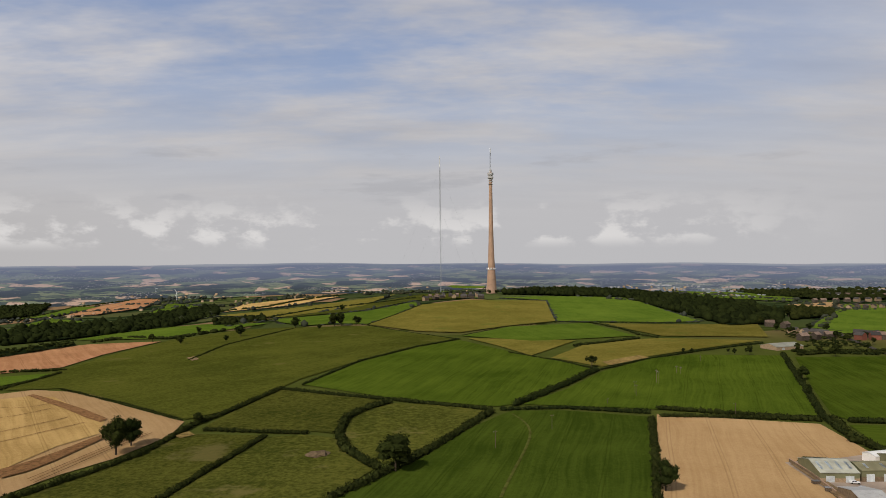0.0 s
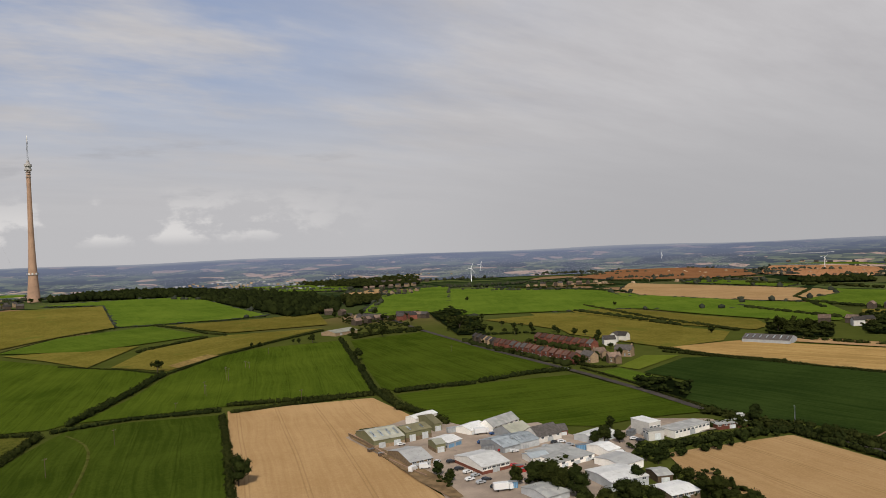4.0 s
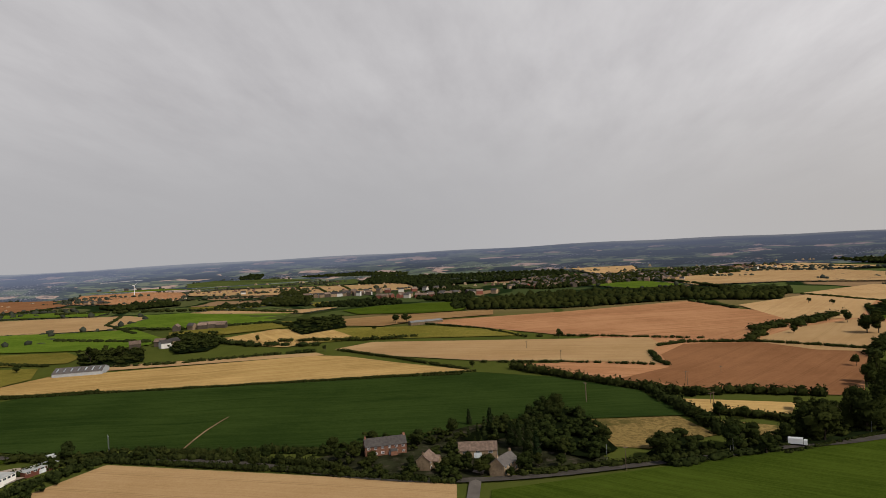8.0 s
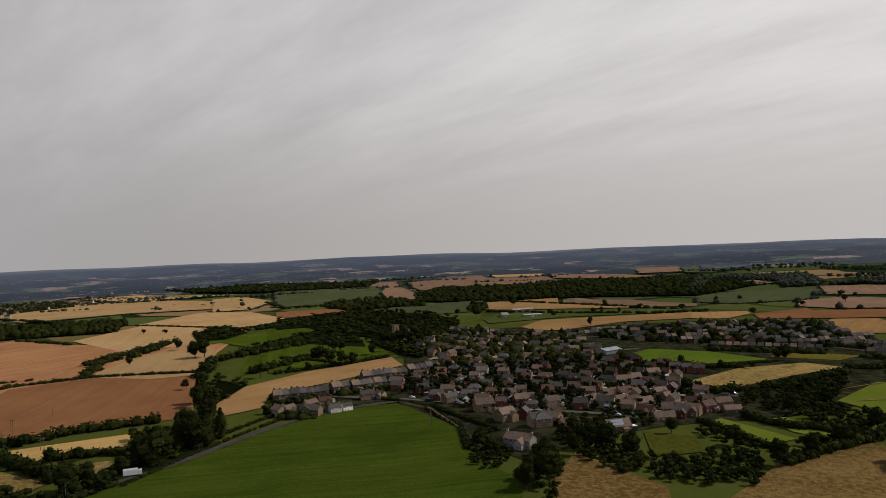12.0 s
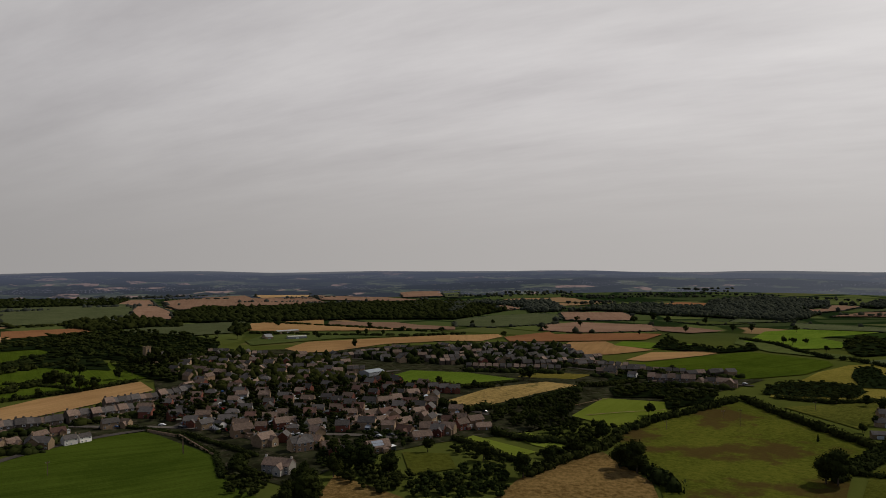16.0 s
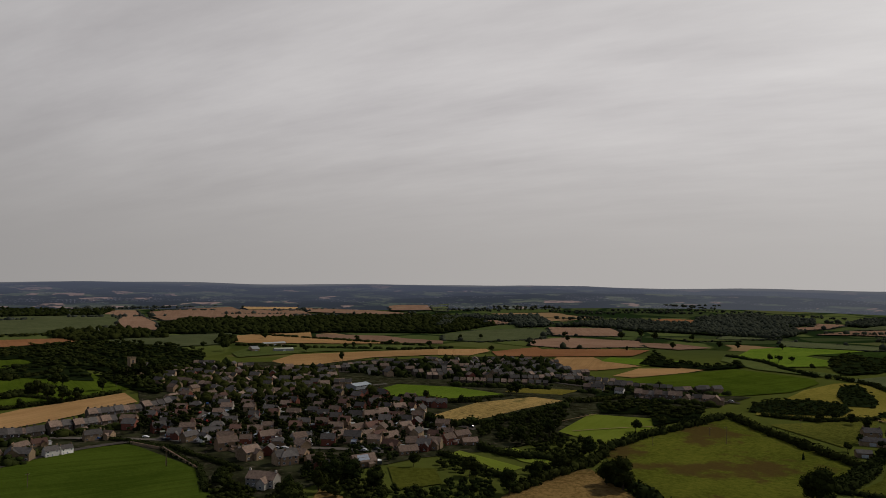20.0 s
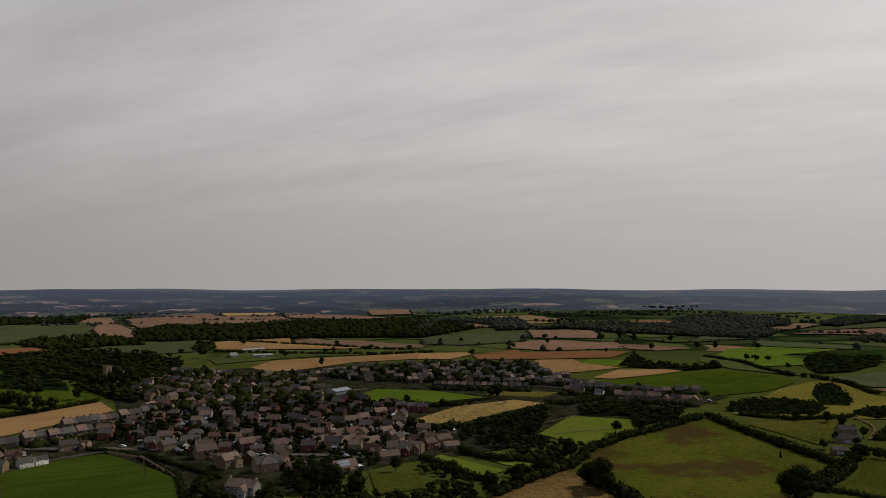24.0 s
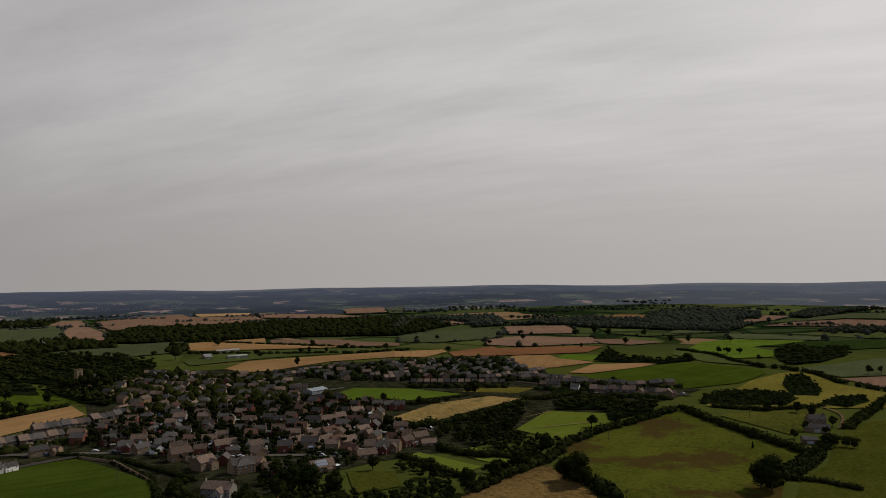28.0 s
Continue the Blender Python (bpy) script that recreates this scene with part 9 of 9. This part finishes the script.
wood(7, 8, (133.2, -324.3), (132.0, -355.9), (123.2, -379.9), (120.8, -398.0), (114.6, -410.2), (114.8, -358.9), (124.5, -320.5), limit=50, label="belt of dark trees behind the gardens")
wood(5, 6, (183.8, -355.5), (175.6, -352.8), (141.4, -333.2), (140.7, -324.7), (166.6, -336.8), (176.2, -339.4), limit=30, label="dark garden trees and hedges")
wood(4, 6, (237.9, -302.2), (225.4, -312.2), (214.8, -317.5), (211.1, -306.9), (218.8, -286.8), limit=30, label="garden trees below the houses")
wood(5, 6, (245.1, -245.9), (247.9, -265.3), (236.5, -262.5), (216.4, -238.6), (229.3, -231.9), limit=30, label="dark shrubs round the white-gabled house")
tree("round", 254.5, -266.4, 8.5)
tree("round", 254, -262.2, 6.5)
tree("round", 234.9, -255.2, 6.8)
tree("round", 218.8, -271.7, 8.1)
tree("round", 206.2, -262.1, 8.4)
tree("round", 217.6, -264.1, 6.7)
hedge(2.6, 2.6, (395.5, -307.5), (377.6, -309.7), (332.7, -308.7), (289.7, -296.6), (263.1, -289.7))
hedge(2, 2.4, (491.5, 412.4), (507.9, 303.3), (521.3, 209.6), (536.1, 85.2), (537.7, 44.0), gaps=0.1)
hedge(4, 7, (684.1, 719.3), (662.8, 614.0), (638.2, 509.8))
hedge(4, 8, (996.2, 1073.6), (966.0, 891.6))
hedge(5, 9, (1207.4, 817.4), (1201.2, 635.1), (1171.8, 485.6), (1090.1, 338.1))
hedge(4, 8, (1254.0, 1189.6), (1265.4, 1004.5), (1400.1, 947.0))
hedge(4, 8, (933.9, 533.1), (914.6, 449.0), (955.6, 329.4), (888.0, 276.4))
wood(9, 12, (691.1, 440.0), (739.8, 439.0), (719.4, 393.6), (656.8, 363.2), (642.7, 409.6), limit=40, label="dark trees behind the barn")
wood(10, 12, (745.7, 374.4), (855.3, 420.2), (845.8, 367.6), (775.5, 323.2), (704.8, 313.8), (693.0, 341.6), limit=50, label="clump of dark trees round a farm")
wood(9, 11, (851.1, 272.2), (963.8, 299.6), (1003.2, 246.5), (866.0, 206.7), (807.5, 245.1), limit=50, label="clump of dark trees between fields")
tree("cone", 340.4, 22.4, 7.9)
tree("cone", 352.3, 5.7, 12.6)
tree("cone", 348.1, 2.1, 14.3)
tree("cone", 340.4, -1.5, 10.4)
tree("round", 337.6, -15.3, 7.3)
tree("round", 332.1, -18.8, 9.0)
tree("round", 345, 34.1, 6.8)
tree("round", 305.8, 18.3, 8.3)
tree("round", 308.6, 15.5, 9.5)
tree("round", 302.2, 5.6, 5.5)
tree("round", 309, 48.3, 5.6)
tree("round", 309.5, 80.9, 5.2)
tree("round", 314.8, 92.5, 4.7)
tree("round", 319.1, 109.5, 5.4)
tree("round", 323.3, 124.3, 6.8)
tree("round", 325.5, 133.3, 5.0)
drape("drive", [(309, 22.3), (327.1, 19.7), (324.4, 16.5), (305.7, 17.3)], "paving", 0.6, "pale gravel drive beside the houses", "drive")
wood(9, 9, (427.0, -196.3), (511.4, -240.4), (554.4, -270.7), (529.2, -267.6), (481.6, -237.1), (430.9, -207.1), limit=16, label="dark trees between the harvested fields")
wood(8, 9, (868.0, -395.1), (910.4, -462.4), (809.0, -440.3), (774.4, -392.6), (786.5, -364.3), limit=30, label="dark trees between the harvested fields")
hedge(2, 2.2, (339.0, -115.8), (356.9, -148.0), (382.4, -191.4), (407.1, -243.0), (410.3, -280.0), gaps=0.15)
hedge(1.6, 1.8, (329.3, -114.8), (346.6, -146.5), (370.0, -188.4), (392.5, -238.1), (391.9, -271.7), gaps=0.3)
tree("round", 573.8, -492.4, 18.4)
tree("round", 566, -497.1, 19.6)
tree("round", 576.9, -486.3, 15.7)
tree("round", 549.6, -490.8, 17.9)
tree("round", 553.8, -480.5, 16.5)
tree("round", 561, -508.5, 15.8)
tree("round", -5.4, -574.6, 8.0)
tree("round", -23.3, -575.8, 9.1)
tree("round", -14.7, -588.2, 7.2)
tree("round", -26, -511.2, 7.2)
tree("round", -36.6, -502.3, 6.2)
tree("round", -17.8, -487.5, 6.0)
tree("round", -42.2, -533, 7.5)
tree("column", 474.6, -218.7, 20.1)
tree("column", 475.8, -222.5, 22.1)
tree("round", 466.2, -212, 16.2)
tree("round", 411.4, -181.4, 13.5)
tree("round", 380.9, -158.3, 11.0)
tree("round", 374.8, -141, 9.9)
tree("round", 346.7, -121.1, 11.1)
tree("round", 329.8, -106.7, 10.6)
tree("round", 390.7, -116.3, 7.9)
tree("round", 399, -105.6, 8.8)
tree("round", 446.2, -104.5, 7.3)
tree("round", 377.2, -92.4, 8.3)
wood(9, 13, (937.8, -832.7), (1093.0, -976.6), (1165.4, -1122.9), (1069.0, -1298.8), (1064.0, -1418.1), (945.1, -1590.3), (845.8, -1681.0), (589.9, -1410.8), (582.8, -1145.6), (736.6, -1047.3), (792.5, -963.6), (865.2, -882.5), limit=420, label="long dark belt of woodland")
wood(9, 12, (758.5, -774.1), (831.3, -870.1), (759.2, -818.0), (706.7, -744.4), limit=30)
wood(9, 12, (179.4, -852.7), (189.8, -1009.9), (156.6, -904.3), (100.5, -864.2), (73.8, -912.2), (65.9, -871.6), (102.4, -830.5), (165.5, -847.2), limit=70, label="dark trees between the fields")
wood(9, 13, (1066.1, -727.0), (1055.6, -852.9), (931.4, -838.3), (865.0, -789.5), (912.0, -727.6), (900.5, -672.8), (993.4, -686.4), limit=50, label="dark trees between the fields")
wood(9, 14, (911.9, -541.1), (912.6, -607.1), (881.6, -667.4), (793.9, -625.5), (769.3, -553.3), (804.7, -477.9), limit=70, label="dark trees between the fields")
tree("round", 751.2, -873.4, 9.9)
tree("round", 720.5, -715.1, 10.5)
tree("round", 604.4, -775.9, 10.2)
tree("round", 596.1, -893.7, 11.1)
tree("round", 567.1, -822.9, 8.6)
tree("round", 559.2, -829, 10.4)
tree("round", 540.8, -842.9, 8.7)
tree("round", 538.8, -895, 10.8)
tree("round", 478.7, -899.5, 12.3)
tree("round", 498.5, -1041.8, 10.0)
tree("round", 481.3, -1080.3, 9.2)
tree("round", 278.6, -1193.6, 14.8)
tree("round", 259.1, -1253.7, 15.5)
tree("round", 228.8, -1014, 8.1)
tree("round", 179.7, -1083.3, 11.4)
tree("round", 172.2, -1223.5, 12.8)
tree("round", 378.8, -887.4, 11.7)
tree("round", 371.2, -1183.6, 12.8)
tree("round", 367.9, -1021.4, 9.4)
wood(7, 9, (395.7, 794.6), (465.5, 804.3), (430.8, 744.6), (374.3, 745.6), limit=24, label="garden trees round the hamlet")
wood(8, 9, (547.7, 874.5), (609.9, 899.2), (570.0, 819.6), (497.8, 774.0), limit=24, label="garden trees round the hamlet")
wood(9, 15, (796.8, -1552.6), (755.3, -1658.2), (621.6, -1743.7), (494.2, -1493.8), (483.4, -1407.2), (527.4, -1362.9), (595.7, -1521.7), (760.0, -1602.1), (728.2, -1489.9), (631.2, -1254.3), (658.3, -1271.1), limit=170, label="dark woodland on the far slopes")
wood(9, 16, (473.4, -1413.0), (433.0, -1584.1), (355.0, -1681.5), (289.6, -1597.7), (225.1, -1630.2), (238.3, -1818.2), (151.7, -1982.7), (35.6, -1921.9), (50.6, -1622.8), (38.3, -1539.3), (9.3, -1500.6), (50.1, -1334.1), (112.0, -1345.5), (190.1, -1376.7), (305.2, -1395.8), (412.0, -1464.5), limit=300, label="dark woodland filling the far valley")
wood(4.5, 6, (251.4, -323.9), (239.8, -337.0), (239.4, -365.0), (217.0, -363.6), (204.5, -352.0), (202.4, -336.4), (209.0, -341.2), (226.9, -332.0), (209.8, -304.7), (219.8, -290.1), (231.4, -298.3), limit=70, label="dark garden trees and hedges below the houses")
tree("round", 333.0, 127.0, 6.5)
tree("round", 335.4, 122.8, 8.0)
tree("round", 327.6, 113.7, 5.5)
tree("round", 332.3, 104.8, 7.5)
tree("round", 331.4, 86.5, 6.5)
tree("round", 334.2, 80.5, 8.0)
tree("round", 320.7, 50.6, 5.5)
tree("round", 311.5, 34.2, 7.5)
tree("round", 312.9, 29.2, 6.5)
tree("round", 317.6, 24.8, 8.0)
tree("round", 313.6, 1.1, 5.5)
tree("round", 316.0, -6.3, 7.5)
tree("round", 316.2, -16.2, 6.5)
tree("round", 321.6, 68.3, 8.0)
tree("round", 332.0, 133.5, 5.5)
tree("round", 505.9, 629.4, 8.5)
tree("round", 517.5, 631.8, 7.5)
tree("round", 514.9, 610.8, 9.5)
tree("round", 505.9, 558.3, 8.0)
tree("round", 516.9, 545.7, 8.5)
tree("round", 520.2, 533.2, 7.5)
tree("round", 515.3, 511.2, 9.5)
tree("round", 513.8, 662.4, 8.0)
tree("round", 448.6, 420.0, 8.5)
tree("round", 459.5, 420.4, 7.5)
tree("round", 540.6, 737.5, 9.5)
tree("round", 523.5, 729.8, 8.0)
